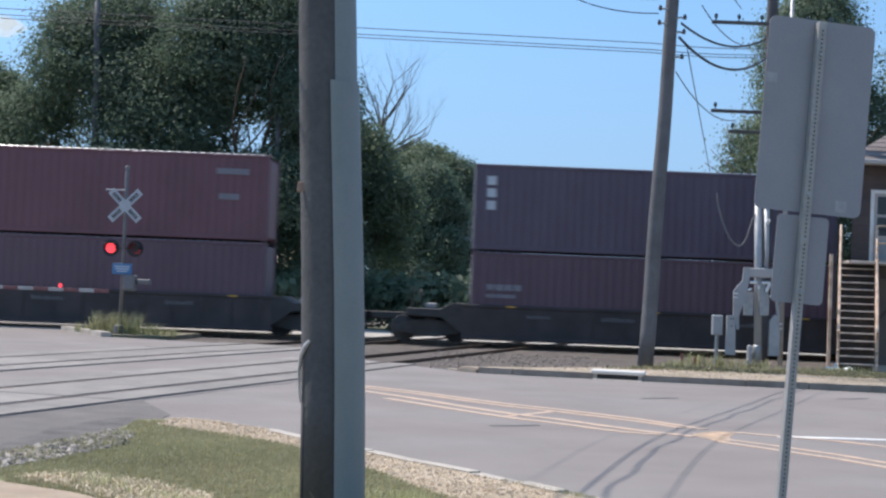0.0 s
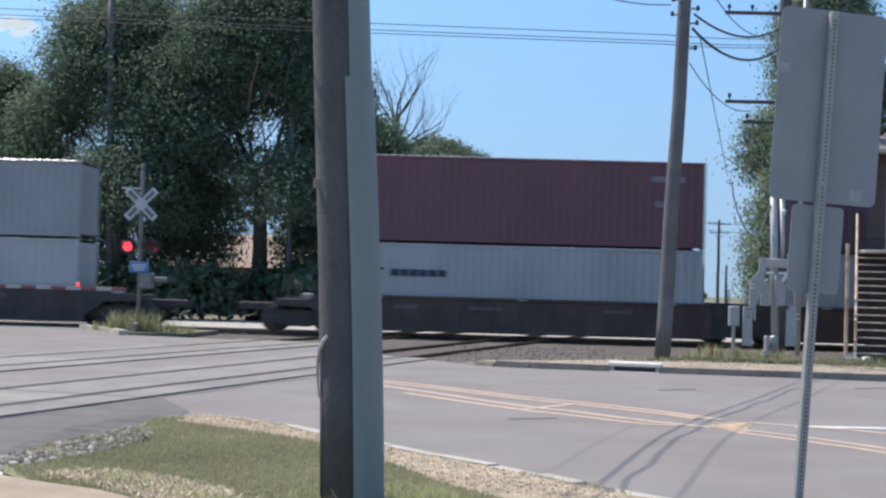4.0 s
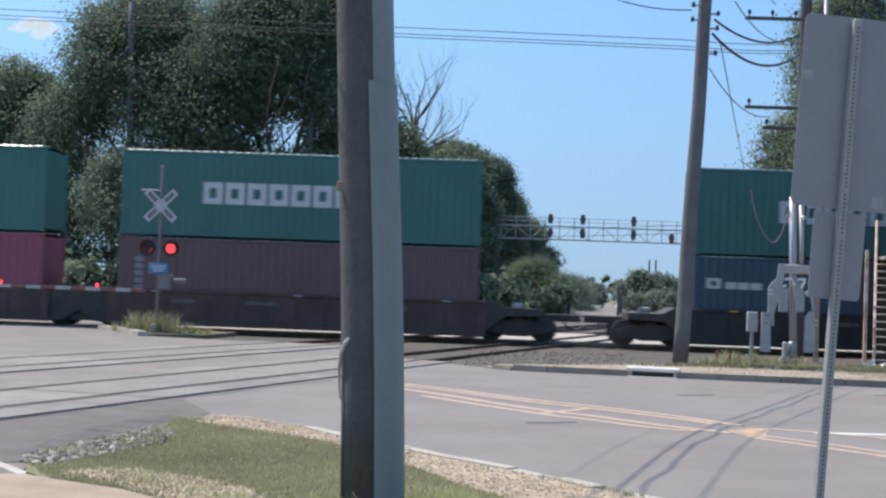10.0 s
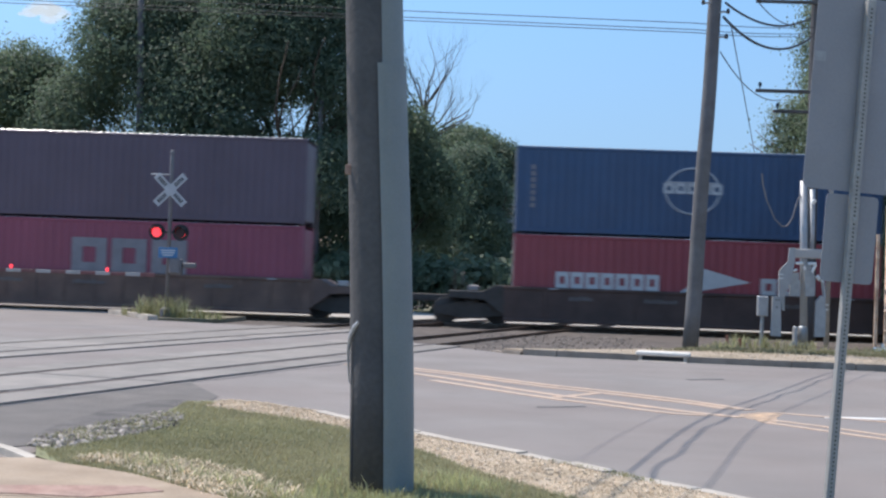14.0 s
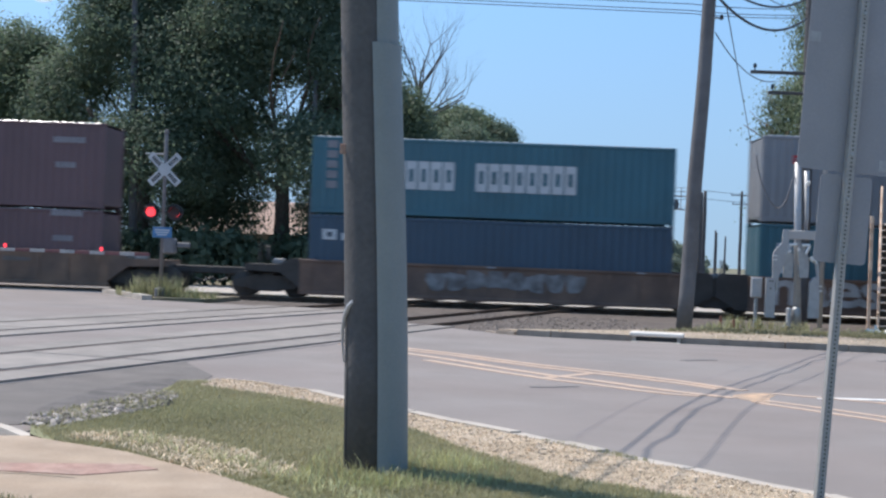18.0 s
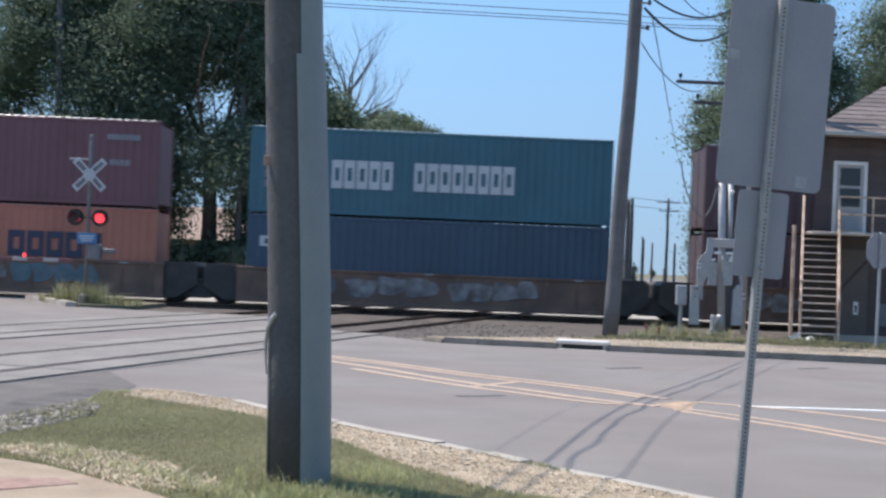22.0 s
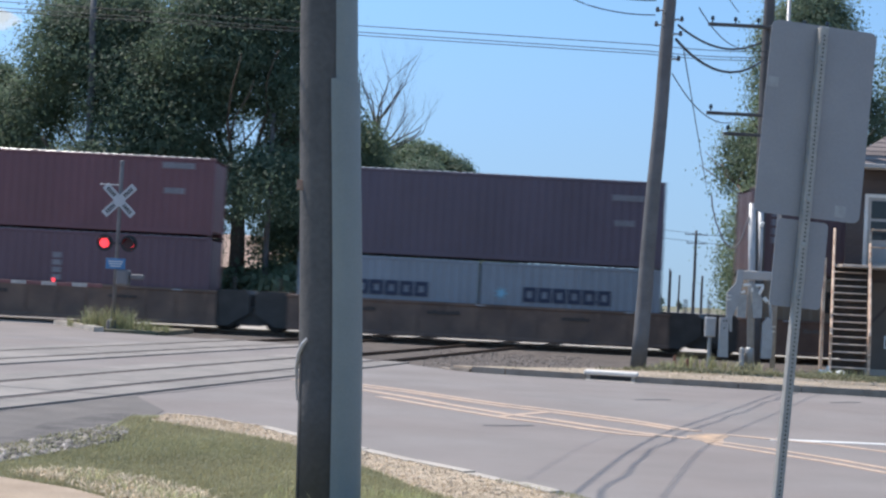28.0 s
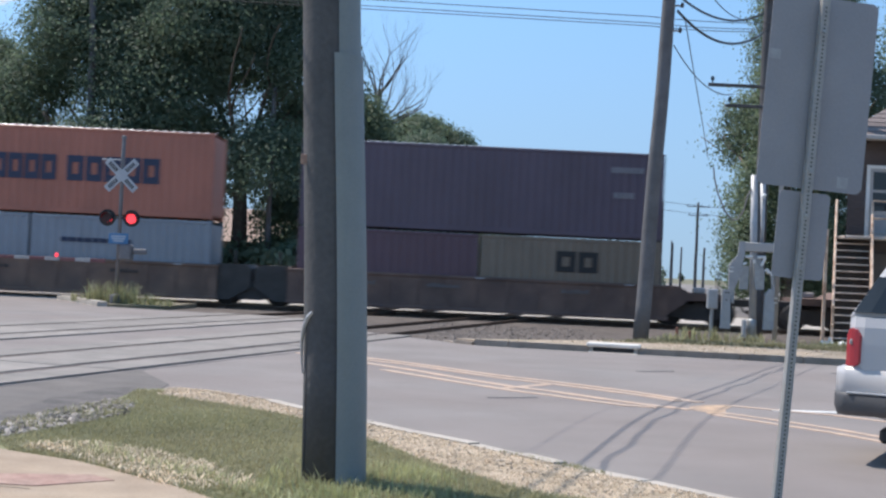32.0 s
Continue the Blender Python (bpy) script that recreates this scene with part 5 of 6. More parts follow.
dead_trunk = part("trunk", Shape().tube([(0, 0, 0), (0.1, 0, 5), (0.3, 0, 11.2)], [0.25, 0.2, 0.1], 8), DEAD, dead, smooth=True)
for k in range(12):
    a = k * 0.53 - 0.6
    ds = Shape()
    limbs(drng, Vector((0.3, 0, 9.0 + 0.18 * k)), Vector((0.9 * math.cos(a) + 0.5, math.sin(a) * 0.5, 0.62)).normalized(), 2.8, 0.062, 3, ds)
    part("branch", ds, DEAD, dead_trunk)
under = crown([(-22 + i * 1.5, 62.7 + 1.9 * math.sin(i * 1.7), 0.9, 1.1, 1.2) for i in range(16)], 16000, 0.22, 31)
structure("undergrowth", under, LEAF, "dark shrubs under the trees behind the railway", "shrubs", kind="stuff")
low_shrubs = crown([(-9 + i * 1.75, 137 + 2.5 * math.sin(i * 1.9), 0.7 + 0.5 * (i % 2), 1.9, 1.6) for i in range(10)], 14000, 0.26, 37)
structure("track_shrubs", low_shrubs, LEAF, "dark low shrubs under the trees beside the oblique track", "shrubs", kind="stuff")
far_woods = crown([(-260 + i * 11.0, 480 + 96 * math.sin(i * 1.3), 2.0 + 1.2 * math.sin(i * 2.1), 8.5, 4.2 + 1.2 * math.sin(i * 0.77)) for i in range(62)], 24000, 1.6, 41)
structure("far_woods", far_woods, LEAF_FAR_HAZED, "low blue-green woods along the horizon", "woods", kind="stuff")
near_scrub = crown([(20.9, 207, 2.2, 2.0, 1.6), (22.6, 206, 3.4, 2.1, 2.2), (25.3, 206, 3.2, 2.5, 2.2), (28.2, 208, 2.7, 2.2, 2.0), (30.3, 212, 1.8, 2.0, 1.5), (21.8, 201, 0.9, 2.2, 1.3), (25.2, 200, 1.2, 2.6, 1.5), (28.6, 202, 1.0, 2.2, 1.3), (17.5, 240, 1.6, 3.2, 2.2), (12.5, 236, 1.5, 3.4, 2.6)], 30000, 0.28, 43)
structure("scrub", near_scrub, LEAF_FAR_HAZED, "rounded bushes beside the distant yard", "bushes", kind="stuff")

PUFF = mat("cloud_white", (0.8, 0.8, 0.8), 1.0, var=0.03, scale=0.02, fine=0.1, bump=0)
nt = PUFF.node_tree
thin_mix, clear = nt.nodes.new("ShaderNodeMixShader"), nt.nodes.new("ShaderNodeBsdfTransparent")
thin_mix.inputs[0].default_value = 0.8
# the cloud's sunlit white is its own emission, not light falling on it
veil = nt.nodes.new("ShaderNodeEmission")
veil.inputs["Color"].default_value, veil.inputs["Strength"].default_value = (0.8, 0.9, 1.0, 1), 0.62
nt.links.new(veil.outputs[0], thin_mix.inputs[1])
nt.links.new(clear.outputs[0], thin_mix.inputs[2])
nt.links.new(thin_mix.outputs[0], nt.nodes["Material Output"].inputs["Surface"])
puffs = Shape()
crng = random.Random(3)
for cx, cz, wide, tall, count in ((-800, 432, 46, 17, 34), (-845, 352, 40, 15, 20)):
    for _ in range(count):
        a = crng.uniform(-1, 1)
        r = crng.uniform(7, 17) * (1.15 - abs(a))
        px, pz = cx + a * wide, cz + crng.uniform(-0.6, 1.0) * tall * (1 - a * a)
        ring = []
        for i in range(1, 8):
            f = math.pi * i / 8
            ring += [(px + 1.5 * r * math.sin(f) * math.cos(0.5236 * k), 2400 + r * math.sin(f) * math.sin(0.5236 * k), pz + 0.7 * r * math.cos(f)) for k in range(12)]
        puffs.add(ring, [tuple(range(12))[::-1], tuple(range(72, 84))] + [(12 * i + k, 12 * i + 12 + k, 12 * i + 12 + (k + 1) % 12, 12 * i + (k + 1) % 12) for i in range(6) for k in range(12)])
structure("cloud", puffs, PUFF, "small white fair-weather cloud low in the sky", "cloud", smooth=True, kind="stuff")

# ---- signal bridge, distant poles, house ----
HEAD_GREY = mat("signal_head_paint", (0.09, 0.09, 0.1), 0.7, var=0.1)
bridge = thing("signal_bridge", "grey steel lattice signal bridge spanning the distant tracks", "signal bridge", pose(-1.7, 144, -0.25))
BL, BZ0, BZ1 = 22.4, 7.65, 9.87
for z in (BZ0, BZ1 - 0.85):
    for y in (0, 1.2):
        part("chord", Shape().box(0, BL, y - 0.05, y + 0.05, z - 0.045, z + 0.045, 0.01), RUST_FAR, bridge)
for z in (BZ1 - 0.4, BZ1):
    part("handrail", Shape().tube([(0, 0, z), (BL, 0, z)], 0.03, 6), RUST_FAR, bridge)
for i in range(16):
    x = i * BL / 15
    part("post", Shape().box(x - 0.04, x + 0.04, -0.05, 0.05, BZ0, BZ1, 0.01), RUST_FAR, bridge)
    if i < 15:
        x2 = x + BL / 15
        up = i % 2 == 0
        part("diagonal", Shape().tube([(x, 0, BZ0 if up else BZ1 - 0.85), (x2, 0, BZ1 - 0.85 if up else BZ0)], 0.035, 6), RUST_FAR, bridge)
for x in (0.4, BL - 0.4):
    for y in (0, 1.2):
        part("leg", Shape().box(x - 0.12, x + 0.12, y - 0.12, y + 0.12, 0, BZ0, 0.02), RUST_FAR, bridge)
for x, tops in ((8.0, 1), (11.3, 1), (16.5, 1), (20.4, 0)):
    for z in ((9.75, 8.35) if tops else (8.15,)):
        head_part = part("signal_head", Shape().tube([(x, -0.35, z), (x, -0.2, z)], 0.3, 16), HEAD_GREY, bridge, "round dark grey signal head")
        part("backing", Shape().box(x - 0.22, x + 0.22, -0.34, -0.24, z - 0.5, z + 0.5, 0.08), HEAD_GREY, head_part)
for x, y, h in ((17.5, 118.4, 8.1), (18.05, 120, 8.3), (28.2, 160, 10.6), (39.8, 240, 7.2), (38.1, 240, 8.2), (28.7, 240, 8.6), (27.6, 240, 8.6), (46, 288, 9), (24.5, 176, 5), (33.5, 184, 6), (8.1, 138, 2.9), (14.1, 150, 3.1), (16.3, 170, 2.6)):
    up = utility_pole("distant dark utility pole beside the tracks", x, y, -0.25, h, 0.2, 0.14, 0.0, POLE_WOOD)
    if h > 10:
        crossarm(up, 0, h - 0.5, 1.3, POLE_WOOD, 4)
        crossarm(up, 0, h - 1.5, 1.1, POLE_WOOD, 3)
for z in (9.3, 8.6):
    wire("thin black wire between distant poles", (-60, 160, z), (18.05, 120, z - 1.2), 1.2, 0.02)
    wire("thin black wire between distant poles", (18.05, 120, z - 1.2), (60, 144, z + 1), 1.0, 0.02)
house = thing("house", "small pale house with a sunlit tan roof behind the trees", "house", pose(-14.5, 83, -0.3))
part("wall", Shape().box(-4, 5, 0, 6, 0, 2.9, 0.02), HOUSE_WALL, house)
part("roof", Shape().add([(-4.4, -0.5, 2.85), (5.4, -0.5, 2.85), (5.4, 6.5, 2.85), (-4.4, 6.5, 2.85), (-4.4, 3, 4.9), (5.4, 3, 4.9)], [(0, 1, 5, 4), (2, 3, 4, 5), (0, 4, 3), (1, 2, 5), (3, 2, 1, 0)]), HOUSE_ROOF, house)
for x in (-2.6, 0.2, 3.0):
    wp = part("window", Shape().box(x, x + 1.1, -0.04, -0.004, 1.0, 2.2, 0.01), BOARD, house)
    part("pane", Shape().box(x + 0.08, x + 1.02, -0.05, -0.041, 1.08, 2.12), GLASS, wp)
sheds = thing("yard_building", "low white building far down the railway yard", "building", pose(30, 256, -0.25))
part("wall", Shape().box(-6, 6, 0, 8, 0, 3.2, 0.02), BOARD, sheds)
part("roof", Shape().box(-6.4, 6.4, -0.4, 8.4, 3.2, 3.45, 0.03), ROOF, sheds)

# ---- freight train ----
def paint(name, color, rust=0.35):
    color = tuple(c + veil_lift for c, veil_lift in zip(color, (0.022, 0.026, 0.034)))  # pale blue lift: lens veil put into the enamel colours
    return mat(name, color, 0.55, var=0.1, scale=0.6, fine=25, bump=0.12, tint=(color[0] * 0.55 + 0.03, color[1] * 0.55 + 0.02, color[2] * 0.55 + 0.015), tint_scale=0.5, tint_amount=rust)


PAINT = {k: paint("container_" + k, c) for k, c in dict(
    maroon=(0.15, 0.05, 0.055), brown=(0.12, 0.06, 0.06), purple=(0.1, 0.066, 0.088), plum=(0.12, 0.058, 0.07), grey=(0.285, 0.285, 0.295), white=(0.4, 0.4, 0.405), blue=(0.027, 0.075, 0.165),
    green=(0.02, 0.135, 0.115), magenta=(0.27, 0.05, 0.085), navy=(0.03, 0.068, 0.108), red=(0.31, 0.045, 0.055), teal=(0.03, 0.13, 0.17), orange=(0.42, 0.14, 0.08), pale=(0.25, 0.275, 0.31), yellow=(0.22, 0.165, 0.11), cyan=(0.028, 0.085, 0.18)).items()}
CAR_PAINT = {k: mat("car_" + k, c, 0.75, var=0.2, scale=1.2, fine=30, bump=0.25, tint=t, tint_scale=0.9, tint_amount=0.8) for k, (c, t) in dict(
    dark=((0.08, 0.062, 0.06), (0.05, 0.042, 0.04)), brown=((0.11, 0.07, 0.06), (0.07, 0.048, 0.044)), black=((0.045, 0.05, 0.055), (0.03, 0.032, 0.035)),
    tan=((0.215, 0.135, 0.1), (0.125, 0.085, 0.072)), orange=((0.25, 0.15, 0.1), (0.12, 0.085, 0.07)), mustard=((0.2, 0.125, 0.098), (0.12, 0.08, 0.07))).items()}
MARK = {"white": GREY_MARK, "navy": mat("navy_lettering", (0.035, 0.045, 0.085), 0.6, var=0.1), "red": mat("red_lettering", (0.55, 0.06, 0.07), 0.6, var=0.1), "black": BLACK,
        "soft": mat("soft_white_lettering", (0.24, 0.23, 0.25), 0.6, var=0.15, scale=3), "sky": mat("pale_blue_mark", (0.25, 0.5, 0.65), 0.6, var=0.1)}
SPRAY = mat("white_spray_paint", (0.3, 0.29, 0.29), 0.7, var=0.25, scale=3, tint=(0.12, 0.095, 0.09), tint_scale=2.2, tint_amount=0.85)
SPRAY_WHITE = mat("bright_spray_paint", (0.52, 0.52, 0.53), 0.7, var=0.15, scale=3, tint=(0.3, 0.28, 0.27), tint_scale=2, tint_amount=0.5)
SPRAY_BLUE = mat("blue_spray_paint", (0.1, 0.17, 0.2), 0.7, var=0.2, scale=3, tint=(0.17, 0.17, 0.18), tint_scale=2, tint_amount=0.6)
STENCIL = mat("faded_stencil", (0.16, 0.15, 0.15), 0.7, var=0.2, scale=3)
# pale metal chosen to imitate the sun's glint along container roofs
GLINT_EDGE = mat("sun_glint_edge", (0.5, 0.5, 0.5), 0.32, metal=0.75, var=0.12, scale=4)
W2 = 1.219
box_meshes = {}


def box_kit(length, height):
    """The meshes of a container of one size, made once."""
    if (length, height) in box_meshes:
        return box_meshes[length, height]
    side = Shape()
    n = int((length - 0.3) / 0.278)
    p = (length - 0.3) / n
    xs = []
    for i in range(n):
        b = 0.15 + i * p
        xs += [(b, 0.0), (b + 0.26 * p, 0.0), (b + 0.5 * p, 0.024), (b + 0.76 * p, 0.024)]
    xs.append((length - 0.15, 0.0))
    for x, d in xs:
        side.v += [(x, -W2 + 0.012 + d, 0.15), (x, -W2 + 0.012 + d, height - 0.1)]
    side.f = [(2 * i, 2 * i + 2, 2 * i + 3, 2 * i + 1) for i in range(len(xs) - 1)]
    roof = Shape()
    m = int(length / 0.42)
    for i in range(m + 1):
        x = 0.05 + (length - 0.1) * i / m
        for y in (-W2 + 0.05, W2 - 0.05):
            roof.v.append((x, y, height - 0.03 + (0.02 if i % 2 else 0)))
    roof.f = [(2 * i, 2 * i + 2, 2 * i + 3, 2 * i + 1) for i in range(m)]
    # added tabs, one per corrugation, that make the dashed glint
    roof_edge = Shape()
    for i in range(n):
        a, b, z = 0.17 + i * p, 0.17 + i * p + 0.2, height - 0.012
        if b < length - 0.17:
            roof_edge.add([(a, -W2 - 0.002, z - 0.012), (b, -W2 - 0.002, z - 0.012), (b, -W2 + 0.04, z + 0.026), (a, -W2 + 0.04, z + 0.026), (a, -W2 + 0.06, z - 0.012), (b, -W2 + 0.06, z - 0.012)], [(0, 1, 2, 3), (3, 2, 5, 4), (0, 3, 4), (1, 5, 2)])
    kit = {
        "side_wall": side.mesh("side_wall"), "roof": roof.mesh("roof"),
        "floor": Shape().box(0.05, length - 0.05, -W2 + 0.05, W2 - 0.05, 0.12, 0.15).mesh("floor"),
        "end_wall": Shape().box(length - 0.06, length - 0.03, -W2 + 0.12, W2 - 0.12, 0.14, height - 0.1, 0.01).mesh("end_wall"),
        "door": Shape().box(0.03, 0.07, -W2 + 0.12, -0.01, 0.16, height - 0.11, 0.01).mesh("door"),
        "locking_bar": Shape().tube([(0.015, -0.85, 0.12), (0.015, -0.85, height - 0.08)], 0.02, 6).mesh("locking_bar"),
        "corner_post": Shape().box(0, 0.15, -W2, -W2 + 0.12, 0.12, height - 0.12, 0.012).mesh("corner_post"),
        "top_rail": Shape().box(0.17, length - 0.17, -W2, -W2 + 0.07, height - 0.11, height - 0.012, 0.01).mesh("top_rail"),
        "bottom_rail": Shape().box(0.17, length - 0.17, -W2, -W2 + 0.07, 0.02, 0.17, 0.01).mesh("bottom_rail"),
        "roof_edge": roof_edge.mesh("roof_edge"),
        "corner_casting": Shape().box(0, 0.178, -W2 - 0.003, -W2 + 0.16, 0, 0.118, 0.012).mesh("corner_casting"),
    }
    box_meshes[length, height] = kit
    return kit


def marks(parent, kind, x0, x1, z0, z1, n, colour, y=None):
    """Plain shapes in place of lettering and emblems on the near side."""
    y = -W2 - 0.002 if y is None else y
    s = Shape()
    if kind == "row":
        w = (x1 - x0) / n
        for k in range(n):
            a, b = x0 + (k + 0.06) * w, x0 + (k + 0.94) * w
            if z1 - z0 < 0.3:
                s.box(a, b, y - 0.003, y + 0.011, z0, z1, 0.002)
                continue
            g, h = (b - a) * 0.31, (z1 - z0) * 0.27
            for xa, xb, za, zb in ((a, a + g, z0, z1), (b - g, b, z0, z1), (a + g, b - g, z0, z0 + h), (a + g, b - g, z1 - h, z1)):
                s.box(xa, xb, y - 0.003, y + 0.011, za, zb)
    elif kind == "column":
        h = (z1 - z0) / n
        for k in range(n):
            s.box(x0, x1, y - 0.003, y + 0.011, z0 + k * h + 0.14 * h, z0 + (k + 1) * h - 0.14 * h, 0.002)
    elif kind == "ring":
        c = ((x0 + x1) / 2, (z0 + z1) / 2)
        r = (x1 - x0) / 2
        pts = [(c[0] + r * math.cos(a * 0.2618), y, c[1] + r * 0.85 * math.sin(a * 0.2618)) for a in range(25)]
        s.tube(pts, 0.03, 4, cap=False)
        s.tube([(c[0] - r, y, c[1] + 0.28), (c[0] + r, y, c[1] + 0.28)], 0.02, 4)
    elif kind == "swoosh":
        pts = [(x0 + (x1 - x0) * i / 8, y, z0 + (z1 - z0) * math.sin(i / 8 * 1.57)) for i in range(9)]
        s.tube(pts, [0.01 + 0.05 * math.sin(math.pi * i / 8) + 0.015 for i in range(9)], 4)
    elif kind == "wedge":
        s.add([(x0, y, z0), (x1, y, (z0 + z1) / 2), (x0 + (x1 - x0) * 0.25, y, z1), (x0 + (x1 - x0) * 0.3, y, (z0 + z1) / 2), (x0, y + 0.01, z0), (x1, y + 0.01, (z0 + z1) / 2), (x0 + (x1 - x0) * 0.25, y + 0.01, z1), (x0 + (x1 - x0) * 0.3, y + 0.01, (z0 + z1) / 2)], [(0, 1, 2, 3), (0, 4, 5, 1), (1, 5, 6, 2), (2, 6, 7, 3), (3, 7, 4, 0)])
    elif kind == "slant":
        w, lean = (x1 - x0) * 0.46, (x1 - x0) * 0.22
        for k in range(n):
            a = x0 + k * (x1 - x0) * 0.36
            o = [(a, z0), (a + w - lean, z0), (a + w, (z0 + z1) / 2), (a + w - lean * 0.4, z1), (a + lean, z1), (a + lean * 0.4, (z0 + z1) / 2)]
            s.add([(px, y - 0.002 * k, pz) for px, pz in o] + [(px, y + 0.01, pz) for px, pz in o], [tuple(range(6))] + [(i, 6 + i, 6 + (i + 1) % 6, (i + 1) % 6) for i in range(6)])
    elif kind == "star":
        o = [((x0 + x1) / 2 + (x1 - x0) * (0.5 if i % 2 == 0 else 0.2) * math.cos(i * math.pi / 7), (z0 + z1) / 2 + (z1 - z0) * (0.5 if i % 2 == 0 else 0.2) * math.sin(i * math.pi / 7)) for i in range(14)]
        s.add([(px, y, pz) for px, pz in o] + [(px, y + 0.01, pz) for px, pz in o], [tuple(range(14))] + [(i, 14 + i, 14 + (i + 1) % 14, (i + 1) % 14) for i in range(14)])
    part("marking", s, MARK[colour], parent)


movers = []


def container(x, z, length, height, colour, items, label):
    t = thing("shipping_container", label, "container", pose(x, TY, z), "containers on the train")
    kit, m = box_kit(length, height), PAINT[colour]
    back = pose(length, 0, 0, 0, 0, 180)
    part("side_wall", kit["side_wall"], m, t)
    part("side_wall", kit["side_wall"], m, t, m=back)
    for name in ("roof", "floor", "end_wall"):
        part(name, kit[name], m, t)
    part("door", kit["door"], m, t)
    part("door", kit["door"], m, t, m=pose(0, W2 - 0.01 - 0.12 + 0.13, 0))
    for dy in (0.0, 0.5, 1.2, 1.7):
        part("locking_bar", kit["locking_bar"], ZINC, t, m=pose(0, dy, 0))
    for mm in (None, back):
        part("top_rail", kit["top_rail"], m, t, m=mm)
        part("roof_edge", kit["roof_edge"], GLINT_EDGE, t, "bright tabs added along the roof edge for sun glint", m=mm)
        part("bottom_rail", kit["bottom_rail"], m, t, m=mm)
        for dx in (0, length - 0.15):
            part("corner_post", kit["corner_post"], m, t, m=pose(dx, 0, 0) if mm is None else back @ pose(dx, 0, 0))
        for dx in (0, length - 0.178):
            for dz in (0, height - 0.118):
                part("corner_casting", kit["corner_casting"], m, t, m=pose(dx, 0, dz) if mm is None else back @ pose(dx, 0, dz))
    for it in items:
        marks(t, *it)
    movers.append((t, x, z))
    return t


WHEEL_R = 0.46
rims = [(-0.07, 0.2), (-0.03, 0.36), (-0.025, 0.42), (0.06, 0.43), (0.065, 0.46)]
wheel_set = Shape()
for side in (-1, 1):
    wheel_set.tube([(0, side * (0.72 - y), 0) for y, r in rims], [r for y, r in rims], 20)
    wheel_set.tube([(0, side * 0.79, 0), (0, side * 0.81, 0)], 0.12, 8)
wheel_set.tube([(0, -0.9, 0), (0, 0.9, 0)], 0.08, 8)
wheel_set_mesh = wheel_set.mesh("wheelset")
wheelsets = []
frame_shape = Shape()
frame_shape.add([(x, y, z) for y in (-1.05, -0.93) for x, z in ((-1.15, 0.36), (-0.75, 0.3), (-0.35, 0.2), (0.35, 0.2), (0.75, 0.3), (1.15, 0.36), (1.2, 0.56), (0.5, 0.74), (-0.5, 0.74), (-1.2, 0.56))], [tuple(range(10))[::-1], tuple(range(10, 20))] + [(i, (i + 1) % 10, 10 + (i + 1) % 10, 10 + i) for i in range(10)])
frame_mesh = frame_shape.mesh("side_frame")
bolster_mesh = Shape().box(-0.22, 0.22, -1.0, 1.0, 0.5, 0.85, 0.04).mesh("bolster")
cap_mesh = Shape().tube([(0, -1.12, 0.42), (0, -1.04, 0.42)], 0.12, 10).mesh("bearing_cap")


def truck(car, x):
    b = part("truck", bolster_mesh, STEEL_DARK, car, "dark steel wheel truck", m=pose(x, 0, 0))
    for dx in (-0.88, 0.88):
        wheelsets.append((part("wheelset", wheel_set_mesh, STEEL_DARK, b, m=pose(dx, 0, WHEEL_R)), dx, car.location.x + x + dx))
        part("bearing_cap", cap_mesh, STEEL_DARK, b, m=pose(dx, 0, 0))
    part("side_frame", frame_mesh, STEEL_DARK, b)
    part("side_frame", frame_mesh, STEEL_DARK, b, m=pose(0, 0, 0, 0, 0, 180))


sill = Shape()
sill.box(-0.28, 12.47, -1.32, -1.27, 0.22, 1.3)
sill.box(-0.3, 12.5, -1.36, -1.25, 1.24, 1.34, 0.015)
sill.box(-0.3, 12.5, -1.36, -1.22, 0.15, 0.27, 0.015)
sill_mesh = sill.mesh("side_sill")
rib_mesh = Shape().box(-0.05, 0.05, -1.35, -1.32, 0.27, 1.24, 0.008).mesh("rib")
floor_mesh = Shape().box(-0.2, 12.4, -1.25, 1.25, 0.15, 0.22, 0.01).mesh("well_floor")
plat = Shape()
plat.add([(x, y, z) for y in (-1.3, 1.3) for x, z in ((0, 0.34), (0, 1.34), (0.35, 1.34), (0.75, 1.12), (1.9, 1.12), (1.9, 0.9), (0.7, 0.86))], [tuple(range(7)), tuple(range(7, 14))[::-1]] + [((i + 1) % 7, i, 7 + i, 7 + (i + 1) % 7) for i in range(7)])
plat_mesh = plat.mesh("end_platform")
stub = Shape()
stub.add([(x, y, z) for y in (-1.2, 1.2) for x, z in ((0, 0.18), (0, 1.38), (1.0, 1.38), (1.14, 1.24), (1.14, 0.62), (0.95, 0.5), (0.45, 0.18))], [tuple(range(7)), tuple(range(7, 14))[::-1]] + [((i + 1) % 7, i, 7 + i, 7 + (i + 1) % 7) for i in range(7)])
stub_mesh = stub.mesh("articulated_end")
post_mesh = Shape().box(0.55, 0.62, -1.15, -1.05, 1.38, 1.85, 0.01).mesh("end_post")
draft_mesh = Shape().box(0.0, 1.95, -0.55, 0.55, 0.5, 0.95, 0.04).mesh("draft_sill")
coupler_mesh = Shape().box(1.9, 3.3, -0.12, 0.12, 0.72, 0.98, 0.03).mesh("coupler")
hose_mesh = Shape().tube([(2.6, -0.35, 0.8), (2.8, -0.38, 0.55), (3.1, -0.36, 0.45), (3.4, -0.3, 0.6)], 0.03, 6).mesh("brake_hose")
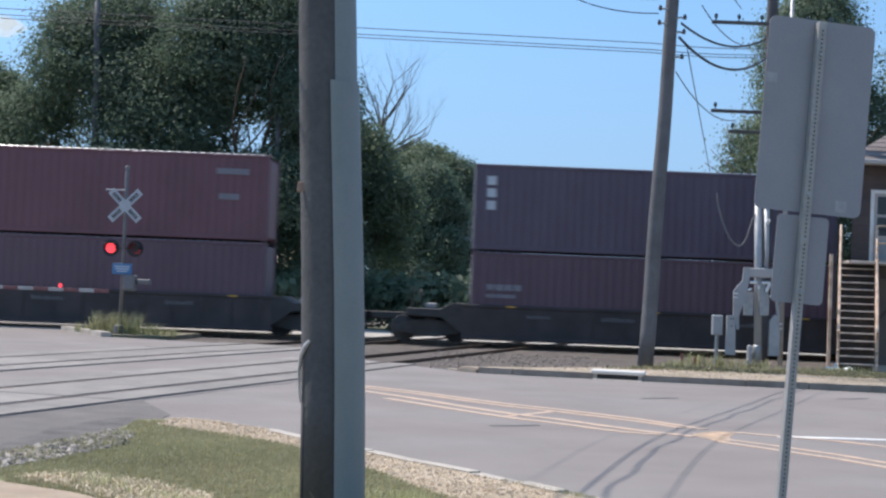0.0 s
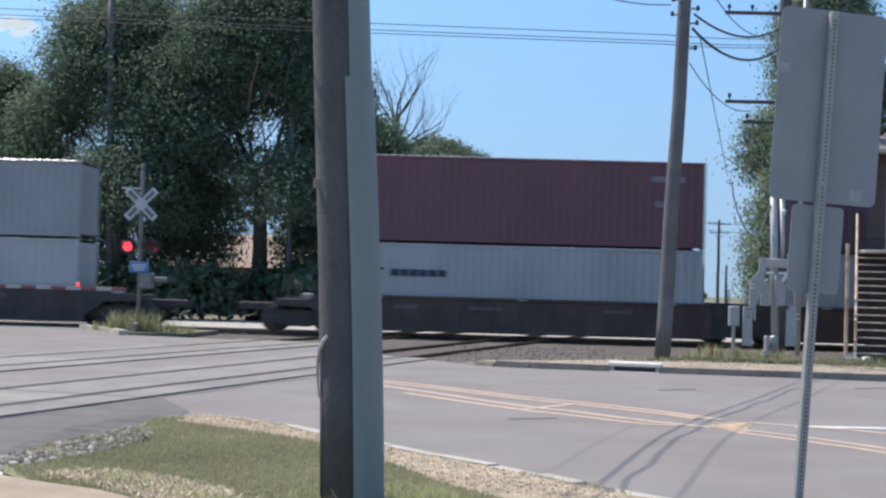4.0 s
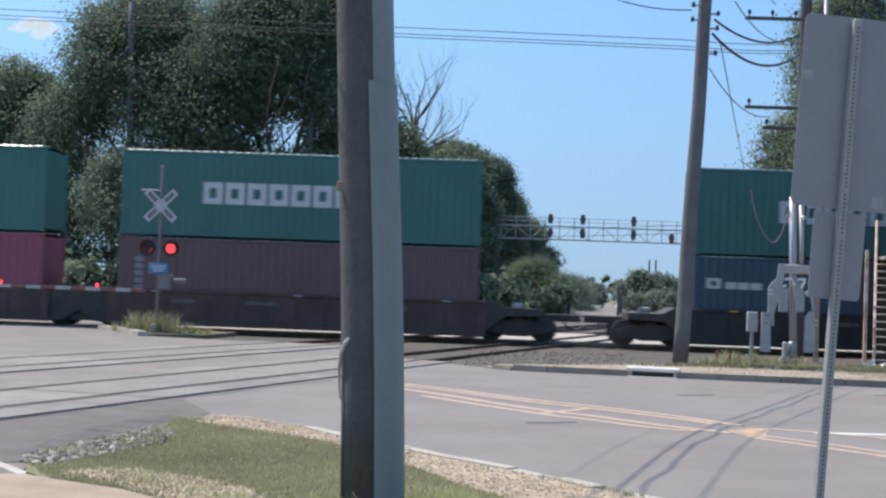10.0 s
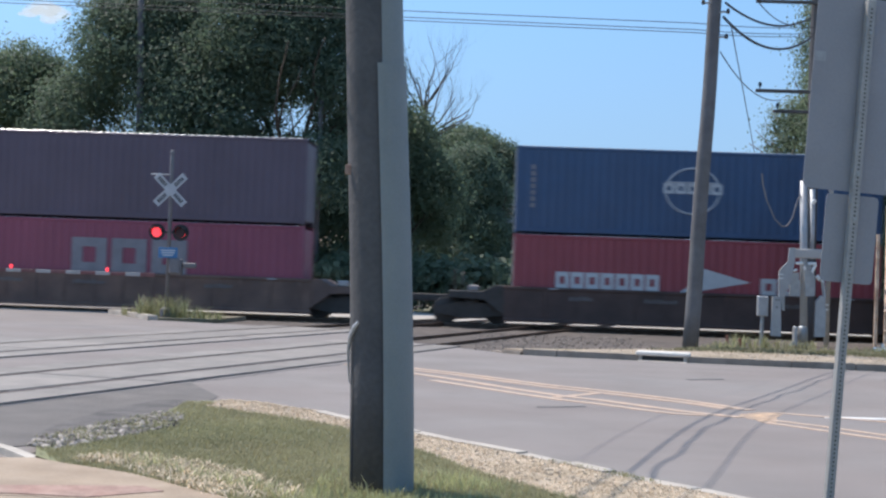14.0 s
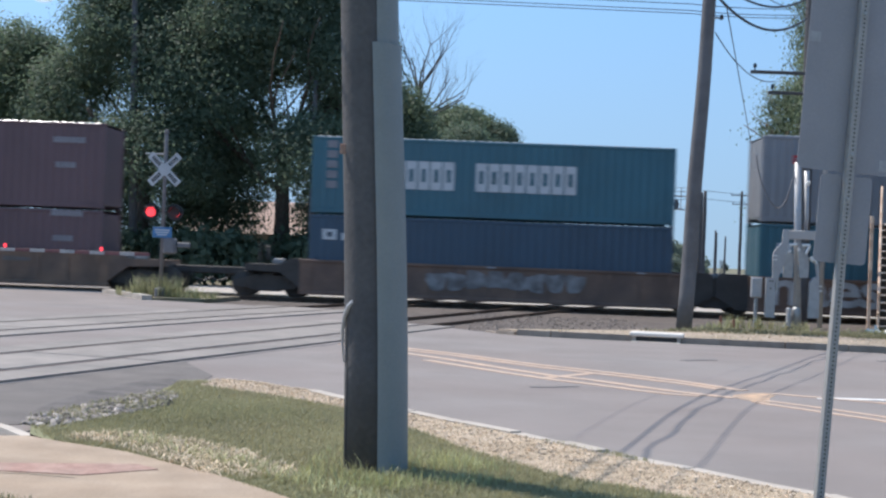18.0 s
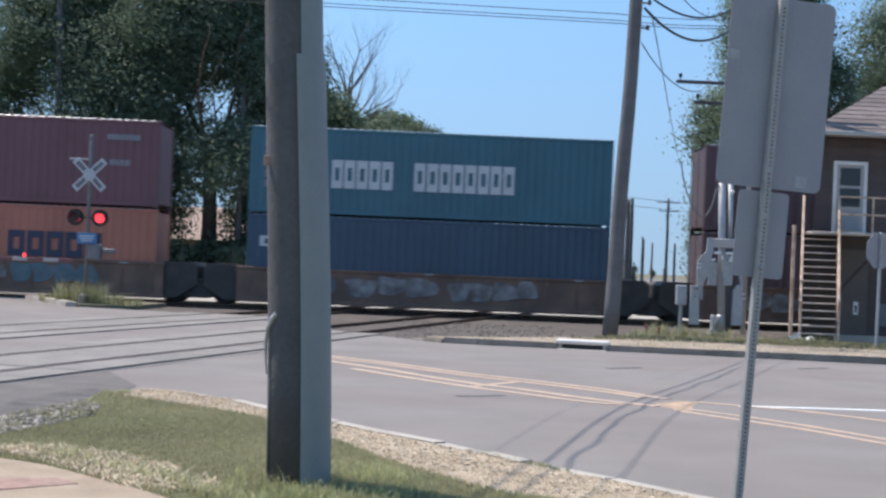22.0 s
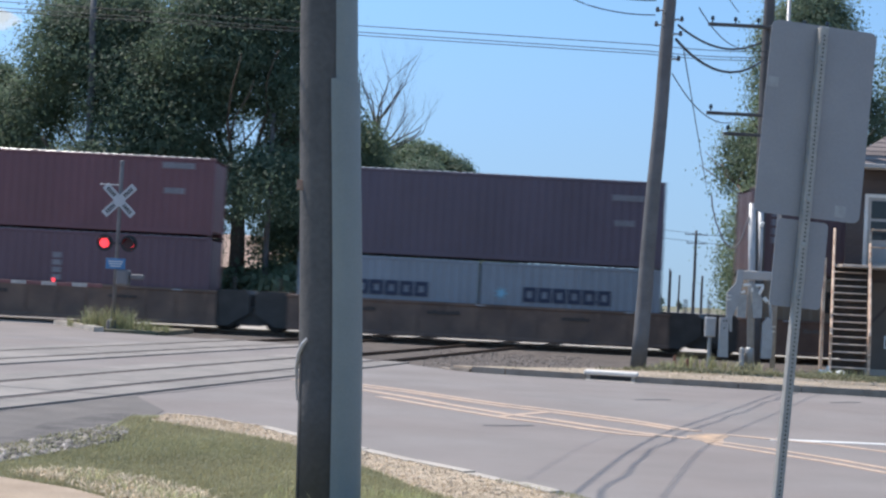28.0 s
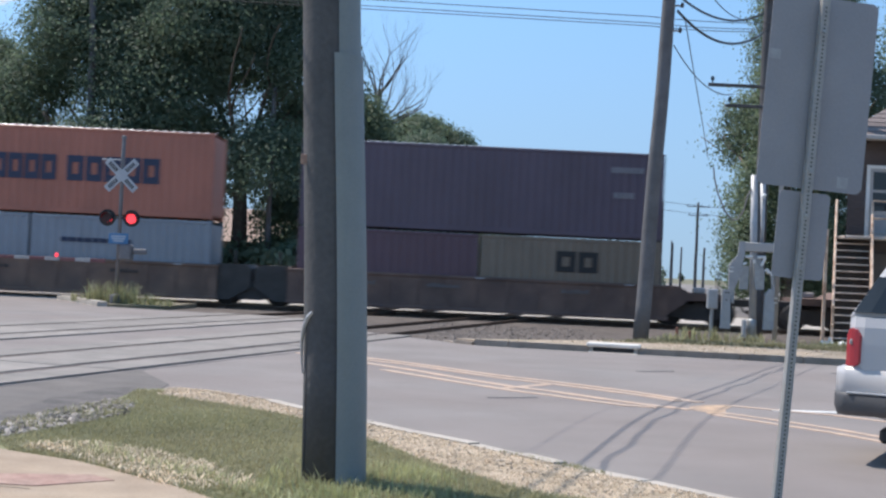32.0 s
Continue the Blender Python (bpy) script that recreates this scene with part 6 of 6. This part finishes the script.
rail_mesh = Shape().tube([(1.75, -1.22, 1.12), (1.75, -1.22, 1.85), (1.75, -0.7, 1.85), (1.75, -0.7, 1.12)], 0.022, 6).mesh("handrail")
stirrup_mesh = Shape().tube([(1.5, -1.28, 0.95), (1.5, -1.3, 0.45), (1.85, -1.3, 0.45), (1.85, -1.28, 0.95)], 0.02, 6).mesh("stirrup_step")
brake_mesh = Shape().tube([(1.45, -1.0, 1.5), (1.5, -1.0, 1.5)], 0.28, 14).mesh("brake_wheel")
white_box_mesh = Shape().box(0.9, 1.3, -1.2, -0.9, 1.12, 1.32, 0.04).mesh("valve_box")


def sprayed(word, x0, x1):
    """Fat sprayed letters across the sill from x0 to x1."""
    cu = bpy.data.curves.new("letters", "FONT")
    cu.body, cu.size, cu.offset, cu.extrude, cu.space_character, cu.resolution_u = word, 1.0, 0.025, 0.003, 0.95, 3
    ob = bpy.data.objects.new("letters", cu)
    me = bpy.data.meshes.new_from_object(ob)
    bpy.data.objects.remove(ob)
    co = np.empty(len(me.vertices) * 3)
    me.vertices.foreach_get("co", co)
    co = co.reshape(-1, 3)
    lo, hi = co.min(0), co.max(0)
    f = (co - lo) / (hi - lo)
    new_co = np.stack([x0 + f[:, 0] * (x1 - x0), -co[:, 2], 0.4 + f[:, 1] * 0.86], 1)
    me.vertices.foreach_set("co", new_co.ravel())
    me.update()
    return me


def well_car(x, left, right, colour, spray, label):
    """left, right: 'c' for a coupled end, 'a' for an articulated one."""
    t = thing("well_car", label, "rail car", pose(x, TY, 0), "well cars of the train")
    m = CAR_PAINT[colour]
    turn = pose(12.2, 0, 0, 0, 0, 180)
    near_sill = part("side_sill", sill_mesh, m, t)
    part("side_sill", sill_mesh, m, t, m=turn)
    for i in range(13):
        part("rib", rib_mesh, m, t, m=pose(0.1 + i * 1.0, 0, 0))
    part("well_floor", floor_mesh, m, t)
    for end, mm in (("r", pose(12.45, 0, 0)), ("l", pose(-0.25, 0, 0, 0, 0, 180))):
        kind = right if end == "r" else left
        if kind == "a":
            part("articulated_end", stub_mesh, STEEL_DARK, t, "black steel end block", m=mm)
            part("end_post", post_mesh, STEEL_DARK, t, m=mm)
        else:
            part("end_platform", plat_mesh, m if colour in ("mustard", "orange") else STEEL_DARK, t, m=mm)
            part("draft_sill", draft_mesh, STEEL_DARK, t, m=mm)
            for name, me, mt in (("coupler", coupler_mesh, STEEL_DARK), ("brake_hose", hose_mesh, BLACK), ("handrail", rail_mesh, STEEL_DARK), ("stirrup_step", stirrup_mesh, STEEL_DARK), ("valve_box", white_box_mesh, BOARD)):
                part(name, me, mt, t, m=mm)
            if end == "l":
                part("brake_wheel", brake_mesh, STEEL_DARK, t, m=mm)
    if right == "a":
        truck(t, 13.6)
    else:
        truck(t, 13.55)
    if left == "c":
        truck(t, -1.35)
    for xm in (1.2, 6.0, 11.0):
        part("reflector", Shape().box(xm, xm + 0.3, -1.372, -1.36, 1.265, 1.315, 0.004), ORANGE_MARK if colour in ("black", "dark") else STICKER, near_sill)
    rng = random.Random(int(x * 7))
    if not spray:
        for x0, n in ((1.9, 5), (4.4, 7), (8.9, 6)):
            for k in range(n):
                h = rng.uniform(0.1, 0.15)
                part("letter_bar", Shape().box(x0 + k * 0.16, x0 + k * 0.16 + 0.11, -1.355, -1.3495, 0.92, 0.92 + h), STENCIL if colour != "tan" else STEEL_DARK, near_sill)
    for x0, x1, n, mt in spray:
        if isinstance(n, str):
            part("graffiti", sprayed(n, x0, x1), mt, near_sill, "faded white spray-painted letters", m=pose(0, -1.356, 0))
            continue
        w = (x1 - x0) / n
        for k in range(n):
            s = Shape()
            cx, cz = x0 + (k + 0.5) * w, 0.82 + rng.uniform(-0.06, 0.06)
            o = []
            for q in range(14):
                a = q * 0.4488
                r = 1 + 0.16 * math.sin(3 * a + k) + rng.uniform(-0.08, 0.08)
                o.append((cx + 0.5 * w * r * math.copysign(abs(math.cos(a)) ** 0.6, math.cos(a)), cz + 0.3 * r * math.copysign(abs(math.sin(a)) ** 0.6, math.sin(a))))
            s.add([(px, -1.3225, pz) for px, pz in o] + [(px, -1.352 - 0.0015 * k, pz) for px, pz in o], [tuple(range(14)), tuple(range(14, 28))[::-1]] + [(i, 14 + i, 14 + (i + 1) % 14, (i + 1) % 14) for i in range(14)])
            part("graffiti", s, mt, near_sill, "faded spray-painted shape")
    movers.append((t, x, 0.0))
    return t


LOW_Z, LOW_H, UP_H = 0.28, 2.79, 2.896
UP_Z = LOW_Z + LOW_H + 0.1
F40, F20 = 12.192, 6.058
GREEN_ROW = [("row", 2.75, 9.45, 1.12, 1.86, 9, "white")]
ONE_ROW = [("row", 4.2, 8.3, 1.05, 2.2, 3, "soft")]
TEX = [("column", 0.42, 0.72, 1.3, 2.55, 3, "white")]
CODE = [("row", 10.4, 11.5, 2.2, 2.4, 8, "soft"), ("row", 10.5, 11.2, 1.35, 1.55, 4, "soft")]
NYK = [("row", 0.4, 0.95, 1.75, 2.1, 1, "white"), ("row", 1.05, 2.3, 1.75, 1.98, 3, "white")]
CHINA = [("row", 2.72, 4.82, 0.9, 1.85, 5, "white"), ("row", 5.49, 8.91, 0.9, 1.85, 8, "white"), ("column", 0.5, 0.85, 0.8, 2.5, 5, "soft")]
WAVE = [("row", 3.2, 5.15, 1.25, 1.72, 3, "white"), ("row", 5.45, 7.6, 1.25, 1.72, 3, "white"), ("swoosh", 4.2, 5.5, 2.05, 2.4, 1, "white"), ("swoosh", 5.6, 6.8, 0.5, 0.72, 1, "white")]
HL = [("slant", 1.7, 3.3, 1.15, 2.05, 2, "navy"), ("row", 4.1, 6.9, 1.1, 1.95, 5, "navy"), ("row", 7.2, 10.4, 1.1, 1.95, 5, "navy")]
SEAL = [("row", 1.4, 4.4, 1.2, 1.7, 6, "navy"), ("star", 0.45, 0.95, 1.2, 1.7, 1, "sky")]
BOXY = [("row", 2.5, 4.0, 1.35, 2.05, 2, "black")]


def c40(colour, items=(), words="shipping container"):
    return [(0.0, F40, colour, items, words)]


def c20(a, b):
    return [(0.0, F20, *a), (F40 - F20, F20, *b)]


STACKS = (
    (-18.52, c40("maroon", CODE), c40("plum"), "c", "c", "dark", ()),
    (0.58, c40("purple", TEX + CODE), c40("plum", [("row", 0.5, 1.7, 1.55, 1.75, 4, "soft"), ("row", 0.5, 1.5, 1.3, 1.42, 6, "soft")]), "c", "c", "dark", ()),
    (19.64, c40("grey", [("row", 0.5, 1.6, 1.95, 2.2, 4, "red")]), c40("white", [("row", 0.5, 1.6, 1.75, 2.0, 4, "red")]), "c", "c", "dark", ()),
    (40.67, c40("maroon", [("column", 0.78, 1.02, 0.95, 2.5, 6, "soft")] + CODE), c40("white", [("ring", 0.55, 1.15, 1.5, 2.1, 1, "navy"), ("swoosh", 0.2, 1.5, 1.75, 1.95, 1, "navy"), ("row", 1.7, 3.6, 1.72, 1.95, 6, "navy")]), "c", "a", "brown", ()),
    (55.59, c40("plum", WAVE + CODE), c40("white", [("row", 3.0, 4.2, 1.2, 1.35, 4, "navy")]), "a", "a", "brown", ()),
    (70.34, c40("blue", WAVE), c40("white", [("column", 0.75, 0.87, 1.1, 2.0, 3, "black")]), "a", "a", "brown", ()),
    (85.45, c40("green", GREEN_ROW), c40("magenta", ONE_ROW), "a", "a", "brown", ()),
    (100.24, c40("green", GREEN_ROW), c40("brown", [("column", 0.55, 0.85, 1.0, 2.2, 5, "soft")]), "a", "c", "brown", ()),
    (119.60, c40("green", GREEN_ROW), c40("navy", NYK), "c", "c", "black", ()),
    (138.82, c40("purple", TEX), c40("magenta", ONE_ROW), "c", "c", "mustard", ()),
    (158.07, c40("blue", [("ring", 5.0, 6.8, 0.75, 2.35, 1, "white"), ("row", 4.9, 6.9, 1.45, 1.8, 5, "white"), ("column", 0.5, 0.65, 0.8, 2.3, 7, "soft")]), c40("red", [("row", 1.4, 4.9, 1.05, 1.6, 7, "white"), ("row", 8.2, 10.0, 1.05, 1.6, 3, "white"), ("wedge", 5.4, 7.9, 0.95, 1.95, 1, "white")]), "c", "c", "brown", ()),
    (176.93, c40("brown", TEX + CODE), c40("brown", CODE), "c", "c", "orange", ()),
    (196.17, c40("teal", CHINA), c40("navy", NYK), "c", "a", "tan", ((4.0, 9.3, 8, SPRAY),)),
    (211.20, c40("grey", [("row", 1.0, 2.3, 1.95, 2.25, 4, "red")]), c40("teal", [("column", 0.6, 1.1, 1.0, 2.4, 1, "white")]), "a", "a", "tan", ((0.35, 4.2, "naes", SPRAY_WHITE), (4.3, 8.5, "SANE", SPRAY_WHITE))),
    (226.37, c40("maroon", [("row", 0.6, 1.55, 1.85, 2.4, 3, "white")] + CODE), c40("orange", HL), "a", "a", "tan", ((1.9, 4.7, 4, SPRAY), (5.1, 7.2, 3, SPRAY), (7.4, 10.3, 4, SPRAY_BLUE))),
    (241.57, c40("teal", CHINA), c40("navy", NYK), "a", "a", "tan", ((1.5, 3.0, 2, SPRAY_BLUE), (3.4, 6.4, 3, SPRAY), (6.8, 9.8, 4, SPRAY))),
    (256.87, c40("brown"), c40("brown"), "a", "c", "tan", ((0.6, 5.0, 5, SPRAY), (8.5, 11.2, 3, SPRAY))),
    (276.06, c40("navy", NYK), c20(("pale", SEAL, ""), ("maroon", (), "")), "c", "c", "orange", ()),
    (295.55, c40("maroon", CODE), c40("plum", [("row", 0.6, 1.8, 1.7, 2.1, 3, "soft"), ("column", 6.9, 7.2, 1.1, 2.1, 4, "soft")]), "c", "a", "tan", ()),
    (310.70, c40("purple", TEX + CODE), c20(("pale", SEAL, ""), ("pale", SEAL, "")), "a", "a", "tan", ()),
    (325.78, c40("brown", [("column", 0.7, 1.0, 1.0, 2.5, 5, "soft")]), c20(("yellow", BOXY, ""), ("cyan", [("wedge", 0.9, 1.5, 1.4, 1.9, 1, "white"), ("row", 2.0, 4.6, 1.4, 1.85, 7, "white")], "")), "a", "a", "mustard", ()),
    (340.79, c40("orange", HL), c20(("pale", SEAL, ""), ("pale", [("row", 1.0, 3.4, 1.6, 1.75, 9, "navy")], "")), "a", "a", "tan", ()),
    (355.91, c40("purple", TEX + CODE), c20(("plum", (), ""), ("yellow", BOXY, "")), "a", "c", "mustard", ()),
    (374.99, c40("brown", TEX), c40("maroon"), "c", "c", "mustard", ()),
)
STACK_TOP = {2: (3.00, 2.59), 11: (2.77, 2.896), 12: (2.92, 2.59), 17: (2.63, 2.896), 18: (3.15, 2.59), 19: (2.83, 2.896), 20: (2.83, 2.896), 21: (2.83, 2.896), 22: (2.83, 2.896)}
WORDS = dict(maroon="dark red", brown="dark brown", purple="dark purple-brown", plum="dull plum", grey="pale grey", white="off-white", blue="deep blue", green="dark green", magenta="bright magenta", navy="navy blue", red="red", teal="teal blue-green", orange="bright orange", pale="pale blue-grey", yellow="dull yellow", cyan="bright blue")


lock_mesh = Shape().box(0, 0.14, 0, 0.13, -0.06, 0.0, 0.01).mesh("stacking_lock")


def build_train():
    for i, (x, upper, lower, left, right, colour, spray) in enumerate(STACKS):
        up_z, up_h = STACK_TOP.get(i, (UP_Z, UP_H))
        for level, (z, h) in ((upper, (up_z, up_h)), (lower, (LOW_Z, up_z - 0.06 - LOW_Z))):
            for dx, length, hue, items, _ in level:
                where = "stacked on another container" if z > 1 else "sitting low in a well car"
                size = "forty-foot" if length > 7 else "twenty-foot"
                box = container(x + dx, z, length, h, hue, items, "%s corrugated %s container %s" % (WORDS[hue], size, where))
                if z > 1:
                    for lx in (0.02, F40 - 0.16):
                        for ly in (-W2 + 0.01, W2 - 0.14):
                            part("stacking_lock", lock_mesh, STEEL_DARK, box, m=pose(lx, ly, 0))
        painted = " with graffiti" if spray else ""
        names = dict(dark="dark brown", brown="rusty brown", black="black", tan="weathered tan and rust", orange="faded orange", mustard="dull mustard")
        well_car(x, left, right, colour, spray, "%s steel well car%s under containers" % (names[colour], painted))


build_train()

# ---- white minivan ----
van = thing("minivan", "white minivan with grey bumper skirt and red tail lights", "car", pose(20, 0, 0, 0, 0, -33))


def section(x, w, zs):
    """Half-widths over heights at one station, mirrored."""
    return [(x, -w * f, z) for f, z in zs] + [(x, w * f, z) for f, z in zs[::-1]]


def loft(stations):
    s = Shape()
    n = len(stations[0])
    for st in stations:
        s.v += st
    for i in range(len(stations) - 1):
        for k in range(n):
            s.f.append((i * n + k, i * n + (k + 1) % n, (i + 1) * n + (k + 1) % n, (i + 1) * n + k))
    s.f += [tuple(range(n)), tuple((len(stations) - 1) * n + k for k in range(n))[::-1]]
    return s


rear = ((0.9, 0.483), (0.98, 0.612), (1.0, 0.87), (0.995, 1.085), (0.985, 1.239), (0.955, 1.325), (0.86, 1.351))
low = ((0.9, 0.34), (0.98, 0.5), (1.0, 0.87), (0.995, 1.085), (0.985, 1.239), (0.955, 1.325), (0.86, 1.351))
nose = ((0.9, 0.34), (0.98, 0.5), (1.0, 0.784), (0.99, 0.913), (0.97, 0.999), (0.9, 1.067), (0.8, 1.102))
part("body", loft([section(0.0, 0.78, rear), section(0.02, 0.86, rear), section(0.07, 0.925, rear), section(0.16, 0.96, rear), section(0.6, 0.98, low), section(3.5, 0.98, low), section(4.2, 0.95, nose), section(4.75, 0.82, [(f, z * 0.85) for f, z in nose])]), CAR_WHITE, van)
top = ((0.955, 1.342), (0.94, 1.471), (0.87, 1.703), (0.8, 1.798), (0.6, 1.841))
part("roof", loft([section(0.02, 0.86, ((0.98, 1.325), (0.98, 1.334), (0.97, 1.342), (0.96, 1.351), (0.9, 1.359))), section(0.3, 0.93, top), section(2.4, 0.95, top), section(3.5, 0.9, ((0.95, 1.325), (0.95, 1.334), (0.95, 1.342), (0.9, 1.351), (0.8, 1.359)))]), CAR_WHITE, van)
van_wheels = []
for sy in (-1, 1):
    glass = Shape()
    for d in (0.022, -0.02):
        glass.v += [(0.045, sy * (0.85 + d), 1.37), (0.2, sy * (0.895 + d), 1.37), (1.75, sy * (0.905 + d), 1.37), (1.75, sy * (0.835 + d), 1.7), (0.36, sy * (0.82 + d), 1.7), (0.24, sy * (0.79 + d), 1.7)]
    glass.f = [tuple(range(6)), tuple(range(6, 12))[::-1]] + [(k, 6 + k, 6 + (k + 1) % 6, (k + 1) % 6) for k in range(6)]
    part("side_window", glass, GLASS, van)
    lens, plan = Shape(), ((-0.008, 0.867), (0.008, 0.893), (0.039, 0.931), (0.077, 0.956), (0.116, 0.971))
    for (x, y), foot, head in zip(plan, (0.0, 0.0, 0.0, 0.0, 0.03), (0.07, 0.02, 0.0, 0.015, 0.07)):
        lens.v += [(x, sy * y, 0.887 + foot), (x + 0.004, sy * (y - 0.006), 1.23 - head), (x + 0.06, sy * (y - 0.06), 0.887 + foot), (x + 0.07, sy * (y - 0.07), 1.23 - head)]
    for k in range(4):
        a, b = 4 * k, 4 * k + 4
        lens.f += [(a, b, b + 1, a + 1), (a + 1, b + 1, b + 3, a + 3), (a + 2, b + 2, b, a)]
    lens.f += [(0, 1, 3, 2), (16, 18, 19, 17)]
    lamp = part("tail_light", lens, LENS_RED, van, "tall red tail light")
    part("reflector", Shape().box(0.03, 0.06, sy * 0.925 - 0.02, sy * 0.925 + 0.02, 1.08, 1.13, 0.01), BOARD, lamp, "clear reflector in the tail light")
    for x in (1.12, 3.8):
        wp = part("wheel", Shape().tube([(0, sy * 0.7, 0), (0, sy * 0.72, 0), (0, sy * 0.93, 0), (0, sy * 0.985, 0)], [0.3, 0.33, 0.33, 0.29], 22), TYRE, van, m=pose(x, 0, 0.33))
        part("rim", Shape().tube([(0, sy * 0.97, 0), (0, sy * 0.99, 0)], [0.2, 0.17], 16), ZINC, wp)
        van_wheels.append((wp, x))
fuel = [(0.62 + 0.09 * math.cos(a * 0.5236), 1.06 + 0.08 * math.sin(a * 0.5236)) for a in range(12)]
part("fuel_door", Shape().add([(x, -0.984, z) for x, z in fuel] + [(x, -0.97, z) for x, z in fuel], [tuple(range(12)), tuple(range(12, 24))[::-1]] + [(k, 12 + k, 12 + (k + 1) % 12, (k + 1) % 12) for k in range(12)]), CAR_WHITE, van)
part("bumper", loft([section(-0.1, 0.78, ((0.94, 0.604), (1, 0.655), (1, 0.793), (0.97, 0.861))), section(-0.06, 0.9, ((0.94, 0.604), (1, 0.655), (1, 0.81), (0.97, 0.878))), section(0.02, 0.97, ((0.94, 0.604), (1, 0.655), (1, 0.81), (0.97, 0.883))), section(0.5, 0.992, ((0.96, 0.604), (1, 0.655), (1, 0.793), (0.98, 0.878)))]), CAR_WHITE, van, "white rear bumper", smooth=True)
part("bumper_skirt", loft([section(-0.11, 0.78, ((0.92, 0.483), (1, 0.518), (1, 0.621), (0.99, 0.647))), section(-0.07, 0.905, ((0.92, 0.44), (1, 0.5), (1, 0.621), (0.99, 0.647))), section(0.015, 0.98, ((0.92, 0.44), (1, 0.5), (1, 0.621), (0.99, 0.647))), section(0.5, 1.003, ((0.95, 0.449), (1, 0.509), (1, 0.621), (0.99, 0.647)))]), CAR_GREY, van, "grey plastic bumper skirt", smooth=True)
part("trim_strip", Shape().box(0.03, 3.3, -1.01, -0.975, 0.642, 0.66, 0.005), SILVER, van)
part("rear_window", Shape().add([(0.035, -0.7, 1.38), (0.035, 0.7, 1.38), (0.275, 0.66, 1.7), (0.275, -0.66, 1.7), (0.055, -0.7, 1.38), (0.055, 0.7, 1.38), (0.295, 0.66, 1.7), (0.295, -0.66, 1.7)], [(0, 3, 2, 1), (4, 5, 6, 7), (0, 1, 5, 4), (1, 2, 6, 5), (2, 3, 7, 6), (3, 0, 4, 7)]), GLASS, van)
part("underbody", Shape().box(0.3, 4.3, -0.8, 0.8, 0.2, 0.34, 0.03), BLACK, van)


# ---- what moves ----
def run(t):
    """How far the train has gone at t seconds, in metres."""
    u = t / 32
    return u * (-357.3 + u * (-39.68 + u * (140.37 + u * (-179.88 + u * 75.47))))


def motions():
    times = (0, 0.1, 0.3, 1, 2, 4, 6, 8, 10, 12, 14, 16, 18, 20, 22, 24, 26, 28, 30, 31, 31.7, 31.9, 32)
    for ob, x, z in movers:
        walk(ob, [(t, pose(x + run(t), TY, z)) for t in times])
    for ob, dx, x in wheelsets:
        rows = [(0, pose(dx, 0, WHEEL_R))]
        seen = [k / 30 for k in range(961) if -27 < x + run(k / 30) < 24]
        turned = 0.0
        for k, t in enumerate(seen):
            if k:
                turned += math.degrees((run(t) - run(seen[k - 1])) / WHEEL_R)
            if t > 0:
                rows.append((t, pose(dx, 0, WHEEL_R, 0, turned, 0)))
        if rows[-1][0] < 32:
            rows.append((32, rows[-1][1]))
        walk(ob, rows)
    back = ((0, 12.4), (26, 10.8), (28, 7.0), (30.5, 1.47), (31, 0.66), (31.4, 0.3), (31.6, 0.137), (31.8, 0.043), (32, 0.0))
    walk(van, [(t, pose(3.982 + d * 0.9, 13.478 - d * 0.439, 0, 0, 0, -26)) for t, d in back])

    # added flaps blank both ever-lit red lenses by turns, 0.91 s and 0.81 s
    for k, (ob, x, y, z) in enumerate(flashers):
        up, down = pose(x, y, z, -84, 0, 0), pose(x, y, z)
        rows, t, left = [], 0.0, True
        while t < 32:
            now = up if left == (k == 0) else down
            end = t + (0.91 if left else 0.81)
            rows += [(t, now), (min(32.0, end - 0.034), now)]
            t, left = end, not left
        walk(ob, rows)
    for ob, x in van_wheels:
        rows = []
        for (ta, da), (tb, db) in zip(back, back[1:]):
            n = max(1, math.ceil((da - db) / 0.4))
            rows += [(ta + (tb - ta) * k / n, pose(x, 0, 0.33, 0, -math.degrees((12.4 - da - (db - da) * k / n) / 0.33), 0)) for k in range(n)]
        rows.append((32, pose(x, 0, 0.33, 0, -math.degrees(12.4 / 0.33), 0)))
        walk(ob, rows)


motions()
